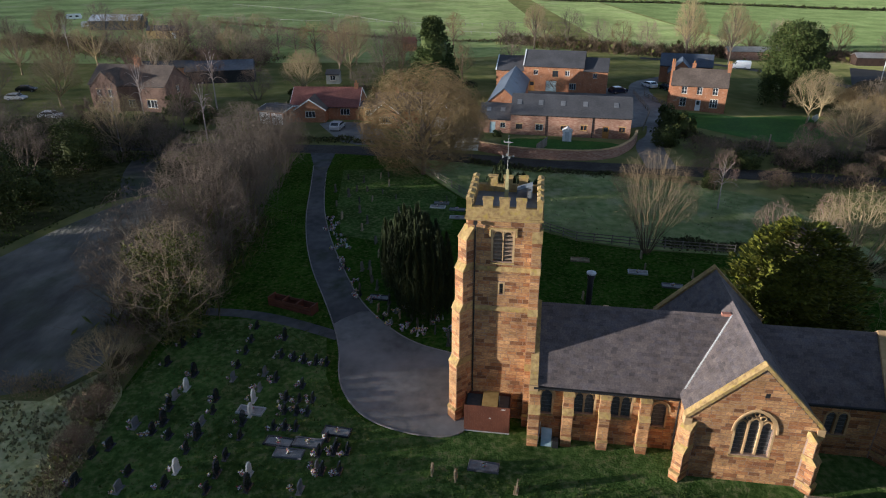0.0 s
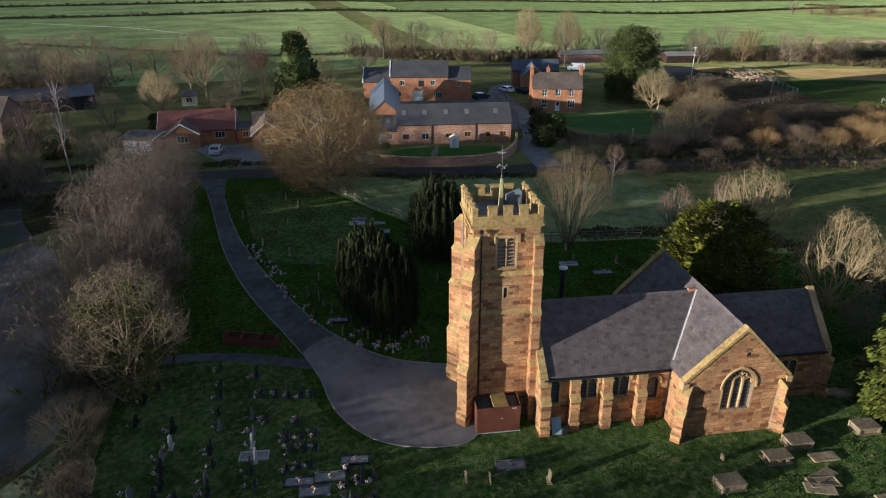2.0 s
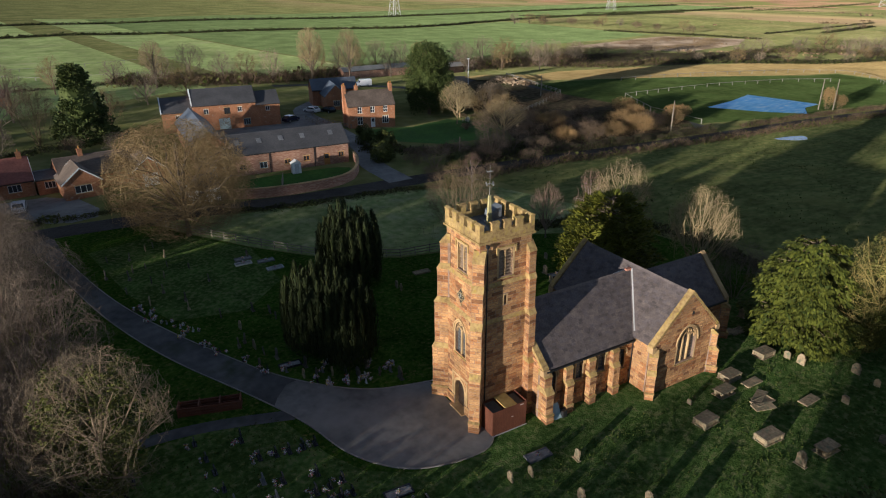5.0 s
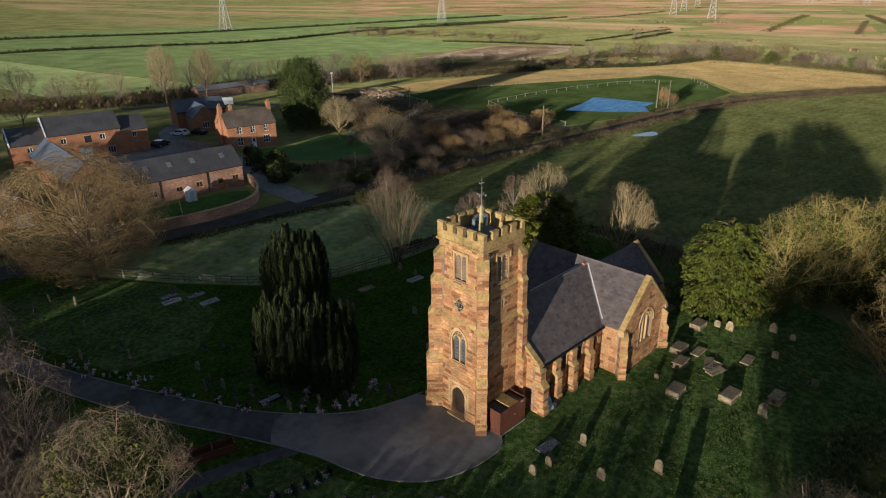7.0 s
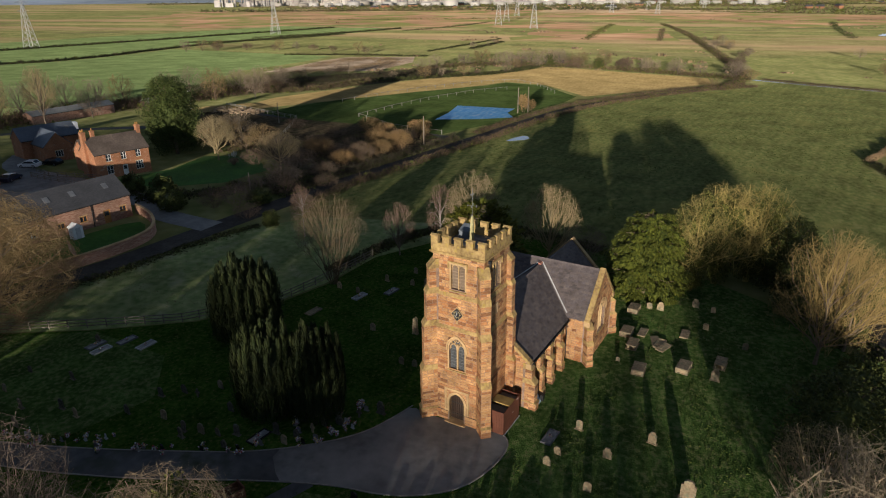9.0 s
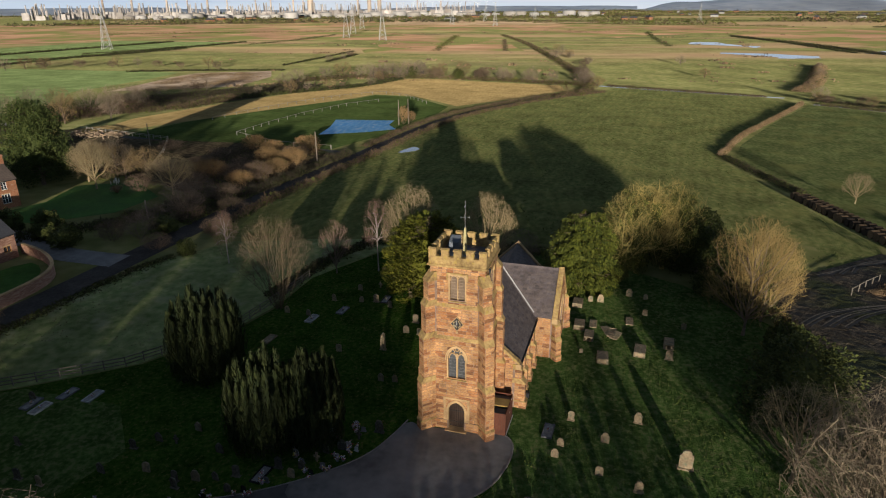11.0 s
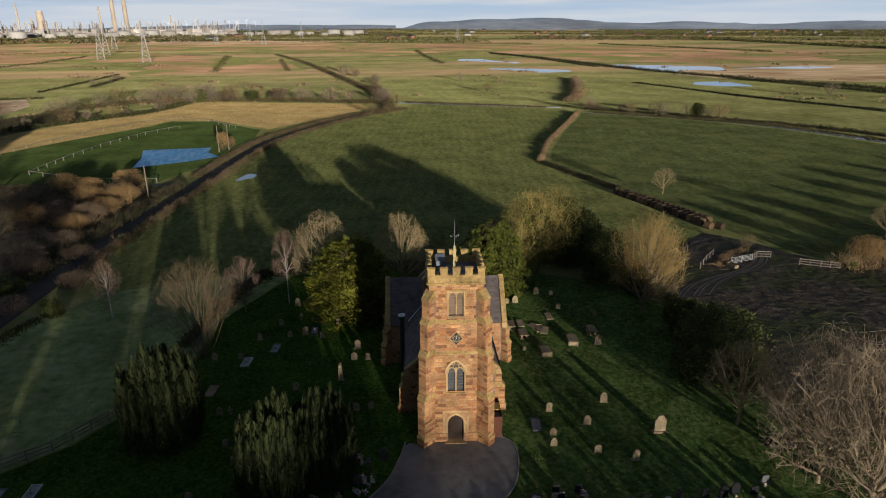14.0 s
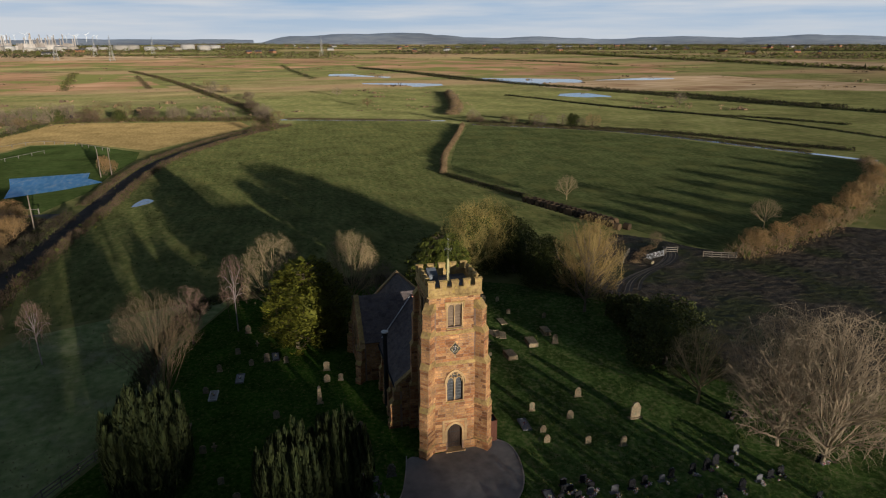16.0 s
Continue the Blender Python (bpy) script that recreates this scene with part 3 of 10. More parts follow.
# clock
CK = T_W(2.345)
mb = MB()
mb.prism([(0, 9.58), (0.6, 10.25), (0, 10.92), (-0.6, 10.25)], 0.0, 0.05, "y", 0, CK)
clock = part("tower_clock", mb, M_dressed, church, "diamond-shaped dark clock face in a sandstone frame")
mb = MB()
mb.prism([(0, 9.68), (0.5, 10.25), (0, 10.82), (-0.5, 10.25)], 0.05, 0.07, "y", 0, CK)
part("dial", mb, M_metal_dark, clock)
mb = MB()
for k in range(12):
    w = k * math.pi / 6
    c, s = math.cos(w), math.sin(w)
    mb.prism([(0.22 * s - 0.022 * c, 10.25 + 0.22 * c + 0.022 * s), (0.22 * s + 0.022 * c, 10.25 + 0.22 * c - 0.022 * s), (0.34 * s + 0.022 * c, 10.25 + 0.34 * c - 0.022 * s), (0.34 * s - 0.022 * c, 10.25 + 0.34 * c + 0.022 * s)], 0.07, 0.085, "y", 0, CK)
part("chapter_ring", mb, M_gilt, clock)
mb = MB()
mb.prism([(-0.03, 10.2), (0.03, 10.2), (0.01, 10.58), (-0.01, 10.58)], 0.085, 0.1, "y", 0, CK)
mb.prism([(-0.03, 10.22), (0.03, 10.28), (-0.15, 10.02), (-0.18, 10.04)], 0.1, 0.11, "y", 0, CK)
part("pointer", mb, M_white_metal, clock)
mb = MB()
mb.prism([(-0.1, 9.5), (0, 9.38), (0.1, 9.5), (0.07, 9.6), (-0.07, 9.6)], 0.0, 0.09, "y", 0, CK)
part("boss", mb, M_dressed, clock)

# body of the church: nave, transepts, chancel
NV, NZ, NR = 4.2, 4.6, 8.1
TU0, TU1, TV, TZ, TR = 11.95, 19.25, 6.5, 4.75, 8.5
CV, CU, CZ, CR = 3.15, 24.9, 4.35, 7.55
N_HOLES = [(3.05, 3.75, 2.1, 4.05, 0.45), (5.22, 6.5, 2.35, 4.0, 0), (7.58, 8.86, 2.35, 4.0, 0), (10.25, 11.1, 1.85, 3.75, 0.45)]
T_WIN = (14.7, 16.85, 2.15, 5.45, 1.35)
C_HOLES = [(21.3, 21.9, 1.7, 3.45, 0.4), (22.0, 22.6, 1.7, 3.45, 0.4)]


def body_wall(name, M, s0, s1, z1, holes=(), gable=None, thick=0.6):
    """A wall with ashlar; gable: (middle, apex height) on top of it."""
    mb = MB()
    wall(mb, M, s0, s1, 0, z1, thick, [h for h in holes if h[3] <= z1])
    tall = [h for h in holes if h[3] > z1]
    span = lambda z: (s0, s1)
    if gable:
        mid, top = gable
        half = (s1 - s0) / 2
        if tall:
            mb = MB()
            h = tall[0]
            wall(mb, M, s0, s1, 0, z1, thick, [(h[0], h[1], h[2], z1, 0)])
            def over(s):
                return z1 + (top - z1) * (1 - abs(s - mid) / half)
            path = arch(*h)[1:-1]
            path = [p for p in path if p[1] >= z1 - 0.35]
            left = [p for p in path if p[0] <= mid + 1e-6]
            right = [p for p in path if p[0] >= mid - 1e-6]
            mb.prism([(s0, z1)] + [(h[0], z1)] + [p for p in left if p[1] > z1] + [(mid, top)], -thick, 0, "y", 0, M)
            mb.prism([(mid, top)] + [p for p in right if p[1] > z1] + [(h[1], z1), (s1, z1)], -thick, 0, "y", 0, M)
            zs = h[3] - h[4]
            if zs < z1:
                cut = [p for p in arch(*h)[1:-1] if p[1] <= z1]
                lp = [p for p in cut if p[0] < mid]
                rp = [p for p in cut if p[0] > mid]
                if len(lp) > 1:
                    mb.prism(lp + [(h[0], z1)], -thick, 0, "y", 0, M)
                    mb.prism(rp + [(h[1], z1)], -thick, 0, "y", 0, M)
        else:
            mb.prism([(s0, z1), (s1, z1), (mid, top)], -thick, 0, "y", 0, M)
        def span(z):
            if z <= z1:
                return s0, s1
            k = half * (1 - (z - z1) / (top - z1))
            return mid - k, mid + k
    core = part(name, mb, M_mortar, church)
    ashlar(core, M, 0, (gable[1] - 0.3) if gable else z1, span, holes)
    return core


S_N, S_NN = face(0, -NV, 1, 0, 0, -1), face(0, NV, 1, 0, 0, 1)
body_wall("nave_wall_south", S_N, 2.35, TU0 + 0.05, NZ, N_HOLES)
body_wall("nave_wall_north", S_NN, 2.35, TU0 + 0.05, NZ, N_HOLES)
body_wall("nave_wall_west", face(2.3, 0, 0, -1, -1, 0), -NV, NV, NZ, (), (0, NR))
S_T, N_T = face(0, -TV, 1, 0, 0, -1), face(0, TV, 1, 0, 0, 1)
body_wall("transept_wall_south", S_T, TU0, TU1, TZ, [T_WIN], ((TU0 + TU1) / 2, TR))
body_wall("transept_wall_north", N_T, TU0, TU1, TZ, [T_WIN], ((TU0 + TU1) / 2, TR))
for sy in (-1, 1):
    lo, hi = sorted((sy * TV - sy * 0.6, sy * 3.0))
    body_wall("transept_wall_west", face(TU0, 0, 0, 1, -1, 0), lo, hi, TZ)
    body_wall("transept_wall_east", face(TU1, 0, 0, 1, 1, 0), lo, hi, TZ)
    body_wall("chancel_wall", face(0, sy * CV, 1, 0, 0, sy), TU1 - 0.05, CU, CZ, C_HOLES)
body_wall("chancel_wall_east", face(CU, 0, 0, 1, 1, 0), -CV, CV, CZ, [(-1.1, 1.1, 1.6, 4.2, 1.1)], (0, CR))
for M in (S_N, S_NN):
    window("lancet_window", M, N_HOLES[0], 1, 0.25)
    window("square_headed_window", M, N_HOLES[1], 2, 0.25)
    window("square_headed_window", M, N_HOLES[2], 2, 0.25)
    window("lancet_window", M, N_HOLES[3], 1, 0.25)
window("transept_window", S_T, T_WIN, 3, 0.3, tracery=True, label="large three-light traceried window with hood mould")
window("transept_window", N_T, T_WIN, 3, 0.3, tracery=True, label="large three-light traceried window with hood mould")
for sy in (-1, 1):
    for h in C_HOLES:
        window("lancet_window", face(0, sy * CV, 1, 0, 0, sy), h, 1, 0.25, hood=False)
window("east_window", face(CU, 0, 0, 1, 1, 0), (-1.1, 1.1, 1.6, 4.2, 1.1), 3, 0.3)
for sy in (-1, 1):
    for u in (4.83, 7.2, 9.75):
        buttress(face(u, sy * NV, 1, 0, 0, sy), 0.34, [(0.7, 0.74, 0.12), (2.6, 0.64, 0.35), (3.95, 0.4, 0.45)])
    buttress(face(2.62, sy * NV, 1, 0, 0, sy), 0.36, [(0.7, 1.0, 0.12), (2.6, 0.85, 0.5), (4.0, 0.5, 0.5)])
    for sx, u in ((-1, TU0), (1, TU1)):
        M = Matrix(((sy * r2, sx * r2, 0, u - sx * 0.1), (-sx * r2, sy * r2, 0, sy * (TV - 0.1)), (0, 0, 1, 0), (0, 0, 0, 1)))
        buttress(M, 0.34, [(0.6, 0.82, 0.12), (2.3, 0.7, 0.4), (3.9, 0.42, 0.5)])
    M = Matrix(((sy * r2, r2, 0, CU - 0.1), (-r2, sy * r2, 0, sy * (CV - 0.1)), (0, 0, 1, 0), (0, 0, 0, 1)))
    buttress(M, 0.32, [(0.6, 0.9, 0.12), (3.3, 0.7, 0.6)])


def slate_roof(name, e0, e1, r1, r0, seed=3):
    """One slope of slates between its eave e0-e1 and its ridge r0-r1."""
    g = random.Random(seed)
    e0, e1, r0, r1 = Vector(e0), Vector(e1), Vector(r0), Vector(r1)
    along = (e1 - e0).normalized()
    up = (r0 - e0)
    up = (up - along * up.dot(along))
    tall = up.length
    up.normalize()
    nrm = along.cross(up)
    if nrm.z < 0:
        nrm = -nrm
    mb = MB()
    lo = [p - nrm * 0.09 for p in (e0, e1, r1, r0)]
    hi = [p - nrm * 0.01 for p in (e0, e1, r1, r0)]
    mb.add([tuple(p) for p in lo + hi], [(0, 1, 2, 3), (4, 5, 6, 7), (0, 1, 5, 4), (1, 2, 6, 5), (2, 3, 7, 6), (3, 0, 4, 7)])
    ob = part(name, mb, M_slate, church)
    sl = MB()
    wide = (e1 - e0).length
    rows = int(tall / 0.24)
    for j in range(rows + 1):
        a = j * tall / (rows + 1)
        b = a + tall / (rows + 1) * 1.08
        off = (r0 - e0).dot(along) * a / tall
        end = wide + ((r1 - e1).dot(along)) * a / tall
        s = off - (0.2 if j % 2 else 0)
        while s < end:
            w = 0.4 * g.uniform(0.92, 1.08)
            s0, s1 = max(s, off), min(s + w, end)
            if s1 - s0 > 0.05:
                lift = 0.022 + g.uniform(-0.004, 0.006)
                p = [e0 + along * (s0 + 0.004) + up * a, e0 + along * (s1 - 0.004) + up * a, e0 + along * (s1 - 0.004) + up * b, e0 + along * (s0 + 0.004) + up * b]
                q = [p[0] + nrm * lift, p[1] + nrm * lift, p[2] + nrm * 0.003, p[3] + nrm * 0.003]
                sl.add([tuple(x) for x in (p[0], p[1], *q)], [(0, 1, 3, 2), (2, 3, 4, 5)])
            s += w
    tagged(part("slate_covering", sl, M_slate, ob), kind="stuff")
    return ob


TM = (TU0 + TU1) / 2
for sy in (-1, 1):
    e = 0.28
    slope = (NR - NZ) / NV
    slate_roof("nave_roof", (2.35, sy * (NV + e), NZ + 0.12 - e * slope), (TM - 0.4, sy * (NV + e), NZ + 0.12 - e * slope), (TM - 0.2, 0, NR + 0.12), (2.35, 0, NR + 0.12), 5)
    slope = (CR - CZ) / CV
    slate_roof("chancel_roof", (TM + 0.4, sy * (CV + e), CZ + 0.12 - e * slope), (CU - 0.3, sy * (CV + e), CZ + 0.12 - e * slope), (CU - 0.3, 0, CR + 0.12), (TM + 0.4, 0, CR + 0.12), 6)
    e = 0.22
    slope = (TR - TZ) / (TM - TU0)
    u = TU0 - e if sy < 0 else TU1 + e
    slate_roof("transept_roof", (u, -TV + 0.3, TZ + 0.12 - e * slope), (u, TV - 0.3, TZ + 0.12 - e * slope), (TM, TV - 0.3, TR + 0.12), (TM, -TV + 0.3, TR + 0.12), 7)
mb = MB()
for a, b, z in (((2.4, 0), (TM - 0.6, 0), NR + 0.14), ((TM + 0.6, 0), (CU - 0.3, 0), CR + 0.14)):
    mb.prism([(-0.16, z - 0.14), (0, z + 0.05), (0.16, z - 0.14)], a[0], b[0], "x")
mb.prism([(TM - 0.16, TR - 0.02), (TM, TR + 0.19), (TM + 0.16, TR - 0.02)], -TV + 0.4, TV - 0.4, "y")
part("ridge_capping", mb, M_slate, church, "dark clay ridge tiles")
mb = MB()
mb.box(TM - 0.95, TM - 0.35, -0.14, 0.14, NR + 0.1, NR + 0.3)
part("ridge_end", mb, surface("red_clay", [(0.42, 0.18, 0.12), (0.5, 0.24, 0.17)], 5), church, "red clay ridge end tile")
mb = MB()
slope = (NR - NZ) / NV
for k in range(22):
    t0, t1 = k / 22, (k + 1) / 22
    za, zb = TZ + (NR - TZ) * t0 + 0.2, TZ + (NR - TZ) * t1 + 0.2
    for sy in (-1, 1):
        va, vb = sy * (NR - za + 0.3) / slope, sy * (NR - zb + 0.3) / slope
        ua, ub = TU0 + (za - TZ - 0.1) / ((TR - TZ) / (TM - TU0)), TU0 + (zb - TZ - 0.1) / ((TR - TZ) / (TM - TU0))
        mb.tube((ua, va, za + 0.02), (ub, vb, zb + 0.02), 0.07, 0.07, 5)
part("valley_lead", mb, M_white_metal, church, "pale lead valley flashing")


def coping(M, s0, s1, z1, mid, top, d0, d1, mat):
    """Raking copings on a gable, with kneelers."""
    for a in (s0, s1):
        mb = MB()
        sg = 1 if a == s0 else -1
        a2 = a - sg * 0.3
        z2 = z1 - 0.3 * (top - z1) / abs(mid - a)
        n = 8
        for k in range(n):
            p0, p1 = k / n, (k + 1) / n - 0.004
            x0, x1 = a2 + (mid - a2) * p0, a2 + (mid - a2) * p1
            y0, y1 = z2 + (top - z2) * p0, z2 + (top - z2) * p1
            st = MB()
            st.prism([(x0, y0 + 0.06), (x1, y1 + 0.06), (x1, y1 + 0.36), (x0, y0 + 0.36)], d0, d1, "y", 0, M)
            if k == 0:
                cop = part("gable_coping", st, mat, church)
            else:
                part("coping_stone", st, mat, cop)
        mb = MB()
        mb.box(min(a, a2) - 0.02, max(a, a2) + 0.12, d0 - 0.03, d1 + 0.03, z2 - 0.3, z2 + 0.2, 0, M)
        part("kneeler", mb, M_dressed, cop)


coping(S_T, TU0, TU1, TZ, TM, TR, -0.45, 0.08, M_lichen)
coping(N_T, TU0, TU1, TZ, TM, TR, -0.45, 0.08, M_lichen)
coping(face(2.3, 0, 0, -1, -1, 0), -NV, NV, NZ, 0, NR, -0.45, 0.08, M_lichen)
coping(face(CU, 0, 0, 1, 1, 0), -CV, CV, CZ, 0, CR, -0.45, 0.08, M_dressed)
mb = MB()
for sy in (-1, 1):
    mb = MB()
    mb.prism([(-0.09, -0.08), (0.09, -0.08), (0.09, 0.06), (0.06, 0.06), (0.05, -0.04), (-0.05, -0.04), (-0.06, 0.06), (-0.09, 0.06)], 2.5, TU0 - 0.2, "x", 0, Matrix.Translation((0, sy * (NV + 0.36), NZ - 0.18)))
    part("gutter", mb, M_metal_dark, church, "black cast iron gutter")
    mb = MB()
    mb.prism([(-0.09, -0.08), (0.09, -0.08), (0.09, 0.06), (-0.09, 0.06)], TU1 + 0.2, CU - 0.3, "x", 0, Matrix.Translation((0, sy * (CV + 0.36), CZ - 0.2)))
    part("gutter", mb, M_metal_dark, church, "black cast iron gutter")
mb = MB()
for u, v, top in ((2.95, -NV - 0.1, NZ - 0.2), (TU0 - 0.12, -NV - 0.12, NZ - 0.2), (-1.75, -2.5, 15.0)):
    mb = MB()
    mb.tube((u, v, 0), (u, v, top), 0.05, 0.05, 6)
    mb.box(u - 0.12, u + 0.12, v - 0.1, v + 0.1, top - 0.1, top + 0.12)
    part("downpipe", mb, M_metal_dark, church, "black iron downpipe")
mb = MB()
mb.lathe(6.4, NV + 0.5, [(0.22, 0), (0.22, 8.0), (0.3, 8.0), (0.3, 8.25), (0.22, 8.3)], 12)
flue = part("boiler_flue", mb, M_metal_dark, church, "tall black boiler flue pipe with pale cap")
mb = MB()
mb.lathe(6.4, NV + 0.5, [(0.36, 8.35), (0.36, 8.45), (0.05, 8.55)], 12)
part("cap", mb, M_white_metal, flue)
mb = MB()
mb.box(TM + 0.3, TM + 0.55, -TV - 0.02, -TV + 0.02, 6.55, 6.85)
part("gable_vent", mb, M_metal_dark, church)

# boarded tank enclosure against the tower
box_th = thing("tank_enclosure", CHURCH @ Matrix.Translation((-0.55, -3.35, 0)), "brown-stained boarded oil tank enclosure beside the church tower", "tank enclosure")
for k in range(21):
    mb = MB()
    mb.box(-1.55 + k * 0.148, -1.55 + k * 0.148 + 0.14, -0.86, -0.83, 0.05, 2.2 + rng.uniform(-0.01, 0.01))
    part("board", mb, M_redwood, box_th)
for u in (-1.58, 1.55):
    for k in range(11):
        mb = MB()
        mb.box(u, u + 0.03, -0.83 + k * 0.15, -0.69 + k * 0.15, 0.05, 2.2)
        part("board", mb, M_redwood, box_th)
mb = MB()
for k in range(2):
    mb.box(-1.55, 1.55, -0.82 + k * 1.6, -0.76 + k * 1.6, 0.0, 2.1)
part("frame", mb, M_redwood, box_th)
mb = MB()
mb.slab(-1.5, -0.42, -0.75, 0.75, 0.1, 2.0, 0.06)
mb.slab(0.75, 1.5, -0.75, 0.75, 0.1, 2.0, 0.06)
part("tank", mb, surface("blue_grey_plastic", [(0.035, 0.045, 0.055), (0.06, 0.07, 0.08)], 4, 0.5, 0.1), box_th, "dark blue-grey plastic tank top")
mb = MB()
mb.box(-0.38, 0.7, -0.8, 0.85, 2.1, 2.2)
part("lid", mb, surface("mossy_board", [(0.3, 0.2, 0.06), (0.38, 0.27, 0.1)], 3, 0.9, 0.3), box_th, "moss-yellowed board lid")
for name_, q in (("sill", (-1.6, 1.6, -0.95, -0.88, 0, 0.06)), ("hinge", (0.95, 1.25, -0.88, -0.86, 2.0, 2.06)), ("latch", (0.15, 0.3, -0.88, -0.86, 1.2, 1.25))):
    mb = MB()
    mb.box(*q)
    part(name_, mb, M_white_metal, box_th)

# ---- land ----
M_pasture = surface("pasture_grass", [(0.15, 0.205, 0.07), (0.235, 0.275, 0.11), (0.33, 0.345, 0.16)], 0.9, 0.95, 0.8, 4, 0.35, blotch=(0.37, 0.36, 0.22), blotch_at=(0.55, 0.8), blotch_scale=0.35, bump_dist=0.1, spec=0.0, shaggy=1.0)
M_field = surface("grazed_field", [(0.095, 0.115, 0.038), (0.15, 0.163, 0.055), (0.215, 0.21, 0.082)], 0.9, 0.95, 0.9, 4, 0.25, stretch=(0.75, 1.25, 1), detail=10, blotch=(0.19, 0.18, 0.06), blotch_at=(0.52, 0.8), blotch_scale=0.12, bump_dist=0.12, spec=0.0, shaggy=1.0)
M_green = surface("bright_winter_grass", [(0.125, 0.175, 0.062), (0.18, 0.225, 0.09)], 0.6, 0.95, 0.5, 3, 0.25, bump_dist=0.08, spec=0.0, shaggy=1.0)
# sunlit version of the meadow grass; its brighter colour holds the sunlight
M_meadow_lit = surface("sunlit_meadow", [(0.23, 0.3, 0.1), (0.3, 0.36, 0.135), (0.36, 0.4, 0.17)], 0.35, 0.95, 0.6, 3, 0.3, detail=10, blotch=(0.4, 0.4, 0.2), blotch_at=(0.55, 0.75), blotch_scale=0.05, bump_dist=0.1, spec=0.0, shaggy=1.0)
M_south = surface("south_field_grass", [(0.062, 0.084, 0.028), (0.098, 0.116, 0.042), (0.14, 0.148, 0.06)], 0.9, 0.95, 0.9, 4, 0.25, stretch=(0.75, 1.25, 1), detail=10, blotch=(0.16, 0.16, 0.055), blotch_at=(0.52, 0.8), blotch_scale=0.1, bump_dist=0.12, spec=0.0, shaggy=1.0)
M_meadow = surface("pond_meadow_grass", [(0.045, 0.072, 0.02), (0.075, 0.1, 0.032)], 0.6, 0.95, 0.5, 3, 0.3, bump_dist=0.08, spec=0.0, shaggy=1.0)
M_stubble = surface("stubble", [(0.26, 0.185, 0.075), (0.35, 0.255, 0.11)], 0.7, 0.95, 0.5, 4, 0.2, stretch=(0.3, 1.5, 1), spec=0.0, shaggy=1.0)
M_mud = surface("trodden_mud", [(0.03, 0.024, 0.016), (0.068, 0.054, 0.037), (0.12, 0.096, 0.068)], 4.5, 0.8, 1.0, 4.5, 0.4, spec=0.15, bump_dist=0.3, blotch=(0.045, 0.05, 0.018), blotch_at=(0.5, 0.62), blotch_scale=0.09)
# rough grass with the shade of this ground put into its dark colour
M_rough_shaded = surface("shaded_rough_grass", [(0.03, 0.036, 0.014), (0.055, 0.06, 0.025), (0.085, 0.08, 0.04)], 0.9, 0.95, 0.8, 4, 0.3, bump_dist=0.12, spec=0.0, shaggy=1.0)
M_verge = surface("pale_rough_grass", [(0.27, 0.28, 0.12), (0.4, 0.39, 0.19), (0.52, 0.48, 0.27)], 1.6, 0.95, 0.8, 5, 0.3, bump_dist=0.12, spec=0.0, shaggy=1.0)
M_reed = surface("dead_reed", [(0.26, 0.185, 0.125), (0.42, 0.32, 0.23), (0.56, 0.45, 0.34)], 0.12, 0.95, 0.8, 1.5, 0.4, spec=0.0, shaggy=1.0, detail=12, bump_dist=0.3, blotch=(0.14, 0.1, 0.06), blotch_at=(0.52, 0.68), blotch_scale=0.06)
M_yard = surface("worn_yard_gravel", [(0.05, 0.05, 0.047), (0.085, 0.082, 0.075)], 0.8, 0.95, 0.4, 8, 0.3, blotch=(0.05, 0.065, 0.025), blotch_at=(0.5, 0.7), blotch_scale=0.2)
M_yard_pale = surface("pale_worn_ground", [(0.085, 0.078, 0.064), (0.155, 0.143, 0.12), (0.26, 0.24, 0.2)], 0.35, 0.95, 1.0, 1.6, 0.45, detail=12, stretch=(1, 0.5, 1), bump_dist=0.3, blotch=(0.08, 0.085, 0.05), blotch_at=(0.5, 0.7), blotch_scale=0.2)
M_water = surface("still_water", [(0.10, 0.12, 0.14), (0.13, 0.15, 0.17)], 0.5, 0.06, 0.05, 2, 0.1, spec=0.8)
M_ice = surface("blue_sheeted_pond", [(0.07, 0.36, 0.72), (0.15, 0.48, 0.82), (0.4, 0.62, 0.84)], 0.35, 0.5, 0.2, 2, 0.15, spec=0.2, stretch=(0.7, 2.2, 1), blotch=(0.6, 0.74, 0.86), blotch_at=(0.62, 0.7), blotch_scale=0.25)


def add_swaths(m, turn, width, low):
    """Faint parallel swaths, as a roller or mower leaves them, over a field's own colour."""
    n, l = m.node_tree.nodes, m.node_tree.links
    b = n["Principled BSDF"]
    src = b.inputs["Base Color"].links[0].from_socket
    geo, mp, wv, mr, mx = n.new("ShaderNodeNewGeometry"), n.new("ShaderNodeMapping"), n.new("ShaderNodeTexWave"), n.new("ShaderNodeMapRange"), n.new("ShaderNodeMixRGB")
    mp.inputs["Rotation"].default_value = (0, 0, radians(turn))
    l.new(geo.outputs["Position"], mp.inputs["Vector"])
    l.new(mp.outputs[0], wv.inputs["Vector"])
    wv.bands_direction = "Y"
    wv.inputs["Scale"].default_value = 0.314 / width
    wv.inputs["Distortion"].default_value = 9.0
    wv.inputs["Detail"].default_value = 3.0
    wv.inputs["Detail Scale"].default_value = 0.35
    mr.inputs["To Min"].default_value = low
    mr.inputs["To Max"].default_value = 2 - low
    l.new(wv.outputs["Fac"], mr.inputs["Value"])
    mx.blend_type = "MULTIPLY"
    mx.inputs["Fac"].default_value = 1.0
    l.new(src, mx.inputs["Color1"])
    l.new(mr.outputs[0], mx.inputs["Color2"])
    l.new(mx.outputs[0], b.inputs["Base Color"])


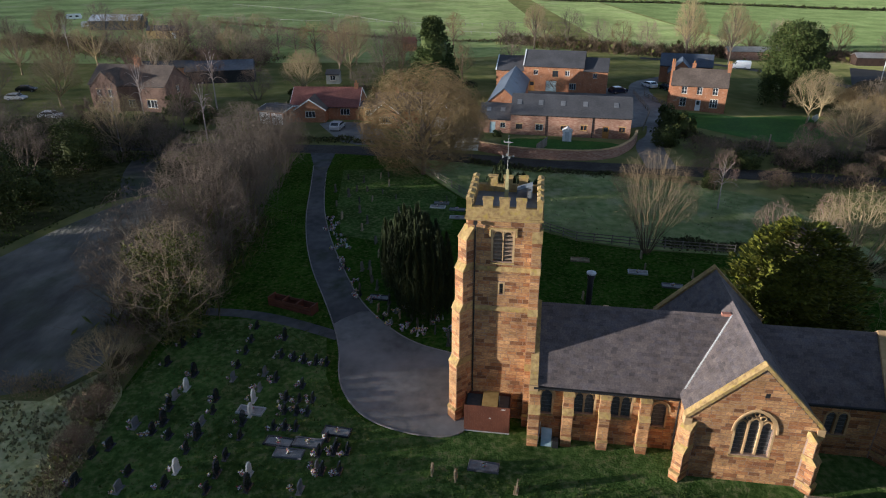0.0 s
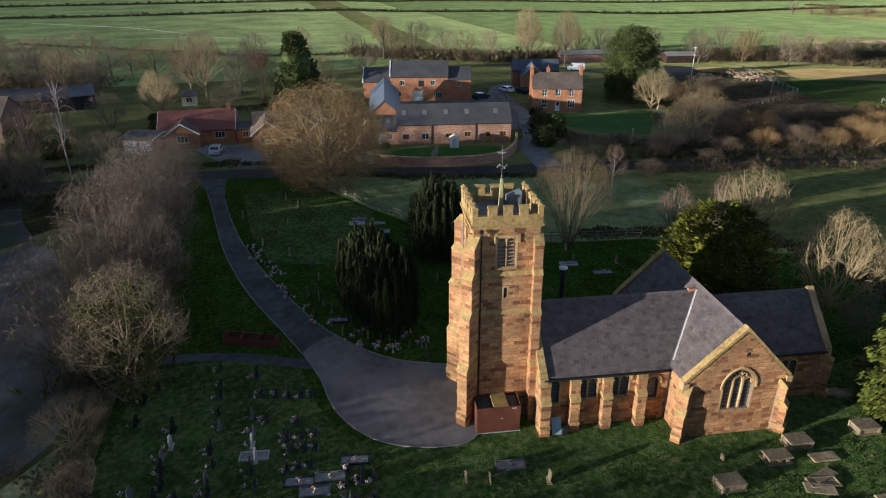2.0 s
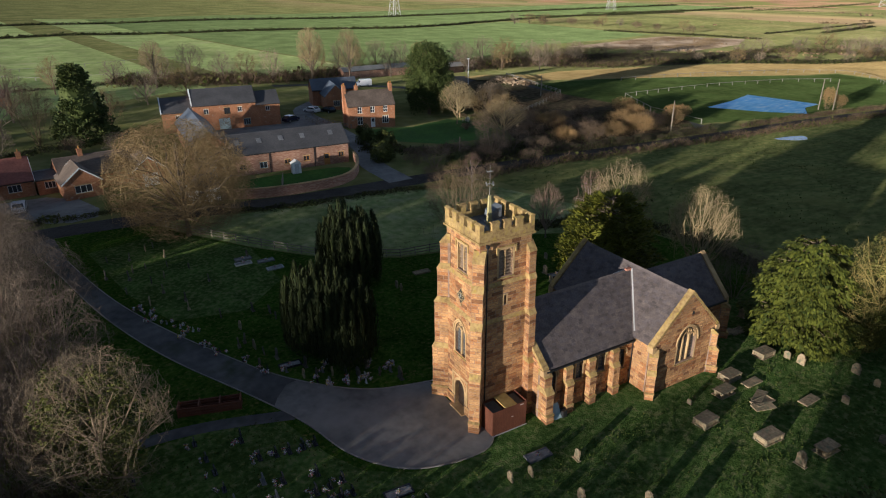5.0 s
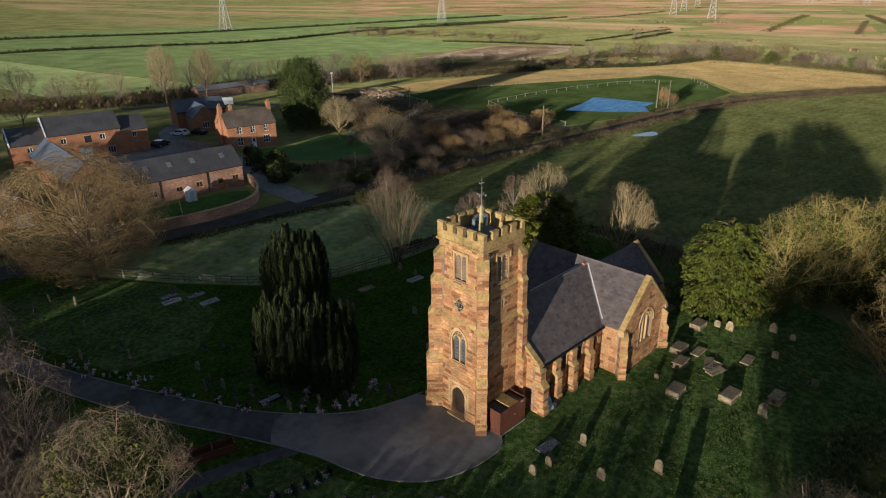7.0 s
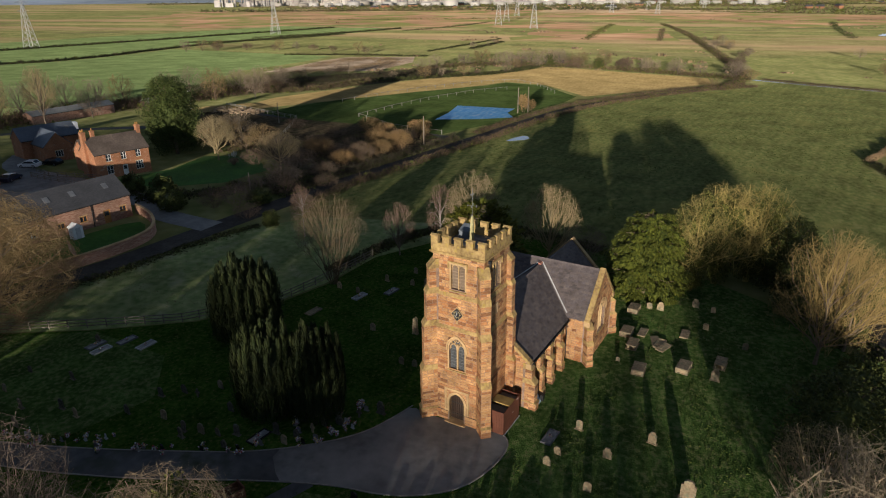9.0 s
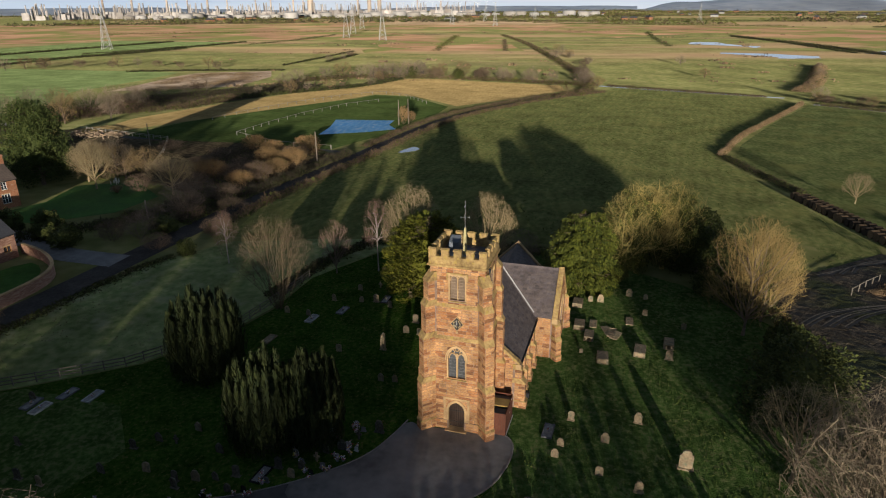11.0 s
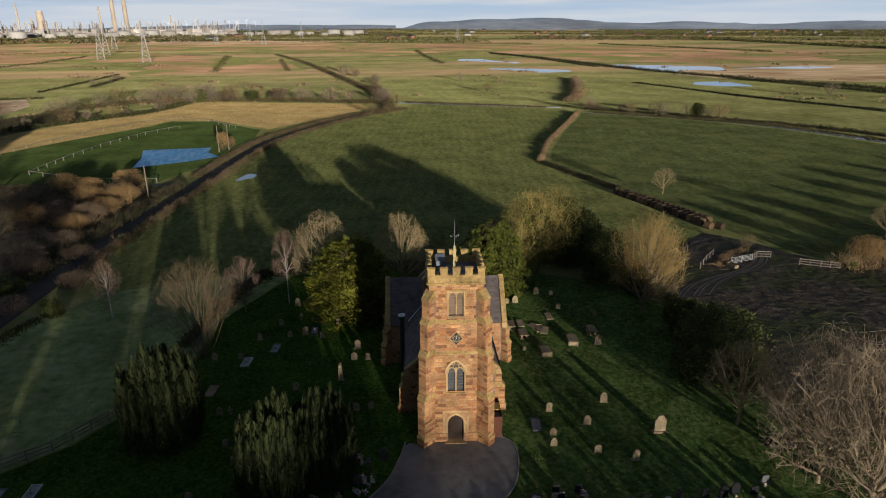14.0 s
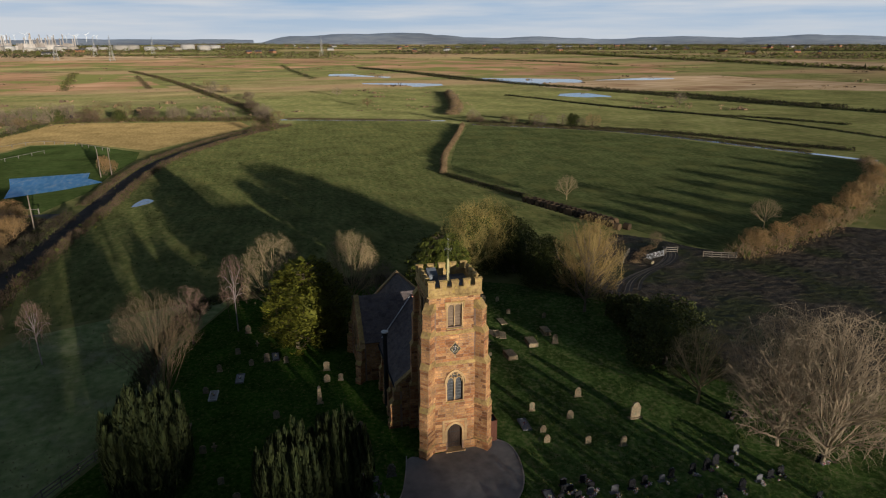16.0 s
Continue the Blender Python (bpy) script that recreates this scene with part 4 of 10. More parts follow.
add_swaths(M_field, 12, 3.0, 0.93)
add_swaths(M_south, 20, 4.0, 0.96)


def fen_material():
    """Far marsh and fields in broad uneven bands of green, straw and russet."""
    m = surface("fen_pasture", [(0.125, 0.138, 0.047), (0.168, 0.17, 0.063), (0.22, 0.208, 0.09)], 0.3, 0.95, 0.4, 2, 0.3, spec=0.0, shaggy=1.0)
    nt = m.node_tree
    n, l = nt.nodes, nt.links
    b = n["Principled BSDF"]
    src = b.inputs["Base Color"].links[0].from_socket
    geo = n.new("ShaderNodeNewGeometry")
    for scale, stretch, lo, hi, colour, off in ((0.004, (1.6, 0.35, 1), 0.5, 0.58, (0.4, 0.25, 0.16), 0), (0.005, (1.4, 0.3, 1), 0.56, 0.64, (0.4, 0.3, 0.15), 40), (0.012, (1.5, 0.5, 1), 0.6, 0.66, (0.11, 0.1, 0.055), 90)):
        mp = n.new("ShaderNodeMapping")
        mp.inputs["Scale"].default_value = stretch
        mp.inputs["Location"].default_value = (off, off, 0)
        mp.inputs["Rotation"].default_value = (0, 0, 0.25)
        l.new(geo.outputs["Position"], mp.inputs["Vector"])
        t = n.new("ShaderNodeTexNoise")
        t.inputs["Scale"].default_value, t.inputs["Detail"].default_value = scale, 6
        l.new(mp.outputs[0], t.inputs["Vector"])
        r = n.new("ShaderNodeMapRange")
        r.inputs["From Min"].default_value, r.inputs["From Max"].default_value = lo, hi
        l.new(t.outputs["Fac"], r.inputs["Value"])
        # only the fen to the east is marsh
        sp = n.new("ShaderNodeSeparateXYZ")
        l.new(geo.outputs["Position"], sp.inputs[0])
        r2_ = n.new("ShaderNodeMapRange")
        r2_.inputs["From Min"].default_value, r2_.inputs["From Max"].default_value = 330, 520
        r2_.inputs["To Max"].default_value = 0.6
        l.new(sp.outputs["X"], r2_.inputs["Value"])
        mu = n.new("ShaderNodeMath")
        mu.operation = "MULTIPLY"
        l.new(r.outputs[0], mu.inputs[0])
        l.new(r2_.outputs[0], mu.inputs[1])
        mx = n.new("ShaderNodeMixRGB")
        l.new(mu.outputs[0], mx.inputs["Fac"])
        l.new(src, mx.inputs["Color1"])
        mx.inputs["Color2"].default_value = (*colour, 1)
        src = mx.outputs[0]
    l.new(src, b.inputs["Base Color"])
    return m


M_fen = fen_material()
sheet("ground", spread(-1500, 4900, (-90, 330, 6), 400), spread(-3600, 3600, (-160, 260, 6), 400), M_fen, "grass and marsh land reaching to the horizon", "ground")

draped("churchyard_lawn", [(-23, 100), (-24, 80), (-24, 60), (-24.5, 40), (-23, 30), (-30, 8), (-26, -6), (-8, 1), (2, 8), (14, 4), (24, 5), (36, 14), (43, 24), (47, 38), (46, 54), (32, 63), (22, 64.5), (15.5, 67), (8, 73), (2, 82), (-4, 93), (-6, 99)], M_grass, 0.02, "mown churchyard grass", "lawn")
draped("sunlit_lawn", [(-23.6, 29), (-24.3, 40), (-22.5, 50), (-16, 50.2), (-10.2, 47.8), (-9.2, 41.5), (-8, 38.2), (-5.4, 36), (-1.9, 34.5), (2, 35), (30, 35), (44, 36), (46, 37), (43, 24), (36, 14), (24, 5.4), (14, 4.4), (2, 8.4), (-8, 1.4), (-26, -5.6), (-29.6, 8)], M_grass_lit, 0.026, "mown grass south of the church, sunlight in its colour", "lawn")
draped("paddock", [(-3, 99), (6, 93.5), (26, 90), (35, 86), (44, 80), (49, 60), (47, 54), (32, 63), (22, 64.9), (15.5, 67.4), (8, 73.4), (2, 82.4), (-4, 93.4)], M_pasture, 0.025, "small grass paddock beside the churchyard", "paddock")
draped("east_field", [(46, 82), (64, 83.5), (97, 77.5), (128, 72), (182, 60), (237, 32), (272, 4), (294, -4), (256, -58), (232, -67), (175, -36), (137, -16.5), (119, -9.5), (101, -13), (83, -14), (56, -18), (46, -16), (38, -5), (40, 12), (47, 24), (52, 40), (48, 60)], M_field, 0.03, "large grazed green field", "field", cell=12)
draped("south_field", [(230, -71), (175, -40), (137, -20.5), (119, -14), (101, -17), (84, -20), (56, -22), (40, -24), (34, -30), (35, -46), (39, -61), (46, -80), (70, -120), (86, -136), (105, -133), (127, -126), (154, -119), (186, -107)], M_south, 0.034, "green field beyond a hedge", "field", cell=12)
draped("ploughed_ground", [(30, 4.5), (38, 3), (44, -6), (52, -17), (45, -22.5), (40, -24), (33, -28), (34, -46), (38, -61), (30, -70), (4, -60), (-12, -30), (-8, -6), (2, 3), (12, 4), (24, 5)], M_mud, 0.038, "dark trodden muddy field", "mud")
MUD = [(30, 4), (38, 2.5), (44, -6), (51, -17), (45, -22), (40, -23.5), (33, -27.5), (34, -46), (37, -60), (30, -69), (4, -59), (-11, -30), (-7, -6), (2, 2.5), (12, 3.5), (24, 4.5)]


def inside(x, y, poly):
    hit = False
    for (a, b), (c, d) in zip(poly, poly[1:] + poly[:1]):
        if (b > y) != (d > y) and x < (c - a) * (y - b) / (d - b) + a:
            hit = not hit
    return hit


def clods():
    """Trodden, broken ground: lumps a hand to a foot high, and hollows between."""
    g = random.Random(77)
    step, x0, y0, nx, ny = 0.55, -12, -70, 116, 136
    v = []
    for j in range(ny + 1):
        for i in range(nx + 1):
            x, y = x0 + i * step + g.uniform(-0.2, 0.2), y0 + j * step + g.uniform(-0.2, 0.2)
            v.append((x, y, ground_z(x, y) + 0.09 + 0.07 * noise.noise((x * 0.5, y * 0.5, 1)) + g.uniform(-0.09, 0.09)))
    f = [(j * (nx + 1) + i, j * (nx + 1) + i + 1, (j + 1) * (nx + 1) + i + 1, (j + 1) * (nx + 1) + i) for j in range(ny) for i in range(nx) if inside(x0 + (i + 0.5) * step, y0 + (j + 0.5) * step, MUD)]
    used = sorted({k for q in f for k in q})
    at = {k: n for n, k in enumerate(used)}
    mb = MB()
    mb.add([v[k] for k in used], [tuple(at[k] for k in q) for q in f])
    tagged(part("mud_clods", mb, M_mud), "lumpy trodden mud", "mud", "", "stuff")


clods()


def ragged(pts, amp, step=25, seed=1):
    """An outline with an uneven, natural edge."""
    out = []
    for i, (x, y) in enumerate(pts):
        u, v = pts[(i + 1) % len(pts)]
        k = max(1, int(math.hypot(u - x, v - y) / step))
        for j in range(k):
            px, py = x + (u - x) * j / k, y + (v - y) * j / k
            out.append((px + amp * noise.noise((px * 0.02, py * 0.02, seed)), py + amp * noise.noise((px * 0.02, py * 0.02, seed + 9))))
    return out


draped("stubble_field", [(105, 166), (140, 159), (188, 134), (231, 114), (248, 109), (243, 90), (208, 66), (250, 37), (276, 22), (300, 24), (328, 100), (326, 112), (282, 124), (251, 146), (218, 158), (160, 172)], M_stubble, 0.042, "tan stubble field", "field", cell=12)
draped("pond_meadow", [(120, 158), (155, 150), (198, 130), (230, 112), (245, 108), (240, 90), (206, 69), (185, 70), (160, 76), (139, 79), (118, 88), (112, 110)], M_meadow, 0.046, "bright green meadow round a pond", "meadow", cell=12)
draped("pond", ragged([(137, 98), (151, 99), (167, 101.5), (167.5, 81.5), (158, 81.5), (150, 77.5), (143, 86)], 1.4, 4, 5), M_ice, 0.1, "blue-white pond reflecting the sky", "pond", cell=12)
M_marsh = surface("russet_marsh", [(0.2, 0.145, 0.065), (0.32, 0.19, 0.115), (0.4, 0.255, 0.16)], 0.05, 0.95, 0.4, 2, 0.3, stretch=(1.6, 0.4, 1), spec=0.0, shaggy=1.0, blotch=(0.17, 0.175, 0.06), blotch_at=(0.47, 0.58), blotch_scale=0.012)
M_straw = surface("straw_marsh", [(0.27, 0.2, 0.11), (0.36, 0.26, 0.16), (0.44, 0.33, 0.22)], 0.06, 0.95, 0.4, 2, 0.3, stretch=(1.6, 0.4, 1), spec=0.0, shaggy=1.0, blotch=(0.24, 0.15, 0.09), blotch_at=(0.55, 0.68), blotch_scale=0.02)
M_scrubland = surface("rough_brown_ground", [(0.05, 0.04, 0.025), (0.09, 0.07, 0.042), (0.15, 0.115, 0.07)], 0.8, 0.95, 0.8, 4, 0.3, spec=0.0, shaggy=1.0, blotch=(0.07, 0.08, 0.03), blotch_at=(0.58, 0.72), blotch_scale=0.12, bump_dist=0.12)
for k, (name, pts, mat, label) in enumerate((
        ("marsh", [(1870, 486), (1655, 98), (1285, -71), (1278, -269), (1149, -403), (1063, -612), (763, -668), (574, -500), (626, -276), (956, -189), (824, -53), (1029, 101), (1118, 321), (1373, 731)], M_marsh, "russet marsh in low winter sun"),
        ("marsh", [(617, 211), (785, 184), (767, 80), (561, 67), (526, 135), (520, 190)], M_marsh, "russet rushy pasture"),
        ("marsh", [(1403, 1319), (1373, 731), (934, 250), (774, 75), (741, 278), (790, 526), (631, 639), (900, 1000)], M_marsh, "russet marsh below the refinery"),
        ("straw_marsh", [(2154, 549), (1640, 61), (1568, -112), (1375, 61), (1403, 384)], M_straw, "straw-coloured marsh in low sun"),
        ("straw_marsh", [(517, -240), (509, -377), (532, -510), (446, -536), (300, -560), (290, -480), (379, -361), (398, -264)], M_straw, "straw-coloured reeds beside flood water"),
        ("straw_marsh", [(965, -1031), (500, -1100), (480, -900), (631, -888), (743, -829)], M_straw, "pale straw-coloured field"),
        ("rough_ground", [(64, 91.5), (90, 88.5), (112, 85), (118, 92), (123, 120), (124, 150), (128, 176), (108, 168), (88, 146), (84, 128), (74, 112), (66, 100)], M_scrubland, "dark rough ground under scrub"),
        ("rough_ground", [(201, 166), (249, 149), (291, 150), (290, 176), (250, 196), (216, 212), (175, 200), (168, 184)], M_scrubland, "dark rough ground under scrub"))):
    draped(name, ragged(pts, 3 if name == "rough_ground" else 45, 12 if name == "rough_ground" else 40, k), mat, 0.05 + 0.004 * k, label, "marsh" if "marsh" in name else "rough ground", cell=20 if name == "rough_ground" else 80)
# the lit grass copy again, brightening the north lawn by colour
draped("north_lawn", ragged([(-15, 92), (-14, 78), (-12, 69), (-5, 66.5), (1, 71), (2, 81.5), (-5, 93)], 0.8, 4, 8), M_grass_lit, 0.032, "mown grass of the northern churchyard", "lawn")
draped("reed_bed", [(243, 240), (262, 215), (275, 190), (330, 193), (364, 207), (346, 250), (320, 252)], M_reed, 0.06, "pale dead reeds", "reed bed", cell=14)
draped("north_meadow", [(-300, 465), (-300, 215), (-110, 190), (-20, 190), (30, 205), (110, 215), (104, 320), (100, 438), (-30, 446), (-120, 438)], M_meadow_lit, 0.03, "bright green meadows behind the village", "meadow", cell=20)
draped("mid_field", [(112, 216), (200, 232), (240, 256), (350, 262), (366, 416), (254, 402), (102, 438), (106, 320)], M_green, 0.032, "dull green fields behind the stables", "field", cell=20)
draped("west_field", [(96, 448), (96, 640), (-420, 660), (-420, 490), (-300, 475), (-120, 446), (-38, 450), (30, 456)], M_meadow_lit, 0.056, "bright green field beyond a hedge", "field", cell=30)
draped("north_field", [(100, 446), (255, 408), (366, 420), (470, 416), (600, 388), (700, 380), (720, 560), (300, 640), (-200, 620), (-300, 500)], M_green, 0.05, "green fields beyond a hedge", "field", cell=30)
draped("rough_pasture", [(-130, 97), (-27, 97), (-27, 88), (-38, 86), (-46, 78), (-52, 60), (-60, 50), (-130, 50)], M_rough_shaded, 0.018, "rough grass beside the lane, shade in its colour", "rough grass", cell=12)
strip("yard_track", [(-41, 82), (-45, 90), (-47, 101)], 4.5, M_yard, 0.03, "dark track from the yard to the lane", "track")
draped("yard", rounded([(-38, 84), (-45, 76), (-50, 58), (-44, 40), (-30, 39), (-27, 44), (-28, 55), (-32, 68)], 1), M_yard_pale, 0.02, "worn gravel yard behind the trees", "yard")
draped("rough_verge", [(-46, 39.5), (-30, 38.5), (-26.5, 43), (-24.6, 40), (-22.6, 35), (-23.4, 29), (-30, 8), (-46, 10)], M_verge, 0.024, "rough pale grass and bramble", "rough grass")
for name, pts in (("puddle", [(114, 70.5), (119, 65), (124, 67.5), (120, 69.5)]), ("flood_water", [(591, -249), (581, -274), (545, -310), (509, -330), (480, -313), (500, -290), (483, -263), (530, -229)]), ("flood_water", [(716, -110), (711, -156), (618, -179), (637, -160)]),
                  ("flood_water", [(542, -113), (547, -165), (480, -192), (486, -142), (515, -140)]), ("flood_water", [(384, -213), (388, -246), (343, -240), (352, -228), (346, -217)]), ("flood_water", [(500, -345), (520, -350), (500, -440), (486, -420)])):
    draped(name, ragged(rounded(pts, 1), 5 if name == "puddle" else 22, 3 if name == "puddle" else 8, len(pts)), M_water, 0.09, "shallow standing water on the fen", "water", cell=25)
for line in ([(300, 4), (281, -26), (255, -70)], [(232, -73.5), (186, -112), (154, -124), (127, -130.5), (105, -137.5), (84, -142)]):
    strip("ditch_water", line, 3.4, M_water, 0.06, "long straight drainage ditch with bright water", "ditch")

# tarmac
drive = [(-22.2, 104), (-19.6, 94), (-18.4, 84.9), (-17.3, 75.4), (-15.7, 67.2), (-13.8, 60.2), (-11.4, 53.8), (-9.6, 48.6), (-8.6, 44.8), (-8.3, 41.6), (-7.4, 38.9), (-5.4, 36.1), (-1.9, 34.6), (0.9, 34.4), (2.2, 36.2), (1.6, 42.2), (2.5, 43.9), (0.6, 44.6), (-2.7, 46.2), (-5.6, 49.6), (-8.1, 53.8), (-10.0, 59.0), (-12.3, 65.6), (-14.4, 73.1), (-15.9, 80.5), (-17.2, 91), (-17.2, 103)]
draped("church_drive", drive[:8] + drive[19:], M_drive, 0.046, "worn tarmac drive leading from the lane, tree shade in its colour", "drive", cell=4)
draped("forecourt", rounded([(-9.9, 49.4)] + drive[7:20] + [(-7.0, 52.0)], 1), M_tarmac, 0.05, "grey tarmac forecourt in front of the tower", "forecourt", cell=4)
strip("side_path", [(-9.0, 47.2), (-14.5, 50), (-18.5, 51.2), (-22, 51.5)], 1.3, M_drive, 0.042, "narrow tarmac path", "path")
strip("village_lane", [(-200, 110), (-120, 108), (-74, 105), (-33.6, 103), (-20.8, 102.5), (-13.2, 101.5), (5.2, 97), (16, 93.8), (27.2, 92.2), (45, 89.5), (69, 86.5), (97, 81.6), (128, 75), (150, 70.5), (182, 62.8), (237, 35.5), (273, 6)], 4.4, M_lane, 0.055, "narrow tarmac village lane", "lane")
strip("barn_drive", [(33, 92), (34, 104), (37.7, 108), (41, 120), (44, 136), (46, 156), (57, 166)], 4.5, M_tarmac, 0.06, "tarmac drive between the barns and the house", "drive")
strip("farm_lane", [(114, 84), (118, 100), (112, 130), (100, 168), (80, 195), (60, 200)], 4.0, M_yard, 0.06, "gravel farm lane", "lane")
mb = MB()
edge = smooth_line(drive[1:15], 2)
for (x, y), (u, v) in zip(edge, edge[1:]):
    d = Vector((u - x, v - y, 0))
    if d.length > 0.05:
        a = math.atan2(d.y, d.x)
        mb.box(0, d.length, -0.05, 0.05, -0.1, 0.085, 0, Matrix.Translation((x, y, ground_z(x, y))) @ Matrix.Rotation(a, 4, "Z"))
edge = smooth_line(drive[16:26], 2)
for (x, y), (u, v) in zip(edge, edge[1:]):
    d = Vector((u - x, v - y, 0))
    if d.length > 0.05:
        a = math.atan2(d.y, d.x)
        mb.box(0, d.length, -0.05, 0.05, -0.1, 0.085, 0, Matrix.Translation((x, y, ground_z(x, y))) @ Matrix.Rotation(a, 4, "Z"))
tagged(part("kerb", mb, M_kerb), "pale stone edging along the drive", "kerb", "", "structure")

# ---- trees ----
def bark(name, c0, c1):
    return surface(name, [c0, c1], 3.0, 0.95, 0.3, 12, 0.2, "object", [(0.8, 0.8, 0.8), (1.2, 1.15, 1.1)])


M_bark = bark("grey_brown_bark", (0.12, 0.09, 0.062), (0.2, 0.155, 0.11))
M_twig = bark("brown_twigs", (0.13, 0.092, 0.06), (0.2, 0.145, 0.095))
M_twig_pale = bark("pale_straw_twigs", (0.24, 0.187, 0.1), (0.35, 0.278, 0.15))
M_twig_grey = bark("grey_beige_twigs", (0.13, 0.1, 0.073), (0.2, 0.158, 0.117))
M_twig_beige = bark("beige_brown_twigs", (0.2, 0.152, 0.095), (0.3, 0.232, 0.148))
M_twig_olive = bark("olive_gold_twigs", (0.25, 0.205, 0.068), (0.39, 0.315, 0.105))
M_twig_gold = bark("golden_brown_twigs", (0.27, 0.19, 0.068), (0.4, 0.285, 0.105))
M_twig_rust = bark("russet_twigs", (0.19, 0.133, 0.06), (0.29, 0.208, 0.098))
M_twig_scrub = bark("orange_brown_scrub_twigs", (0.22, 0.14, 0.06), (0.34, 0.225, 0.1))
M_twig_far = bark("beige_far_twigs", (0.2, 0.155, 0.105), (0.31, 0.25, 0.175))
M_twig_ash = bark("pale_ash_twigs", (0.24, 0.187, 0.122), (0.34, 0.275, 0.185))
M_twig_vase = bark("olive_brown_twigs", (0.105, 0.077, 0.045), (0.17, 0.13, 0.073))
M_twig_pink = bark("pinkish_brown_twigs", (0.13, 0.085, 0.063), (0.2, 0.135, 0.1))
M_birch = bark("white_birch_bark", (0.26, 0.22, 0.2), (0.42, 0.37, 0.33))


def foliage(name, tones, spec=0.25):
    return surface(name, [(0.8, 0.8, 0.8), (1.1, 1.1, 1.1)], 3.0, 0.75, 0, None, 0.25, "island", tones, spec=spec)


M_yew = foliage("dark_yew_leaves", [(0.013, 0.022, 0.008), (0.04, 0.048, 0.012), (0.022, 0.034, 0.01)])
M_gold = foliage("golden_yew_leaves", [(0.045, 0.06, 0.008), (0.19, 0.185, 0.018), (0.1, 0.11, 0.012)])
M_green_yew = foliage("green_yew_leaves", [(0.028, 0.046, 0.007), (0.13, 0.14, 0.017), (0.066, 0.082, 0.011)])
M_holly = foliage("evergreen_leaves", [(0.028, 0.044, 0.011), (0.1, 0.11, 0.024), (0.058, 0.07, 0.016)])
M_conifer = foliage("conifer_needles", [(0.026, 0.046, 0.012), (0.095, 0.115, 0.026), (0.052, 0.073, 0.018)])
M_ivy = foliage("ivy_leaves", [(0.045, 0.06, 0.011), (0.165, 0.165, 0.032), (0.09, 0.1, 0.02)])


def fan_tree(seed, height, width, trunk_h, trunk_r, counts, low=0.22, curve=0.16, stems=0, splay=(0.29, 0.18, 0.12), tip_r=0.008, fill=0.75, sag=0.0, drop=1.4, fine=2, fork=0.22):
    """A leafless tree whose limbs fan out to a domed crown, each forking at narrow angles into ever finer twigs.
    counts: limbs, boughs to a limb, branches to a bough, twigs to a branch."""
    g = random.Random(seed)
    trunk, crown = MB(), MB()
    rz, rx = height * (1 - low) / 2, width / 2
    mid = Vector((0, 0, height - rz))

    def dome(d, k):
        return mid + Vector((d.x * rx, d.y * rx, d.z * rz)) * k

    def near(d, amount):
        return (d + Vector((g.gauss(0, 1), g.gauss(0, 1), g.gauss(0, 1))) * amount).normalized()

    def way(p, e, t):
        n = (e - p).length
        c = p + (e - p) * 0.4 + Vector((0, 0, n * curve))
        return p * (1 - t) ** 2 + c * (2 * t * (1 - t)) + e * t * t + Vector((0, 0, -sag * n * t ** 3))

    def branch(p, d, k, r, level):
        e = dome(d, k)
        if level == 3:
            w = (e - p)
            if w.length > 1.3:
                e = p + w * (1.3 / w.length)
            u = w.orthogonal().normalized() * tip_r
            crown.add([tuple(p + u), tuple(p - u), tuple(p + w.cross(u).normalized() * tip_r), tuple(e)], [(0, 2, 3), (2, 1, 3)])
            return
        mb = trunk if level == 0 else crown
        seg = (4, 3, fine)[level]
        pts = [way(p, e, i / seg) for i in range(seg + 1)]
        pts = [pts[0]] + [q + Vector((g.gauss(0, 1), g.gauss(0, 1), g.gauss(0, 1))) * 0.024 * (e - p).length for q in pts[1:]]
        for i in range(seg):
            f0, f1 = 1 - 0.75 * i / seg, 1 - 0.75 * (i + 1) / seg
            mb.tube(pts[i], pts[i + 1], r * f0, r * f1, 5 if level == 0 else 3)
        n = counts[level + 1]
        for i in range(n):
            t = fork + (0.94 - fork) * (i + g.random()) / n
            j = min(int(t * seg), seg - 1)
            base = pts[j].lerp(pts[j + 1], t * seg - j)
            branch(base, near(d, splay[level]), g.uniform(max(fill, min(0.97, t + 0.05)), 1.07), max(r * (1 - 0.75 * t) * 0.62, tip_r * 1.9), level + 1)

    if not stems:
        top = Vector((g.uniform(-0.1, 0.1), g.uniform(-0.1, 0.1), trunk_h))
        trunk.tube((0, 0, -0.2), top * 0.5, trunk_r * 1.15, trunk_r * 0.9, 8)
        trunk.tube(top * 0.5, top, trunk_r * 0.9, trunk_r * 0.7, 8)
        lead = dome(Vector((0, 0, 1)), 0.55)
        trunk.tube(top, lead, trunk_r * 0.7, trunk_r * 0.25, 6)
    n = counts[0]
    for i in range(n):
        z = 1 - drop * (i + 0.5) / n
        a = i * 2.399 + g.uniform(-0.3, 0.3)
        q = math.sqrt(max(0.0, 1 - z * z))
        d = Vector((q * math.cos(a), q * math.sin(a), z))
        if stems:
            p = Vector((math.cos(a) * 0.35 * q, math.sin(a) * 0.35 * q, -0.2))
            r = trunk_r
        else:
            k = g.uniform(0.0, 0.75) * max(0.0, (z + 0.5) / 1.5)
            p = top.lerp(lead, k)
            r = trunk_r * (0.5 - 0.25 * k)
        branch(p, d, g.uniform(0.9, 1.03), r, 0)
    return trunk, crown


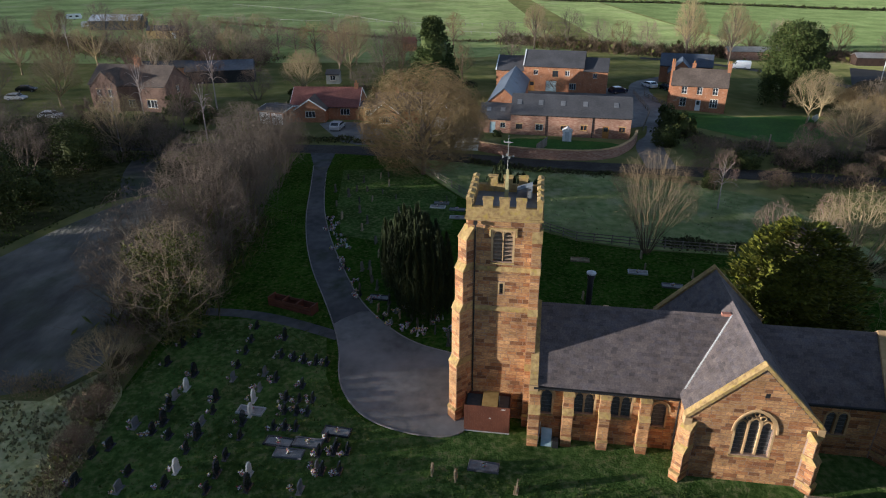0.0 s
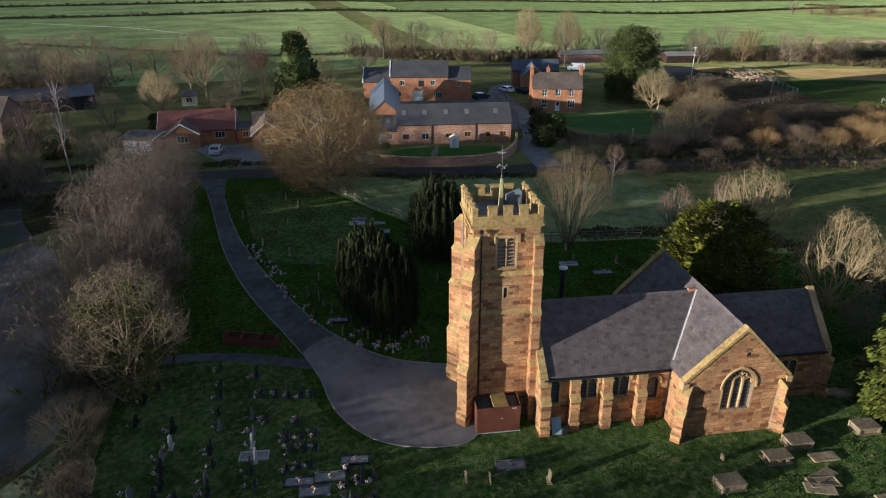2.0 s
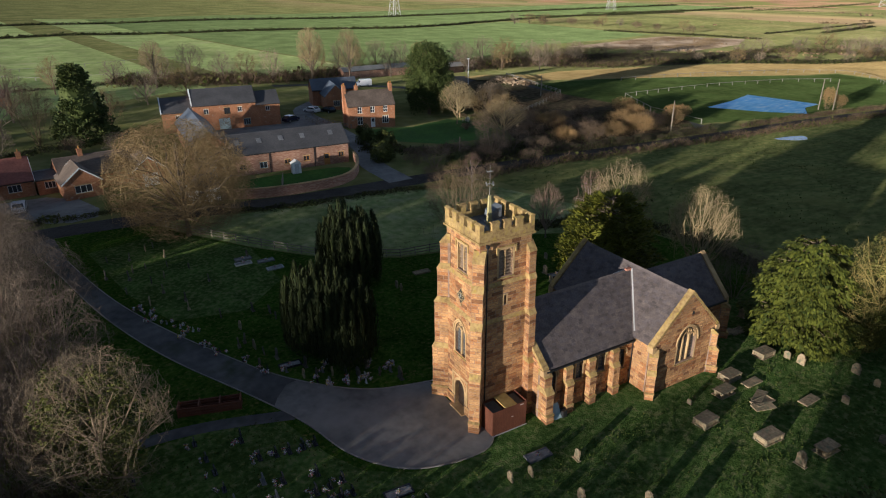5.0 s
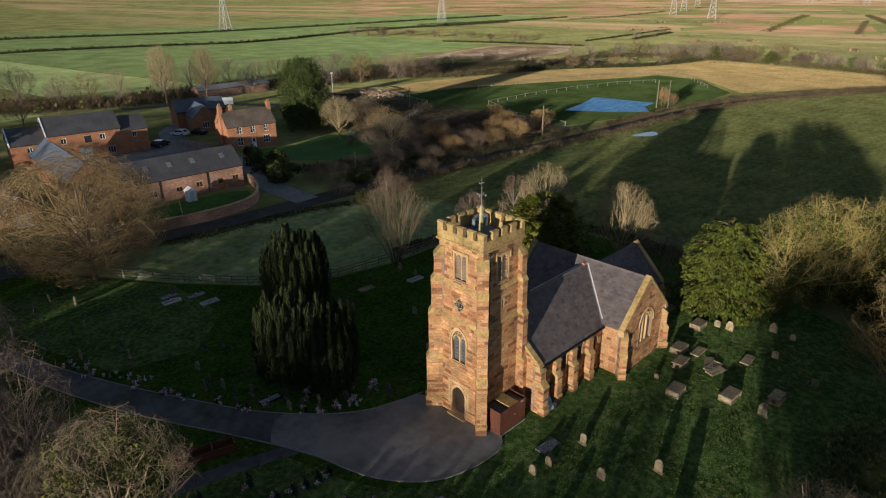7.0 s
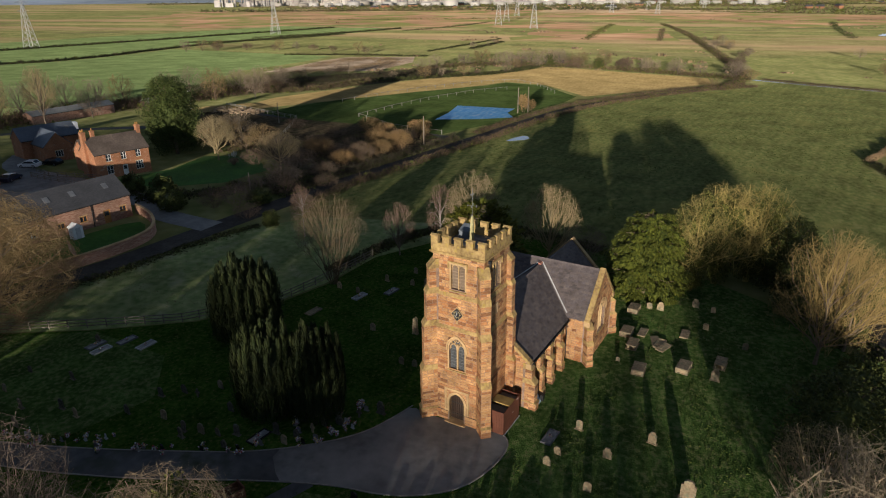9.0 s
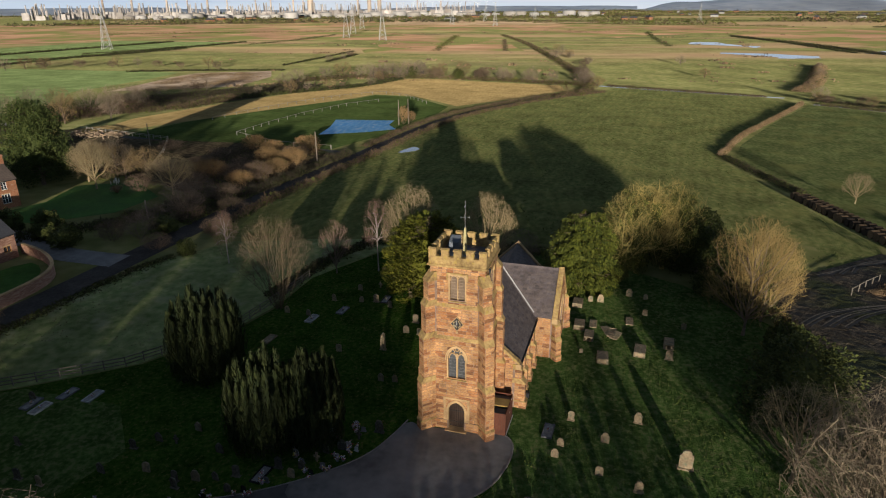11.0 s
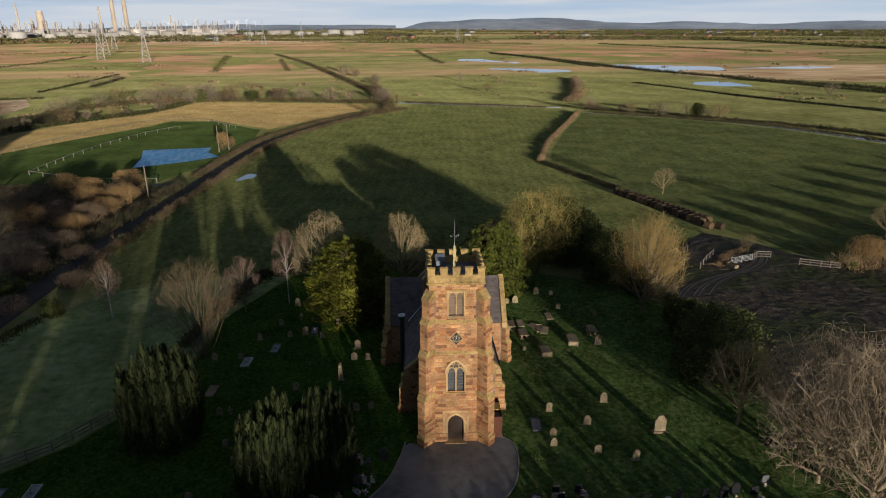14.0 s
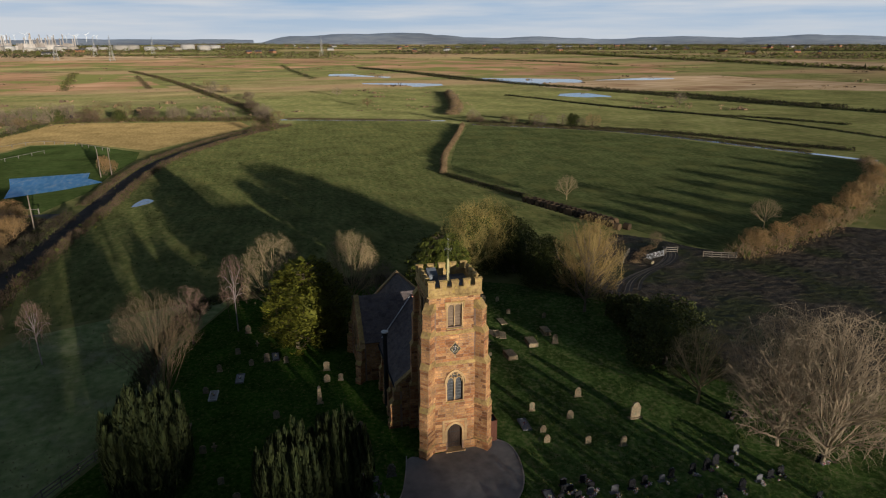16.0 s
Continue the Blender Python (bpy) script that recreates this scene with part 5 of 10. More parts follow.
def leaves(mb, c, rx, ry, rz, n, size, g, shell=0.55, up=0.0):
    """Small folded leaf sprays through the outer part of an ellipsoid."""
    for _ in range(n):
        a, z = g.uniform(0, 2 * math.pi), g.uniform(-1, 1)
        r = math.sqrt(1 - z * z)
        k = shell + (1 - shell) * g.random() ** 0.5
        p = Vector((c[0] + rx * k * r * math.cos(a), c[1] + ry * k * r * math.sin(a), c[2] + rz * k * z))
        d = Vector((r * math.cos(a), r * math.sin(a), z * 0.6 + up)) + Vector((g.uniform(-1, 1), g.uniform(-1, 1), g.uniform(-1, 1))) * 0.7
        if d.length < 0.1:
            continue
        d.normalize()
        s = d.orthogonal()
        s.rotate(Matrix.Rotation(g.uniform(0, 6.28), 3, d))
        s.normalize()
        w, h = size * g.uniform(0.35, 0.6), size * g.uniform(0.8, 1.4)
        n2 = d.cross(s) * w * 0.4
        mb.add([tuple(p), tuple(p + d * h * 0.5 + s * w + n2), tuple(p + d * h), tuple(p + d * h * 0.5 - s * w + n2)], [(0, 1, 2, 3)])


def core(mb, c, rx, ry, rz, g, n=10):
    """A lumpy inner mass that keeps the crown from being seen through."""
    v, f = [], []
    for j in range(7):
        t = math.pi * j / 6
        for i in range(n):
            a = 2 * math.pi * i / n
            k = g.uniform(0.82, 1.05)
            v.append((c[0] + rx * k * math.sin(t) * math.cos(a), c[1] + ry * k * math.sin(t) * math.sin(a), c[2] + rz * math.cos(t) * k))
    for j in range(6):
        for i in range(n):
            f.append((j * n + i, (j + 1) * n + i, (j + 1) * n + (i + 1) % n, j * n + (i + 1) % n))
    mb.add(v, f)


def irish_yew(seed, height, width):
    """A broad column of upright plumes with dark furrows between them, each a tapering shaft of fine sprays."""
    g = random.Random(seed)
    trunk, crown = MB(), MB()
    trunk.tube((0, 0, -0.2), (0, 0, height * 0.4), 0.4, 0.25, 8)
    core(crown, (0, 0, height * 0.43), width * 0.42, width * 0.42, height * 0.43, g)
    for ring, n, top0 in ((0.44, 19, 0.8), (0.31, 13, 0.93), (0.15, 7, 1.0)):
        for k in range(n):
            a = 2 * math.pi * (k + g.uniform(-0.22, 0.22)) / n + ring * 9
            r = ring * width * g.uniform(0.9, 1.04)
            top = height * top0 * g.uniform(0.86, 1.06)
            low = height * g.uniform(0.02, 0.1) if ring > 0.4 else top * 0.5
            fat = g.uniform(0.55, 0.8)
            for _ in range(540 if ring > 0.4 else 320):
                t = g.random() ** 0.85
                z = low + (top - low) * t
                rr = fat * (1 - 0.85 * t ** 2.6) * math.sqrt(g.random()) + 0.02
                w = g.uniform(0, 2 * math.pi)
                belly = 0.84 + 0.2 * math.sin(math.pi * min(1, (z / height) ** 0.8 * 0.95)) if ring > 0.4 else 1 - 0.12 * t
                c = Vector((r * belly * math.cos(a) + rr * math.cos(w), r * belly * math.sin(a) + rr * math.sin(w), z))
                d = (Vector((math.cos(w) * 0.25, math.sin(w) * 0.25, 1.0)) + Vector((g.uniform(-1, 1), g.uniform(-1, 1), 0)) * 0.16).normalized()
                sd = Vector((-math.sin(w), math.cos(w), g.uniform(-0.3, 0.3))).normalized()
                h, ww = g.uniform(0.3, 0.65), g.uniform(0.04, 0.085)
                crown.add([tuple(c), tuple(c + d * h * 0.5 + sd * ww), tuple(c + d * h), tuple(c + d * h * 0.5 - sd * ww)], [(0, 1, 2, 3)])
    return trunk, crown


def clump_tree(seed, height, width, clumps, per, size, low=0.15, conic=0.0, trunk_r=0.3, lift=0.25):
    """An evergreen of many leafy clumps with gaps between them."""
    g = random.Random(seed)
    trunk, crown = MB(), MB()
    trunk.tube((0, 0, -0.2), (0, 0, height * 0.75), trunk_r, trunk_r * 0.3, 8)
    core(crown, (0, 0, height * (0.5 + low * 0.4)), width * 0.3, width * 0.3, height * 0.36, g)
    for k in range(clumps):
        z = low + (0.98 - low) * ((k + g.random()) / clumps)
        env = (1 - z) ** (0.75 if conic > 0.9 else 0.68) + 0.05 if conic else math.sqrt(max(0.03, 1 - ((z - 0.45) / 0.58) ** 2))
        r = width * 0.5 * env * g.uniform(0.55, 1.0)
        a = g.uniform(0, 2 * math.pi)
        c = (r * math.cos(a), r * math.sin(a), z * height)
        s = g.uniform(0.7, 1.25) * width * (0.1 if conic == 0.5 else 0.115)
        if g.random() < 0.35:
            trunk.tube((0, 0, z * height * 0.8), c, trunk_r * 0.25, 0.04, 4)
        leaves(crown, c, s, s, s * (0.6 if conic > 0.9 else 0.95), per, size, g, 0.4, -0.2 if conic > 0.9 else lift)
    return trunk, crown


def frond_tree(seed, height, width, fronds, per, droop=0.25, hang=(-0.9, 0.3), trunk_r=0.35):
    """An evergreen of spreading, drooping boughs of feathery sprays, with dark gaps between them."""
    g = random.Random(seed)
    trunk, crown = MB(), MB()
    trunk.tube((0, 0, -0.2), (0, 0, height * 0.7), trunk_r, trunk_r * 0.3, 8)
    core(crown, (0, 0, height * 0.42), width * 0.28, width * 0.28, height * 0.36, g)
    for k in range(fronds):
        t = (k + g.random()) / fronds
        a = k * 2.399 + g.uniform(-0.4, 0.4)
        z = height * (0.04 + 0.93 * t)
        env = math.sqrt(max(0.02, 1 - (max(0.0, t - 0.3) / 0.72) ** 2)) * min(1.0, 0.8 + 0.7 * t)
        r1 = width * 0.5 * env * g.uniform(0.8, 1.06)
        r0 = r1 * g.uniform(0.3, 0.5)
        out = Vector((math.cos(a), math.sin(a), 0))
        side = Vector((-math.sin(a), math.cos(a), 0))
        p0, p1 = out * r0 + Vector((0, 0, z)), out * r1 + Vector((0, 0, z + height * g.uniform(0.0, 0.06)))
        ln = (p1 - p0).length
        trunk.tube(out * r0 * 0.2 + Vector((0, 0, z - 0.2)), p0.lerp(p1, 0.6), 0.05, 0.02, 3)
        for _ in range(per):
            q = g.random() ** 0.7
            c = p0.lerp(p1, q) + Vector((0, 0, -droop * ln * q * q))
            w = (0.18 + 0.5 * ln * (1 - 0.75 * q)) * g.gauss(0, 0.42)
            c = c + side * w + Vector((0, 0, g.gauss(0, 0.1) - abs(w) * 0.25))
            d = (out * g.uniform(0.5, 1.0) + side * (w * 0.9 + g.gauss(0, 0.3)) + Vector((0, 0, g.uniform(*hang)))).normalized()
            s_ = d.cross(Vector((g.gauss(0, 0.35), g.gauss(0, 0.35), 1))).normalized()
            h, ww = g.uniform(0.25, 0.55), g.uniform(0.06, 0.13)
            crown.add([tuple(c), tuple(c + d * h * 0.5 + s_ * ww), tuple(c + d * h), tuple(c + d * h * 0.5 - s_ * ww)], [(0, 1, 2, 3)])
    return trunk, crown


KINDS, SIZES = {}, {}


def kind(name, builder, bark_m, crown_m, extra=None):
    """A tree's meshes, to be set out with plant(), and its height and breadth."""
    trunk, crown = builder
    a, b = trunk.mesh(name + "_trunk", bark_m), crown.mesh(name + "_crown", crown_m)
    KINDS[name] = [("trunk", a), ("crown", b)] + ([("ivy", extra.mesh(name + "_ivy", M_ivy))] if extra else [])
    v = np.array(crown.v)
    SIZES[name] = (float(np.percentile(v[:, 2], 99.7)), float(2 * np.percentile(np.hypot(v[:, 0], v[:, 1]), 97)))


def plant(kind_name, x, y, tall, wide=None, turn=None, label="", name="tree", category="tree", group=""):
    """Sets out one tree of that height and breadth in metres."""
    g = random.Random(int(x * 13 + y * 7))
    h, w = SIZES[kind_name]
    sz = tall / h
    sw = wide / w if wide else sz
    ob = thing(name, ground_pose(x, y, g.uniform(0, 360) if turn is None else turn, 1.0) @ Matrix.Diagonal((sw, sw, sz, 1)), label, category, group)
    for part_name, me in KINDS[kind_name]:
        p = new(part_name, me)
        p.parent = ob
    return ob


gv = random.Random(5)
ivy_mass = MB()
for k in range(100):
    z = gv.uniform(1.0, 10.5)
    a = gv.uniform(0, 6.28)
    r = gv.uniform(0.1, 1.0) ** 0.7 * (0.8 + 0.42 * z) * (1 if z < 8 else 0.7)
    leaves(ivy_mass, (r * math.cos(a), r * math.sin(a), z), 0.75, 0.75, 0.9, 64, 0.24, gv, 0.2)
kind("round", fan_tree(21, 12, 12, 0.7, 0.2, (26, 7, 5, 3), 0.0, 0.05, drop=1.6, tip_r=0.013, splay=(0.3, 0.22, 0.16), fill=0.6), M_twig_ash, M_twig_ash)
kind("pale_round", fan_tree(22, 11, 9, 1.5, 0.22, (15, 6, 5, 4), 0.1, -0.07, drop=1.08, tip_r=0.009, splay=(0.27, 0.2, 0.16), fill=0.68, fork=0.34), M_twig_pale, M_twig_pale)
kind("golden", fan_tree(41, 13, 10, 1.2, 0.2, (18, 7, 5, 3), 0.03, 0.0, fill=0.5, tip_r=0.011, drop=1.3), M_bark, M_twig_gold)
kind("vase", fan_tree(23, 11, 10, 0, 0.036, (28, 5, 4, 3), 0.12, 0.2, stems=1, splay=(0.24, 0.18, 0.14), drop=1.15, tip_r=0.007, fill=0.6), M_twig_vase, M_twig_vase)
kind("thicket", fan_tree(24, 9, 8, 0, 0.045, (13, 6, 5, 4), 0.05, 0.2, stems=1, splay=(0.42, 0.3, 0.2), fill=0.45, tip_r=0.0075), M_twig_grey, M_twig_grey)
kind("russet", fan_tree(25, 14, 17, 2.0, 0.3, (24, 9, 7, 6), 0.0, fill=0.55, tip_r=0.0125, drop=1.75, splay=(0.45, 0.36, 0.32), fork=0.46), M_bark, M_twig_rust)
kind("pink", fan_tree(26, 12, 8, 1.2, 0.2, (15, 6, 4, 3), 0.08, fill=0.5, tip_r=0.011, drop=1.3), M_twig_grey, M_twig_pink)
kind("birch", fan_tree(27, 10, 4.5, 4.0, 0.1, (12, 5, 4, 3), 0.12, 0.4, sag=0.25, fill=0.45), M_birch, M_twig_pink)
kind("ivied", fan_tree(28, 13, 11, 2.0, 0.34, (14, 7, 5, 3), 0.06, -0.02, drop=1.45, fill=0.6, splay=(0.36, 0.28, 0.24), tip_r=0.01, fork=0.4), M_twig_olive, M_twig_olive, ivy_mass)
kind("ivied_beige", fan_tree(39, 13, 11, 2.0, 0.22, (16, 7, 5, 4), 0.04, 0.0, drop=1.35, tip_r=0.01, fill=0.6, splay=(0.34, 0.26, 0.22), fork=0.4), M_twig_beige, M_twig_beige, ivy_mass)
kind("shrub", fan_tree(29, 4.5, 5.5, 0, 0.03, (12, 5, 3, 4), 0.05, 0.1, stems=1, splay=(0.6, 0.42, 0.32), fill=0.25, tip_r=0.012, drop=1.2, fine=1), M_twig, M_twig)
kind("shrub_rust", fan_tree(30, 4.5, 5, 0, 0.03, (13, 5, 3, 5), 0.05, 0.08, stems=1, splay=(0.6, 0.42, 0.32), fill=0.25, tip_r=0.013, drop=1.2, fine=1), M_twig, M_twig_scrub)
kind("far_tree", fan_tree(31, 12, 9, 1.4, 0.22, (10, 5, 3, 4), 0.02, fill=0.35, tip_r=0.02, drop=1.6, fine=1, splay=(0.5, 0.34, 0.26)), M_twig_grey, M_twig_far)
kind("far_rust", fan_tree(32, 12, 9, 1.4, 0.22, (10, 5, 3, 4), 0.02, fill=0.35, tip_r=0.02, drop=1.6, fine=1, splay=(0.5, 0.34, 0.26)), M_twig, M_twig_rust)
kind("poplar", fan_tree(47, 17, 8, 3.0, 0.26, (20, 6, 4, 3), 0.12, 0.3, fill=0.5, tip_r=0.018, drop=1.3, splay=(0.26, 0.2, 0.16)), M_twig_grey, M_twig_pale)
kind("irish_yew", irish_yew(33, 8.4, 7.6), M_bark, M_yew)
kind("holly", clump_tree(35, 10.5, 10, 130, 60, 0.3, 0.03), M_bark, M_holly)
kind("green_yew", frond_tree(45, 10.5, 10, 190, 90, hang=(-1.2, -0.1)), M_bark, M_green_yew)
kind("broad_yew", frond_tree(46, 10.5, 10, 210, 90, droop=0.12, hang=(-0.1, 1.1)), M_bark, M_gold)
kind("conifer", clump_tree(36, 16, 11, 150, 85, 0.45, 0.06, 1.0), M_bark, M_conifer)
kind("oval_conifer", clump_tree(48, 16, 11.5, 230, 110, 0.27, 0.1, trunk_r=0.4), M_bark, M_conifer)
kind("laurel", clump_tree(37, 4, 4.5, 45, 60, 0.26, 0.02), M_bark, M_holly)

# churchyard
def tree_set(rows, labels, group=""):
    """rows: kind, x, y, height, breadth."""
    for kd, x, y, h, w in rows:
        lab, nm, cat = labels[kd]
        plant(kd, x, y, h, w, label=lab, name=nm, category=cat, group=group)


LABELS = {
    "irish_yew": ("dark columnar Irish yew with upright plumes", "yew_tree", "yew"),
    "holly": ("large dark leafy evergreen tree", "evergreen_tree", "tree"),
    "conifer": ("tall dark green conifer with layered boughs", "conifer_tree", "conifer"),
    "oval_conifer": ("tall dense green conifer beside the houses", "conifer_tree", "conifer"),
    "green_yew": ("broad spreading yew with drooping green sprays", "yew_tree", "yew"),
    "broad_yew": ("broad domed yew, golden-green where the sun reaches", "yew_tree", "yew"),
    "laurel": ("dark evergreen bush in the boundary hedge", "evergreen_bush", "bush"),
    "ivied": ("bare tree with ivy climbing its limbs", "tree", "tree"),
    "ivied_beige": ("bare beige tree with ivy climbing its limbs", "tree", "tree"),
    "russet": ("broad bare tree with dense brown-budded twigs", "tree", "tree"),
    "vase": ("bare vase-shaped tree with upright rusty twigs", "tree", "tree"),
    "golden": ("bare rounded tree with dense golden-brown twigs", "tree", "tree"),
    "round": ("large spreading bare tree with fine twigs", "tree", "tree"),
    "pale_round": ("bare rounded tree, pale in the low sun", "tree", "tree"),
    "thicket": ("tangled many-stemmed bare tree in the boundary row", "tree", "tree"),
    "pink": ("bare upright tree with pinkish-brown twigs", "tree", "tree"),
    "birch": ("slender birch with pale trunk and pinkish twigs", "birch_tree", "birch"),
    "poplar": ("tall upright bare poplar, pale in the sun", "poplar_tree", "poplar"),
    "far_tree": ("distant bare tree with pinkish-brown twigs", "tree", "tree"),
    "far_rust": ("distant bare tree glowing russet in low sun", "tree", "tree"),
    "shrub": ("leafless brown shrub with tangled stems", "shrub", "shrub"),
    "shrub_rust": ("leafless russet shrub with tangled stems", "shrub", "shrub"),
}
tree_set([("irish_yew", -1.7, 51.0, 8.9, 5.4), ("irish_yew", -2.8, 54.8, 9.1, 6.0), ("irish_yew", 6.9, 64.8, 9.5, 7.2), ("broad_yew", 29.2, 46.8, 10.6, 10.8), ("green_yew", 33.6, 27.4, 10.2, 10.0), ("ivied", 36.4, 22.2, 11.8, 8.5), ("ivied", 39.6, 19.6, 12.8, 10), ("ivied", 41.8, 15.8, 12.8, 10.5), ("holly", 40.5, 11.5, 9, 8), ("holly", 33.5, 10, 8, 7.5),
          ("golden", 23, 10.2, 13.7, 10), ("golden", 26.8, 7.2, 11, 7.5), ("vase", 22.4, 63.8, 11.8, 9.2), ("birch", 35.6, 54.7, 10.4, 4), ("pale_round", 35.2, 49.8, 12.6, 8), ("pale_round", 35.4, 39.5, 11.8, 7.5), ("thicket", 37.0, 35.5, 6.5, 6.5), ("pink", 34, 60.2, 7.6, 4.6),
          ("round", -9.6, 11.8, 13.6, 11), ("round", -13.1, 10.4, 14.4, 11.5), ("pale_round", -1.1, 13.2, 8.5, 7), ("thicket", -5.2, 8.2, 5.5, 6), ("thicket", -14, 3, 5, 6)], LABELS)
tree_set([("holly", 6.8, 10.6, 8.2, 9.4), ("laurel", 12, 8.0, 4.6, 5.5), ("laurel", 15.5, 7.8, 4.6, 5), ("laurel", 19, 7, 3.6, 4.5), ("laurel", 28.8, 7.5, 4.5, 5)], LABELS)
# row along the western boundary
# the pair at x -57 and -58 is unseen, added to streak the sunlight
tree_set([("ivied_beige", -22.6, 46.6, 11.2, 9.3), ("thicket", -24.6, 54, 9.5, 9), ("thicket", -23.8, 59.5, 11.5, 10), ("thicket", -26, 64.5, 12.3, 11), ("thicket", -22.8, 68, 12.2, 10), ("thicket", -27.5, 70, 12, 10), ("thicket", -24, 79, 11.5, 9), ("thicket", -23, 85, 10.5, 8), ("thicket", -23.2, 91, 9, 8),
          ("thicket", -29, 58, 10, 10), ("thicket", -24.5, 96, 9, 9), ("thicket", -25.5, 74, 12.8, 9.5), ("thicket", -25.5, 82, 12.4, 9.5), ("thicket", -26.5, 88.5, 10.5, 9), ("thicket", -28, 50.5, 9, 9), ("pale_round", -25.6, 40.6, 4.8, 5.2), ("shrub", -26, 44, 3.4, 4), ("shrub", -25.2, 37, 2.2, 3.5), ("shrub", -24.8, 33.5, 1.6, 3), ("round", -57, 16, 9, 7), ("thicket", -58, 22, 8, 6), ("holly", -55.5, 73, 11, 9), ("holly", -57.5, 64, 12, 9), ("laurel", -54, 79, 5, 7)], LABELS, "boundary trees")
tree_set([("holly", -54, 92, 8, 8), ("thicket", -60, 88, 9, 10), ("holly", -64, 82, 9, 9), ("thicket", -50, 96, 7, 8), ("thicket", -42, 96, 6, 7), ("laurel", -36, 93, 3.5, 6)], LABELS, "boundary trees")
# village side
tree_set([("thicket", -92, 108, 9, 10), ("pink", -84, 112, 10, 9), ("thicket", -76, 110, 8, 9), ("thicket", -66, 109, 7, 9), ("pink", -58, 107, 8, 8), ("thicket", -47, 109, 6.5, 8), ("pale_round", -96, 130, 12, 11), ("pale_round", -88, 150, 11, 10), ("thicket", -100, 145, 9, 10), ("pale_round", -80, 176, 11, 10), ("pale_round", -96, 184, 12, 12), ("pale_round", -110, 172, 11, 10), ("pink", -122, 190, 13, 10), ("pale_round", -70, 172, 10, 10), ("pale_round", -130, 225, 13, 12), ("pale_round", -108, 232, 12, 12), ("pale_round", -90, 238, 12, 12), ("pale_round", -75, 226, 10, 10), ("pale_round", -60, 224, 11, 11), ("laurel", -52, 112, 3.5, 7), ("laurel", -62, 114, 3, 7), ("laurel", -45, 120, 3, 6), ("holly", -78, 103, 7, 9), ("holly", -66, 101, 6, 9), ("thicket", -56, 146, 7, 8)], LABELS, "village trees")
tree_set([("pale_round", -24, 186, 14, 10), ("pink", -11, 187, 13, 9), ("pale_round", -32, 154, 9, 8), ("far_rust", 80, 122, 7.5, 8), ("pale_round", 76, 128, 8.5, 8), ("far_tree", 132, 191, 10, 10), ("far_rust", 147, 188, 10, 9), ("far_tree", 158, 179, 10, 9), ("pink", -75, 190, 12, 11), ("thicket", -66, 188, 10, 10), ("pale_round", -57, 182, 11, 10), ("birch", -56, 120, 13, 6), ("birch", -46, 131, 14, 6), ("pale_round", -50, 98, 10, 10), ("far_tree", -51, 208, 11, 10), ("far_rust", 4, 224, 11, 8), ("thicket", -49, 176, 8, 9), ("far_tree", 104, 199, 9, 9), ("thicket", -18, 150, 6, 7), ("shrub", -6, 146, 3.5, 5), ("shrub", 26, 148, 3.5, 5), ("thicket", -40, 140, 7, 8), ("laurel", -30, 135, 3.5, 5), ("thicket", 0, 135, 5.5, 6), ("far_tree", 20, 190, 9, 9), ("far_rust", 32, 195, 8, 8), ("thicket", -62, 140, 7, 8), ("laurel", -52, 126, 4, 6), ("shrub", 70, 112, 3.5, 7), ("shrub_rust", 84, 135, 4.5, 8), ("shrub_rust", 100, 142, 4, 8), ("shrub", 108, 150, 3.5, 8), ("shrub", 112, 130, 3, 7)], LABELS, "village trees")
tree_set([("russet", -2.8, 90.2, 15.4, 18.5), ("russet", 1.5, 96, 11, 10), ("conifer", -2, 154, 15.6, 11.5), ("oval_conifer", 72.5, 135.8, 17.2, 12.5), ("conifer", 79, 140.5, 15, 8),
          ("pale_round", -30, 140, 10, 9), ("pale_round", -23, 165, 13.5, 12), ("pink", -27, 173, 14, 10), ("vase", -10, 158, 12.5, 9), ("far_tree", -15, 170, 12, 10), ("far_rust", 5, 163, 9.5, 7), ("pale_round", 70.2, 122, 10, 8.5), ("far_rust", 80, 117, 7, 9), ("far_tree", 88, 130, 8, 9),
          ("birch", 35.3, 76.6, 8, 3.8), ("thicket", 57, 96, 6, 7), ("pale_round", 68, 104, 8, 10), ("birch", -40, 107, 12, 5), ("birch", -52, 101, 13, 5), ("thicket", -46, 99, 7, 9)], LABELS)
tree_set([("thicket", -60, 96, 8, 10), ("thicket", -70, 98, 9, 10), ("thicket", -82, 100, 9, 10), ("holly", -74, 94, 7, 8), ("pink", -48, 118, 9, 7), ("thicket", -36, 112, 6, 8), ("pale_round", -80, 135, 10, 10), ("far_tree", -70, 160, 11, 10), ("far_tree", -84, 175, 12, 11), ("far_rust", -95, 165, 10, 9), ("far_tree", -52, 178, 10, 10), ("far_tree", -66, 195, 11, 11), ("far_tree", -85, 210, 12, 11), ("far_rust", -100, 225, 12, 10), ("far_tree", -45, 205, 9, 9), ("far_tree", -120, 240, 14, 12), ("far_tree", -70, 235, 10, 10), ("birch", -112, 200, 14, 6)], LABELS)
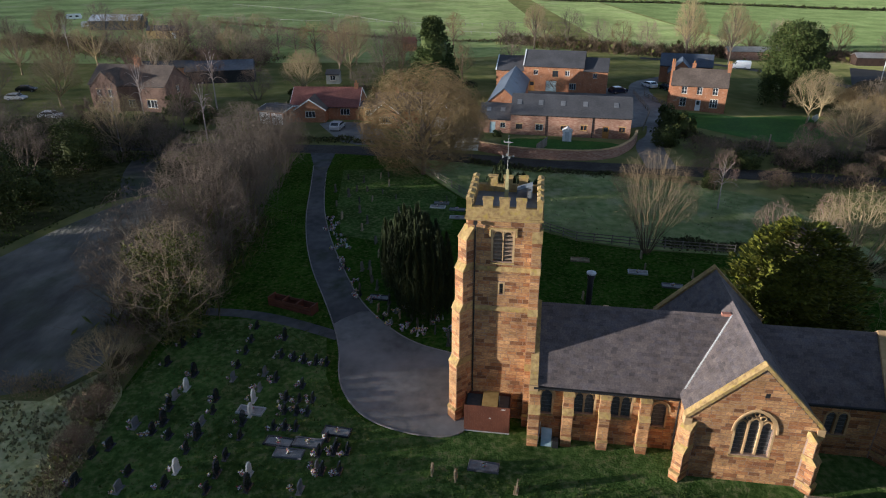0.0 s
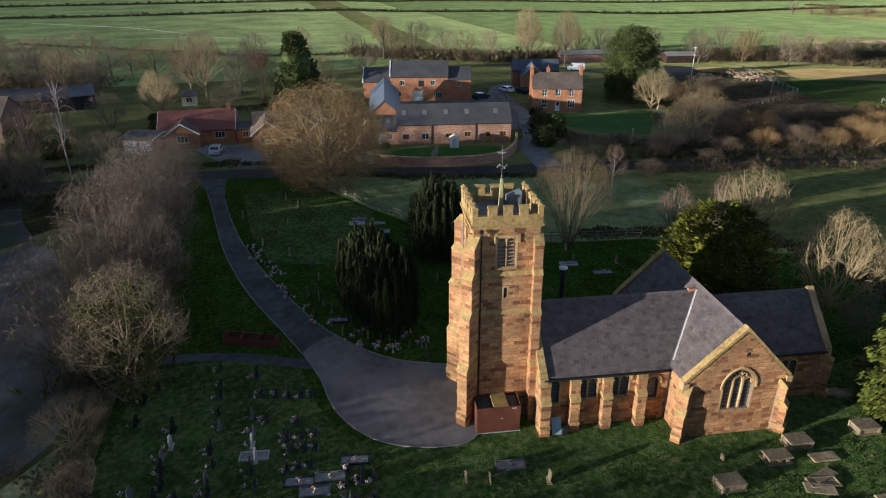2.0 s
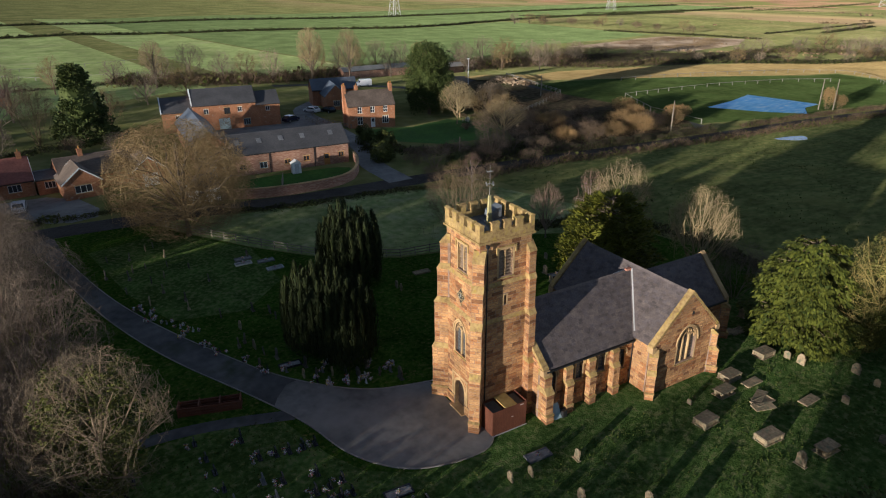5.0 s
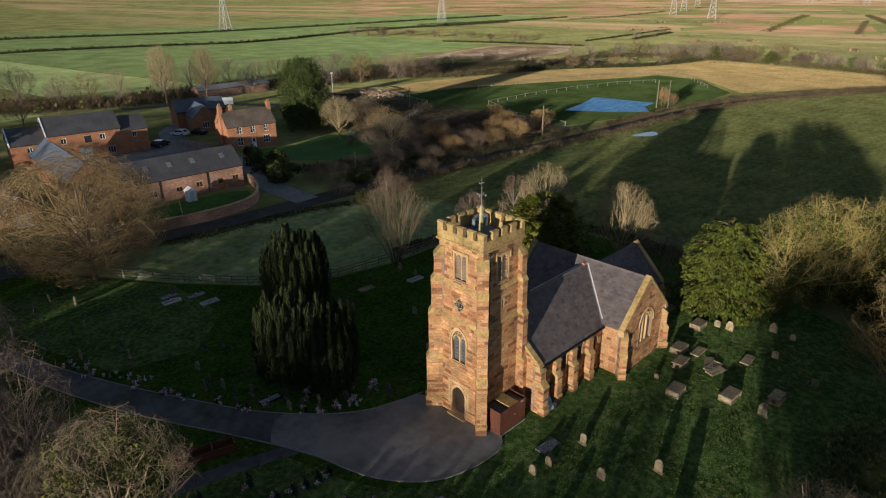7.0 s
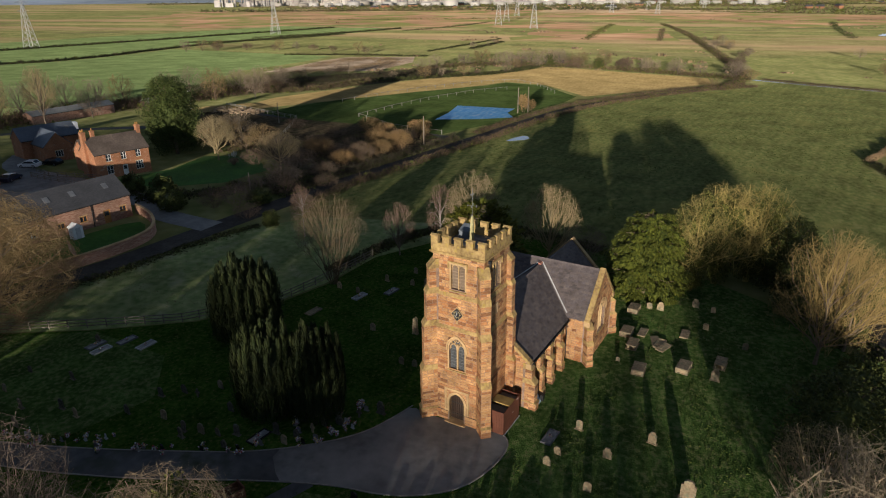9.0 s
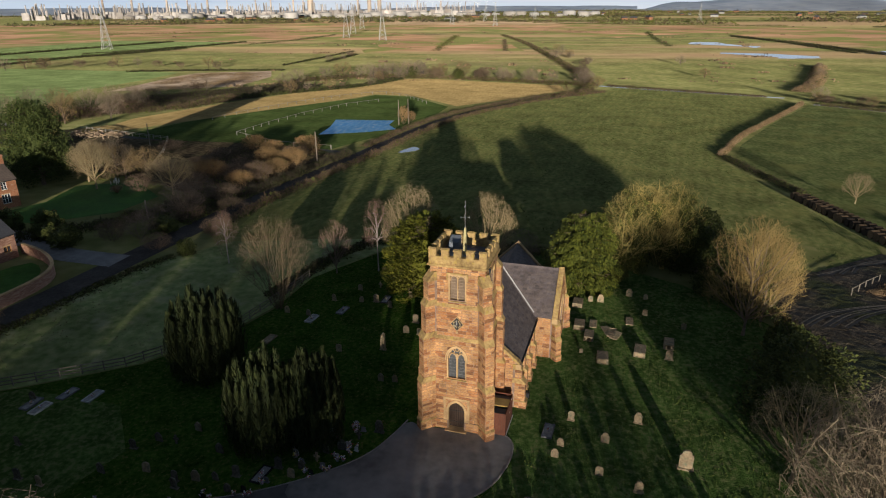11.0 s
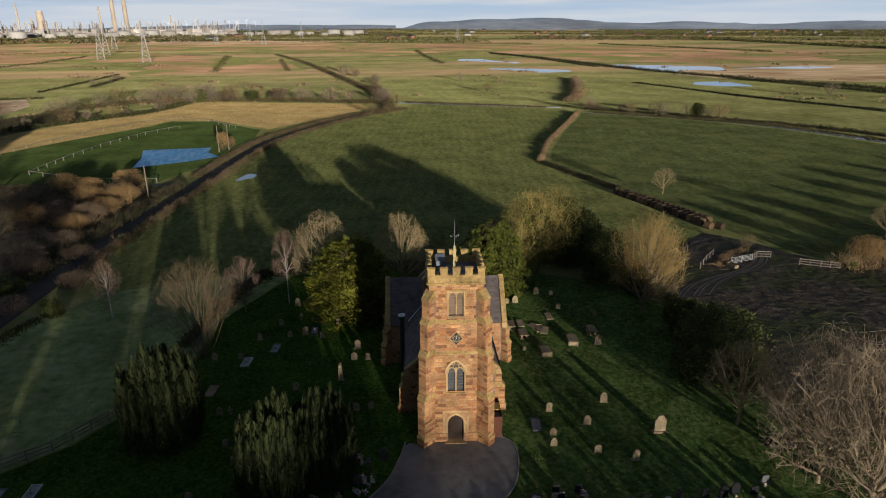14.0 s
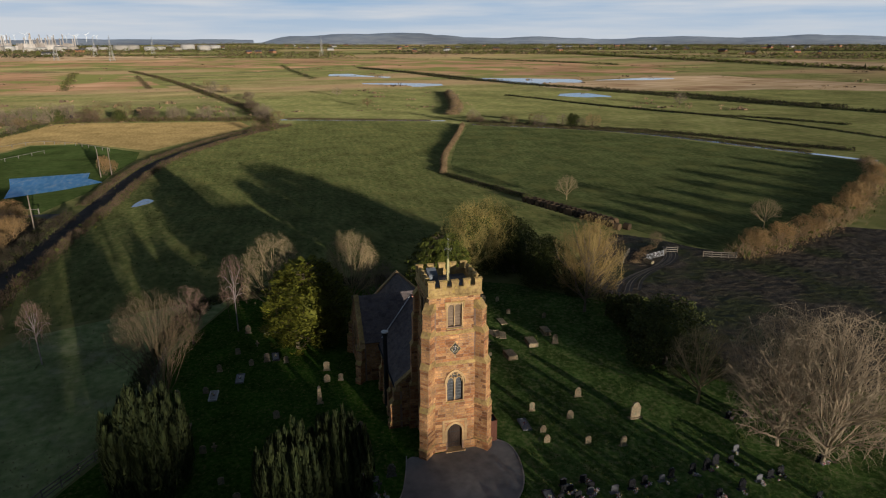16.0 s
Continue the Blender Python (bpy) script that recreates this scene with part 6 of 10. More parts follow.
tree_set([("poplar", 72.5, 197, 17.6, 9), ("poplar", 84.5, 194, 17.2, 8.5), ("poplar", 30, 216, 14, 8), ("far_rust", 78, 206, 12, 9), ("far_tree", 41, 217, 13, 10), ("far_tree", 50, 214, 10, 9), ("far_tree", 34, 222, 9, 9), ("far_rust", 57, 211, 10, 8), ("far_tree", 64, 208, 11, 9), ("far_tree", 91, 212, 12, 9), ("far_rust", 99, 214, 11, 9), ("far_tree", 107, 213, 12, 10), ("far_tree", 116, 210, 11, 10), ("far_rust", 123, 206, 11, 9), ("far_tree", 137, 201, 11, 10), ("far_tree", 147, 199, 12, 11), ("far_rust", 157, 197, 11, 10), ("far_tree", 166, 192, 10, 10), ("far_tree", 176, 190, 10, 10), ("far_tree", 186, 186, 9, 9), ("far_tree", 22, 232, 8, 9)], LABELS)
tree_set([("shrub_rust", 113, 107, 4.4, 7), ("shrub", 103, 112, 3, 7), ("shrub_rust", 108, 100, 4.2, 7), ("shrub", 88, 106, 3, 7), ("shrub", 95, 112, 2.6, 7), ("shrub_rust", 75, 93.5, 4, 6), ("shrub", 82, 92.5, 4.5, 7), ("shrub_rust", 88, 91, 4, 6), ("shrub_rust", 96, 90, 5, 7), ("shrub", 103, 92, 4.5, 7), ("shrub_rust", 110, 91, 4, 6), ("shrub_rust", 100, 98, 4, 7), ("shrub", 92, 101, 3, 7), ("shrub", 84, 99, 3.2, 7), ("shrub", 76, 104, 3, 7), ("shrub_rust", 117, 94, 4, 7), ("shrub", 66, 92, 3.5, 6),
          ("shrub", 52, 92, 3.5, 6), ("laurel", 39, 108.5, 2.6, 4.2), ("laurel", 37, 103.5, 3.2, 4.6), ("shrub", 40.5, 98, 3.4, 5.5), ("thicket", 42.2, 94.6, 4.2, 6), ("laurel", 45.5, 92.5, 2.6, 4.5), ("shrub", 38.5, 89.5, 2.6, 5), ("thicket", 48.5, 96, 4, 6), ("thicket", 55.5, 94, 4.5, 7), ("thicket", 62, 95.5, 5, 8), ("thicket", 73, 106, 5.5, 8), ("thicket", 79, 110, 5.5, 8), ("shrub_rust", 83, 104, 4.6, 8), ("shrub", 46, 84, 3, 5), ("laurel", 37, 84, 2.5, 3), ("shrub", 60, 88, 2.5, 5), ("laurel", 9.5, 109.3, 1.2, 2), ("laurel", 42, 110, 4, 4.5), ("laurel", 41, 116, 4, 4)], LABELS)
tree_set([("shrub_rust", 160.6, 77.2, 6, 4), ("shrub_rust", 163.5, 75.5, 4, 4), ("pale_round", 80.3, -25.2, 6, 5.4), ("pale_round", 43, -46.5, 6, 6), ("vase", 41.8, -18.6, 3, 3), ("far_tree", 300, 12, 9, 12), ("far_tree", 312, 28, 7, 8), ("far_rust", 292, 6, 6, 9), ("holly", 326, 80, 6, 7), ("holly", 331, 108, 7, 8), ("far_tree", 330, 92, 6, 8), ("far_tree", 320, 55, 7, 9), ("far_tree", 329, 130, 7, 9), ("far_tree", 318, 155, 8, 10), ("far_tree", 300, 165, 8, 11), ("far_tree", 285, 167, 7, 10), ("far_rust", 252, 22, 5, 7), ("far_rust", 345, -57, 6, 7), ("far_rust", 190, -112, 7, 8), ("holly", 202, -110, 6, 6), ("far_tree", 480, 24, 7, 10), ("far_tree", 430, -60, 7, 8), ("far_tree", 270, -235, 9, 9)], LABELS)

ge = random.Random(44)
for line, n, lo, hi in (([(230, 160), (282, 127), (324, 114)], 9, 4, 7), ([(332, 150), (333, 110), (328, 76), (310, 30)], 18, 6.5, 10.5), ([(300, 10), (365, 11), (430, 0), (500, 14), (585, 29)], 13, 5, 8.5), ([(284, -87), (352, -121), (416, -143)], 5, 3, 6), ([(245, -78), (232, -86), (214, -99), (190, -113)], 9, 4, 7), ([(352, 393), (375, 361), (389, 301), (377, 245)], 12, 6, 9), ([(173, 186), (200, 200), (226, 205), (260, 185)], 12, 5, 8), ([(-20, 190), (-60, 205), (-90, 225)], 6, 8, 12), ([(436, 192), (512, 192)], 4, 4, 6)):
    for k in range(n):
        t = (k + ge.random()) / n * (len(line) - 1)
        i = min(int(t), len(line) - 2)
        x = line[i][0] + (line[i + 1][0] - line[i][0]) * (t - i) + ge.uniform(-4, 4)
        y = line[i][1] + (line[i + 1][1] - line[i][1]) * (t - i) + ge.uniform(-4, 4)
        h = ge.uniform(lo, hi)
        kd = ge.choice(("far_tree", "far_tree", "far_rust", "shrub"))
        tree_set([(kd, x, y, h * (0.7 if kd == "shrub" else 1), h * ge.uniform(0.9, 1.3))], LABELS)

for x, y in ((33, -33), (34, -41), (36, -51), (40, -62), (44, -73), (50, -86), (57, -98), (66, -113)):
    tree_set([("shrub_rust", x + ge.uniform(-1, 1), y + ge.uniform(-2, 2), ge.uniform(3.6, 5), ge.uniform(5, 7.5))], LABELS)

# ---- village ----
M_brick = surface("red_brick", [(0.27, 0.115, 0.055), (0.37, 0.165, 0.082), (0.44, 0.225, 0.125)], 3.5, 0.92, 0.35, 14, 0.2, stretch=(1, 1, 3), blotch=(0.45, 0.32, 0.24), blotch_at=(0.6, 0.75), blotch_scale=1.8)
M_brick_old = surface("mottled_brick", [(0.24, 0.12, 0.08), (0.36, 0.2, 0.135), (0.46, 0.31, 0.22)], 2.8, 0.92, 0.4, 12, 0.2, stretch=(0.6, 0.6, 3), detail=10)
M_brick_brown = surface("brown_brick", [(0.12, 0.07, 0.05), (0.18, 0.11, 0.08), (0.22, 0.15, 0.115)], 3.5, 0.92, 0.35, 14, 0.2, stretch=(1, 1, 3))
M_tile_grey = surface("grey_tile_roof", [(0.06, 0.06, 0.065), (0.09, 0.088, 0.09)], 3.0, 0.75, 0.4, 10, 0.2, stretch=(1, 1, 4))
M_tile_blue = surface("blue_slate_roof", [(0.07, 0.085, 0.11), (0.11, 0.125, 0.15)], 3.0, 0.5, 0.3, 10, 0.2, spec=0.5)
M_tile_brown = surface("brown_tile_roof", [(0.11, 0.085, 0.065), (0.16, 0.12, 0.095)], 3.0, 0.85, 0.4, 10, 0.25)
M_tile_red = surface("red_tile_roof", [(0.17, 0.065, 0.05), (0.245, 0.1, 0.078)], 3.0, 0.85, 0.4, 10, 0.2)
M_white = surface("white_paint", [(0.7, 0.7, 0.68), (0.8, 0.8, 0.78)], 2.0, 0.6, 0.1)
M_pane = surface("window_glass", [(0.03, 0.035, 0.04), (0.05, 0.055, 0.06)], 2.0, 0.08, 0.05, 2, 0.1, spec=0.7)
M_orange_wood = surface("orange_oak", [(0.38, 0.17, 0.04), (0.48, 0.24, 0.07)], 4.0, 0.7, 0.2)
M_blue_paint = surface("duck_egg_paint", [(0.3, 0.42, 0.46), (0.4, 0.5, 0.53)], 4.0, 0.6, 0.1)
M_fence_wood = surface("weathered_fence_wood", [(0.16, 0.135, 0.105), (0.26, 0.225, 0.18)], 5.0, 0.9, 0.3, 14, 0.2, "object", [(0.85, 0.85, 0.85), (1.15, 1.15, 1.12)])
M_lawn = surface("garden_lawn", [(0.03, 0.1, 0.008), (0.055, 0.14, 0.016)], 1.5, 0.95, 0.6, 6, 0.2, bump_dist=0.05)


def house_shell(b, L, D, eave, ridge, wall_m, roof_m, x0=0.0, y0=0.0, front=(), over=0.25, gables=(), roof_lights=(), bargeboards=False):
    """One range of a building under a ridge along x, from x0 to x0 + L: walls, both slopes, and its openings.
    front: (s, z, w, h, what) on the front wall; gables: the same with the end, 0 or 1, in front."""
    sides = {"front": (face(x0, y0, 1, 0, 0, -1), L, [(s - w / 2, s + w / 2, z, z + h, 0) for s, z, w, h, k in front]),
             "back": (face(x0, y0 + D, 1, 0, 0, 1), L, []),
             "left": (face(x0, y0, 0, 1, -1, 0), D, [(s - w / 2, s + w / 2, z, z + h, 0) for e, s, z, w, h, k in gables if e == 0]),
             "right": (face(x0 + L, y0, 0, 1, 1, 0), D, [(s - w / 2, s + w / 2, z, z + h, 0) for e, s, z, w, h, k in gables if e == 1])}
    for key, (M, n, holes) in sides.items():
        mb = MB()
        t = 0.3
        a0, a1 = (0, n) if key in ("front", "back") else (t, n - t)
        wall(mb, M, a0, a1, -0.3, eave, t, holes)
        if key in ("left", "right"):
            mb.prism([(0, eave), (D, eave), (D / 2, ridge)], -t, 0, "y", 0, M)
        part("wall", mb, wall_m, b)
    rise = (ridge - eave) / (D / 2)
    for sg, y in ((-1, y0), (1, y0 + D)):
        mb = MB()
        ye, ze = y + sg * over, eave - over * rise
        mid = y0 + D / 2
        mb.prism([(ye, ze + 0.03), (mid, ridge + 0.03), (mid, ridge + 0.17), (ye, ze + 0.17)], x0 - 0.12, x0 + L + 0.12, "x")
        rf = part("roof", mb, roof_m, b)
        if sg < 0:
            for s in roof_lights:
                y1, y2 = mid - D * 0.28, mid - D * 0.16
                z1, z2 = eave + (y1 - y0) * rise, eave + (y2 - y0) * rise
                mb = MB()
                mb.prism([(y1, z1 + 0.16), (y2, z2 + 0.16), (y2, z2 + 0.23), (y1, z1 + 0.23)], x0 + s - 0.4, x0 + s + 0.4, "x")
                rl = part("roof_light", mb, M_lead, rf)
        mb = MB()
        mb.box(x0, x0 + L, ye - 0.06 if sg < 0 else ye - 0.05, ye + 0.05 if sg < 0 else ye + 0.06, ze - 0.06, ze + 0.06)
        part("gutter", mb, M_metal_dark, b)
    mb = MB()
    mb.prism([(y0 + D / 2 - 0.14, ridge + 0.08), (y0 + D / 2, ridge + 0.24), (y0 + D / 2 + 0.14, ridge + 0.08)], x0 - 0.12, x0 + L + 0.12, "x")
    part("ridge", mb, roof_m, b)
    if bargeboards:
        for xx in (x0 - 0.16, x0 + L + 0.1):
            for sg in (-1, 1):
                mb = MB()
                ye = y0 + D / 2 + sg * (D / 2 + over)
                mb.prism([(ye, eave - over * rise - 0.05), (y0 + D / 2, ridge - 0.05), (y0 + D / 2, ridge + 0.18), (ye, eave - over * rise + 0.18)], xx, xx + 0.06, "x")
                part("bargeboard", mb, M_white, b)
    jobs = [(sides["front"][0], q) for q in front] + [(sides["left" if e == 0 else "right"][0], tuple(q)) for e, *q in gables]
    for M, (s, z, w, h, what) in jobs:
        opening(b, M, s, z, w, h, what)


def opening(b, M, s, z, w, h, what):
    """A window or door with its frame and leaf."""
    a0, a1 = s - w / 2, s + w / 2
    fm = {"white": M_white, "sash": M_white, "wood": M_orange_wood, "door": M_white, "wood_door": M_orange_wood, "blue_door": M_blue_paint, "blue": M_blue_paint, "dark": M_wood_door, "garage": M_white}[what]
    mb = MB()
    f = 0.07
    for q in ((a0, a0 + f, z, z + h), (a1 - f, a1, z, z + h), (a0 + f, a1 - f, z, z + f), (a0 + f, a1 - f, z + h - f, z + h)):
        mb.box(q[0], q[1], -0.16, -0.06, q[2], q[3], 0, M)
    if what in ("door", "wood_door", "blue_door", "garage"):
        mb2 = MB()
        n = 6 if what == "garage" else 4
        mb2.box(a0 + f, a1 - f, -0.15, -0.13, z + 0.02, z + h - f, 0, M)
        d = part("door", mb2, fm, b)
        for k in range(n):
            c0 = a0 + f + k * (w - 2 * f) / n
            mb2 = MB()
            mb2.box(c0 + 0.005, c0 + (w - 2 * f) / n - 0.005, -0.13, -0.1, z + 0.02, z + h - f, 0, M)
            part("board", mb2, fm, d)
        part("door_frame", mb, fm, d)
        if what in ("door", "wood_door"):
            mb2 = MB()
            mb2.box(a0 + 0.2, a1 - 0.2, -0.1, -0.09, z + h * 0.55, z + h - 0.2, 0, M)
            part("door_light", mb2, M_pane, d)
        return
    n = 2 if w < 1.5 else 3
    win = part("window", mb, fm, b)
    for k in range(1, n):
        c = a0 + k * w / n
        mb = MB()
        mb.box(c - 0.035, c + 0.035, -0.15, -0.07, z + f, z + h - f, 0, M)
        part("glazing_bar", mb, fm, win)
    if what == "sash":
        mb = MB()
        mb.box(a0 + f, a1 - f, -0.152, -0.068, z + h / 2 - 0.03, z + h / 2 + 0.03, 0, M)
        part("meeting_rail", mb, fm, win)
    mb = MB()
    mb.box(a0 + f, a1 - f, -0.13, -0.11, z + f, z + h - f, 0, M)
    part("pane", mb, M_pane, win)
    mb = MB()
    mb.box(a0 - 0.08, a1 + 0.08, -0.16, 0.06, z - 0.09, z, 0, M)
    part("sill", mb, M_dressed, win)
    mb = MB()
    mb.box(a0 - 0.12, a1 + 0.12, -0.1, 0.012, z + h, z + h + 0.16, 0, M)
    part("lintel", mb, M_dressed, win)


def chimney(b, x, y, z0, z1, w=0.9, d=0.6, pots=2, mat=None):
    mb = MB()
    mb.box(x - w / 2, x + w / 2, y - d / 2, y + d / 2, z0, z1)
    mb.box(x - w / 2 - 0.06, x + w / 2 + 0.06, y - d / 2 - 0.06, y + d / 2 + 0.06, z1 - 0.25, z1 - 0.1)
    c = part("chimney", mb, mat or M_brick, b)
    for k in range(pots):
        mb = MB()
        mb.lathe(x - w / 2 + (k + 0.5) * w / pots, y, [(0.12, z1), (0.1, z1 + 0.4), (0.13, z1 + 0.42), (0.13, z1 + 0.48)], 8)
        part("chimney_pot", mb, M_orange_wood, c)


def house(name, x, y, turn, label, category):
    return thing(name, ground_pose(x, y, turn), label, category)


b = house("barn_conversion", 12.0, 111.0, -11, "long mottled-brick barn conversion with slate roof and roof lights", "barn")
house_shell(b, 20.4, 6.8, 3.7, 6.3, M_brick_old, M_tile_grey, front=[(1.5, 1.0, 1.1, 0.9, "dark"), (5.0, 0.9, 1.3, 1.1, "blue"), (9.2, 1.1, 1.1, 0.8, "wood"), (12.6, 1.2, 1.1, 0.9, "wood"), (16.3, 0, 1.1, 2.1, "wood_door"), (19.0, 1.2, 1.1, 0.85, "wood")], roof_lights=(1.3, 5.0, 8.8, 12.6, 17.8))
house_shell(b, 5.6, 6.0, 2.6, 4.5, M_brick_old, M_tile_grey, x0=-5.6, y0=0.4, front=[(2.4, 0, 1.0, 2.0, "blue_door"), (4.2, 1.0, 0.9, 0.9, "blue")], roof_lights=(1.5, 4.0))
for s in (6.1, 14.0):
    mb = MB()
    mb.tube((s, -0.08, 0), (s, -0.08, 3.5), 0.06, 0.06, 6)
    part("downpipe", mb, M_metal_dark, b)
b = house("barn_wing", 14.3, 119.0, 79, "narrow brick barn wing with blue slate roof", "barn")
house_shell(b, 25, 5.8, 3.7, 6.2, M_brick, M_tile_blue, gables=[(0, 2.9, 0.5, 1.0, 1.2, "dark")], roof_lights=(12, 20))
b = house("brick_barn", 12.6, 151.4, -15, "two-storey red brick barn with stepped grey roofs", "barn")
house_shell(b, 6.3, 7, 4.5, 7.0, M_brick, M_tile_grey, front=[(3.2, 2.8, 0.9, 1.0, "white")])
house_shell(b, 13.4, 7.2, 5.6, 8.4, M_brick, M_tile_grey, x0=6.3, y0=-0.1, front=[(2.0, 0, 1.3, 2.2, "wood_door"), (2.8, 3.6, 1.0, 1.1, "white"), (6.4, 0, 2.4, 2.4, "blue_door"), (7.2, 3.3, 1.3, 1.4, "dark"), (9.9, 3.6, 1.0, 1.1, "white"), (11.2, 0.6, 1.5, 1.4, "blue")])
house_shell(b, 5.3, 6.8, 4.9, 7.1, M_brick, M_tile_grey, x0=19.7, y0=0.1, front=[(2.6, 3.3, 0.9, 1.0, "white")])
mb = MB()
for xx, r in ((-0.05, 7.0), (6.25, 8.4)):
    for sg in (-1, 1):
        ye = 3.5 + sg * 3.8
        mb.prism([(ye, 4.3 if r < 8 else 5.4), (3.5, r + 0.1), (3.5, r + 0.35), (ye, 4.6 if r < 8 else 5.7)], xx - 0.12, xx + 0.12, "x")
part("verge_coping", mb, M_white, b)
b = house("brick_house", 46.2, 130.7, -19.5, "two-storey red brick house with end chimneys and white sash windows", "house")
house_shell(b, 10.6, 6.8, 4.9, 7.5, M_brick, M_tile_brown, front=[(2.6, 0.7, 1.2, 1.7, "sash"), (5.5, 0, 1.0, 2.1, "door"), (8.4, 0.7, 1.5, 1.7, "sash"), (2.6, 3.2, 1.0, 1.4, "sash"), (5.5, 3.2, 1.0, 1.4, "sash"), (8.4, 3.2, 1.0, 1.4, "sash")], gables=[(0, 3.4, 3.2, 0.9, 1.2, "sash")])
house_shell(b, 5.0, 6.0, 3.9, 6.2, M_brick, M_tile_brown, x0=1.0, y0=6.8)
chimney(b, -0.1, 3.4, 0, 8.9, 0.7, 1.3)
chimney(b, 10.5, 3.4, 4.8, 8.9, 0.7, 1.1)
chimney(b, 4.0, 9.8, 5.5, 7.8, 0.7, 0.7, 1)
b = house("blue_roofed_barn", 52.5, 158, -18, "brick outbuilding with blue slate roofs", "barn")
house_shell(b, 12, 6, 4.0, 6.3, M_brick, M_tile_blue, front=[(8, 1.0, 1.2, 1.2, "white")], roof_lights=(8, 10.5), y0=3)
b = house("blue_roofed_wing", 58.5, 152, 72, "gabled brick wing with blue slate roof", "barn")
house_shell(b, 8, 5.5, 3.6, 6.2, M_brick, M_tile_blue, gables=[(0, 2.7, 1.0, 1.6, 1.4, "white")], roof_lights=(4,))
b = house("bungalow", -29.0, 122.5, -3, "brick bungalow with red tiled roof", "bungalow")
house_shell(b, 13.2, 8.5, 2.5, 5.2, M_brick, M_tile_red, front=[(10.5, 0.9, 1.8, 1.2, "white")], bargeboards=True)
chimney(b, 12.2, 4.2, 4.5, 6.2, 0.7, 0.6, 1)
bw = house("bungalow_wing", -22.3, 123.2, 87, "front gable wing of a brick bungalow", "bungalow")
bw.matrix_world = ground_pose(-22.0, 119.8, 87)
house_shell(bw, 5, 5.6, 2.4, 4.2, M_brick, M_tile_brown, gables=[(0, 2.8, 0.9, 1.9, 1.2, "white")], bargeboards=True)
bx = house("flat_roofed_extension", -15.6, 121.2, -3, "low brick extension with dark roof and white fascia", "extension")
house_shell(bx, 3.6, 6, 2.4, 2.9, M_brick, M_tile_grey, front=[(1.8, 0.9, 1.5, 1.1, "white")], bargeboards=True)
b = house("gabled_bungalow", -12.5, 119, 0, "brown brick bungalow with dark tiled roof", "bungalow")
house_shell(b, 14, 8, 2.5, 4.8, M_brick, M_tile_brown)
chimney(b, 4, 4, 4.4, 6.0, 0.7, 0.6, 1)
for x in (-7.6, 2.3):
    bw = house("bungalow_gable", x, 115.2, 90, "brick bungalow gable with white bargeboards", "bungalow")
    house_shell(bw, 6, 5.3, 2.6, 4.7, M_brick, M_tile_brown, gables=[(0, 2.6, 0.9 if x < 0 else 0.0, 2.4, 1.2 if x < 0 else 2.1, "white" if x < 0 else "garage")], bargeboards=True)
b = house("white_outbuilding", 1.6, 101.6, -6, "small white-rendered outbuilding with grey roof", "outbuilding")
house_shell(b, 4.2, 4.5, 2.4, 3.7, M_white, M_tile_grey)
b = house("garage", -34.5, 119.6, -24, "double garage with white doors and grey roof", "garage")
house_shell(b, 5.8, 6, 2.5, 3.0, M_brick, M_tile_grey, front=[(1.5, 0, 2.5, 2.2, "garage"), (4.3, 0, 2.5, 2.2, "garage")], bargeboards=True)
b = house("large_brick_house", -71.4, 131.6, -11, "large brick house with gabled dormers and dark roof", "house")
house_shell(b, 17, 8.5, 5.2, 8.3, M_brick_brown, M_tile_brown, front=[(9, 0.8, 1.4, 1.5, "white"), (13.5, 0.8, 2.2, 1.6, "white"), (3, 0.8, 1.4, 1.5, "white")], gables=[(1, 4.2, 3.2, 1.0, 1.4, "white"), (1, 4.2, 0.8, 1.2, 1.4, "white")], bargeboards=False)
chimney(b, 9, 4.2, 7.5, 9.9, 1.3, 0.7)
bw = house("gabled_bay", -64.6, 128.8, 79, "front gable of a large brick house", "house")
house_shell(bw, 5, 5.5, 5.2, 7.8, M_brick_brown, M_tile_brown, gables=[(0, 1.5, 3.0, 1.1, 1.5, "white"), (0, 4.0, 3.0, 1.1, 1.5, "white"), (0, 2.7, 0.7, 1.8, 1.5, "white")])
b = house("black_barn", -62, 158, 12, "low dark sheeted farm shed", "shed")
house_shell(b, 16, 9, 3.0, 4.6, surface("black_boards", [(0.02, 0.02, 0.022), (0.035, 0.035, 0.038)], 3, 0.8, 0.2), surface("grey_sheet", [(0.06, 0.07, 0.085), (0.1, 0.11, 0.13)], 2, 0.6, 0.2))
b = house("open_shed", -78, 166, 5, "low grey sheeted farm shed", "shed")
house_shell(b, 14, 7, 2.6, 3.6, M_brick, M_tile_grey)
b = house("pale_stable", -28, 158, 0, "small pale boarded garden shed", "shed")
house_shell(b, 3.2, 3, 2.3, 3.0, surface("pale_boards", [(0.3, 0.3, 0.27), (0.4, 0.39, 0.35)], 3), M_tile_grey, front=[(1.6, 0.8, 1.3, 1.2, "white")])
b = house("brick_hut", -12.5, 213, -10, "small red brick field hut", "hut")
house_shell(b, 4, 3, 2.6, 4.0, M_brick, M_tile_red)
b = house("long_stable", 88, 204, -8, "long low stable block with grey roof", "stable")
house_shell(b, 26, 5, 2.4, 3.4, M_brick_old, surface("pale_sheet_roof", [(0.2, 0.2, 0.19), (0.28, 0.27, 0.25)], 2, 0.7, 0.2))
b = house("field_shelter", 122, 194, -10, "low field shelter with pale roof", "shelter")
house_shell(b, 10, 5, 2.3, 3.2, M_wood_door, surface("pale_sheet", [(0.25, 0.24, 0.22), (0.33, 0.31, 0.28)], 2, 0.7, 0.2))
b = house("long_shed", -143, 274, 4, "long pale-roofed farm shed", "shed")
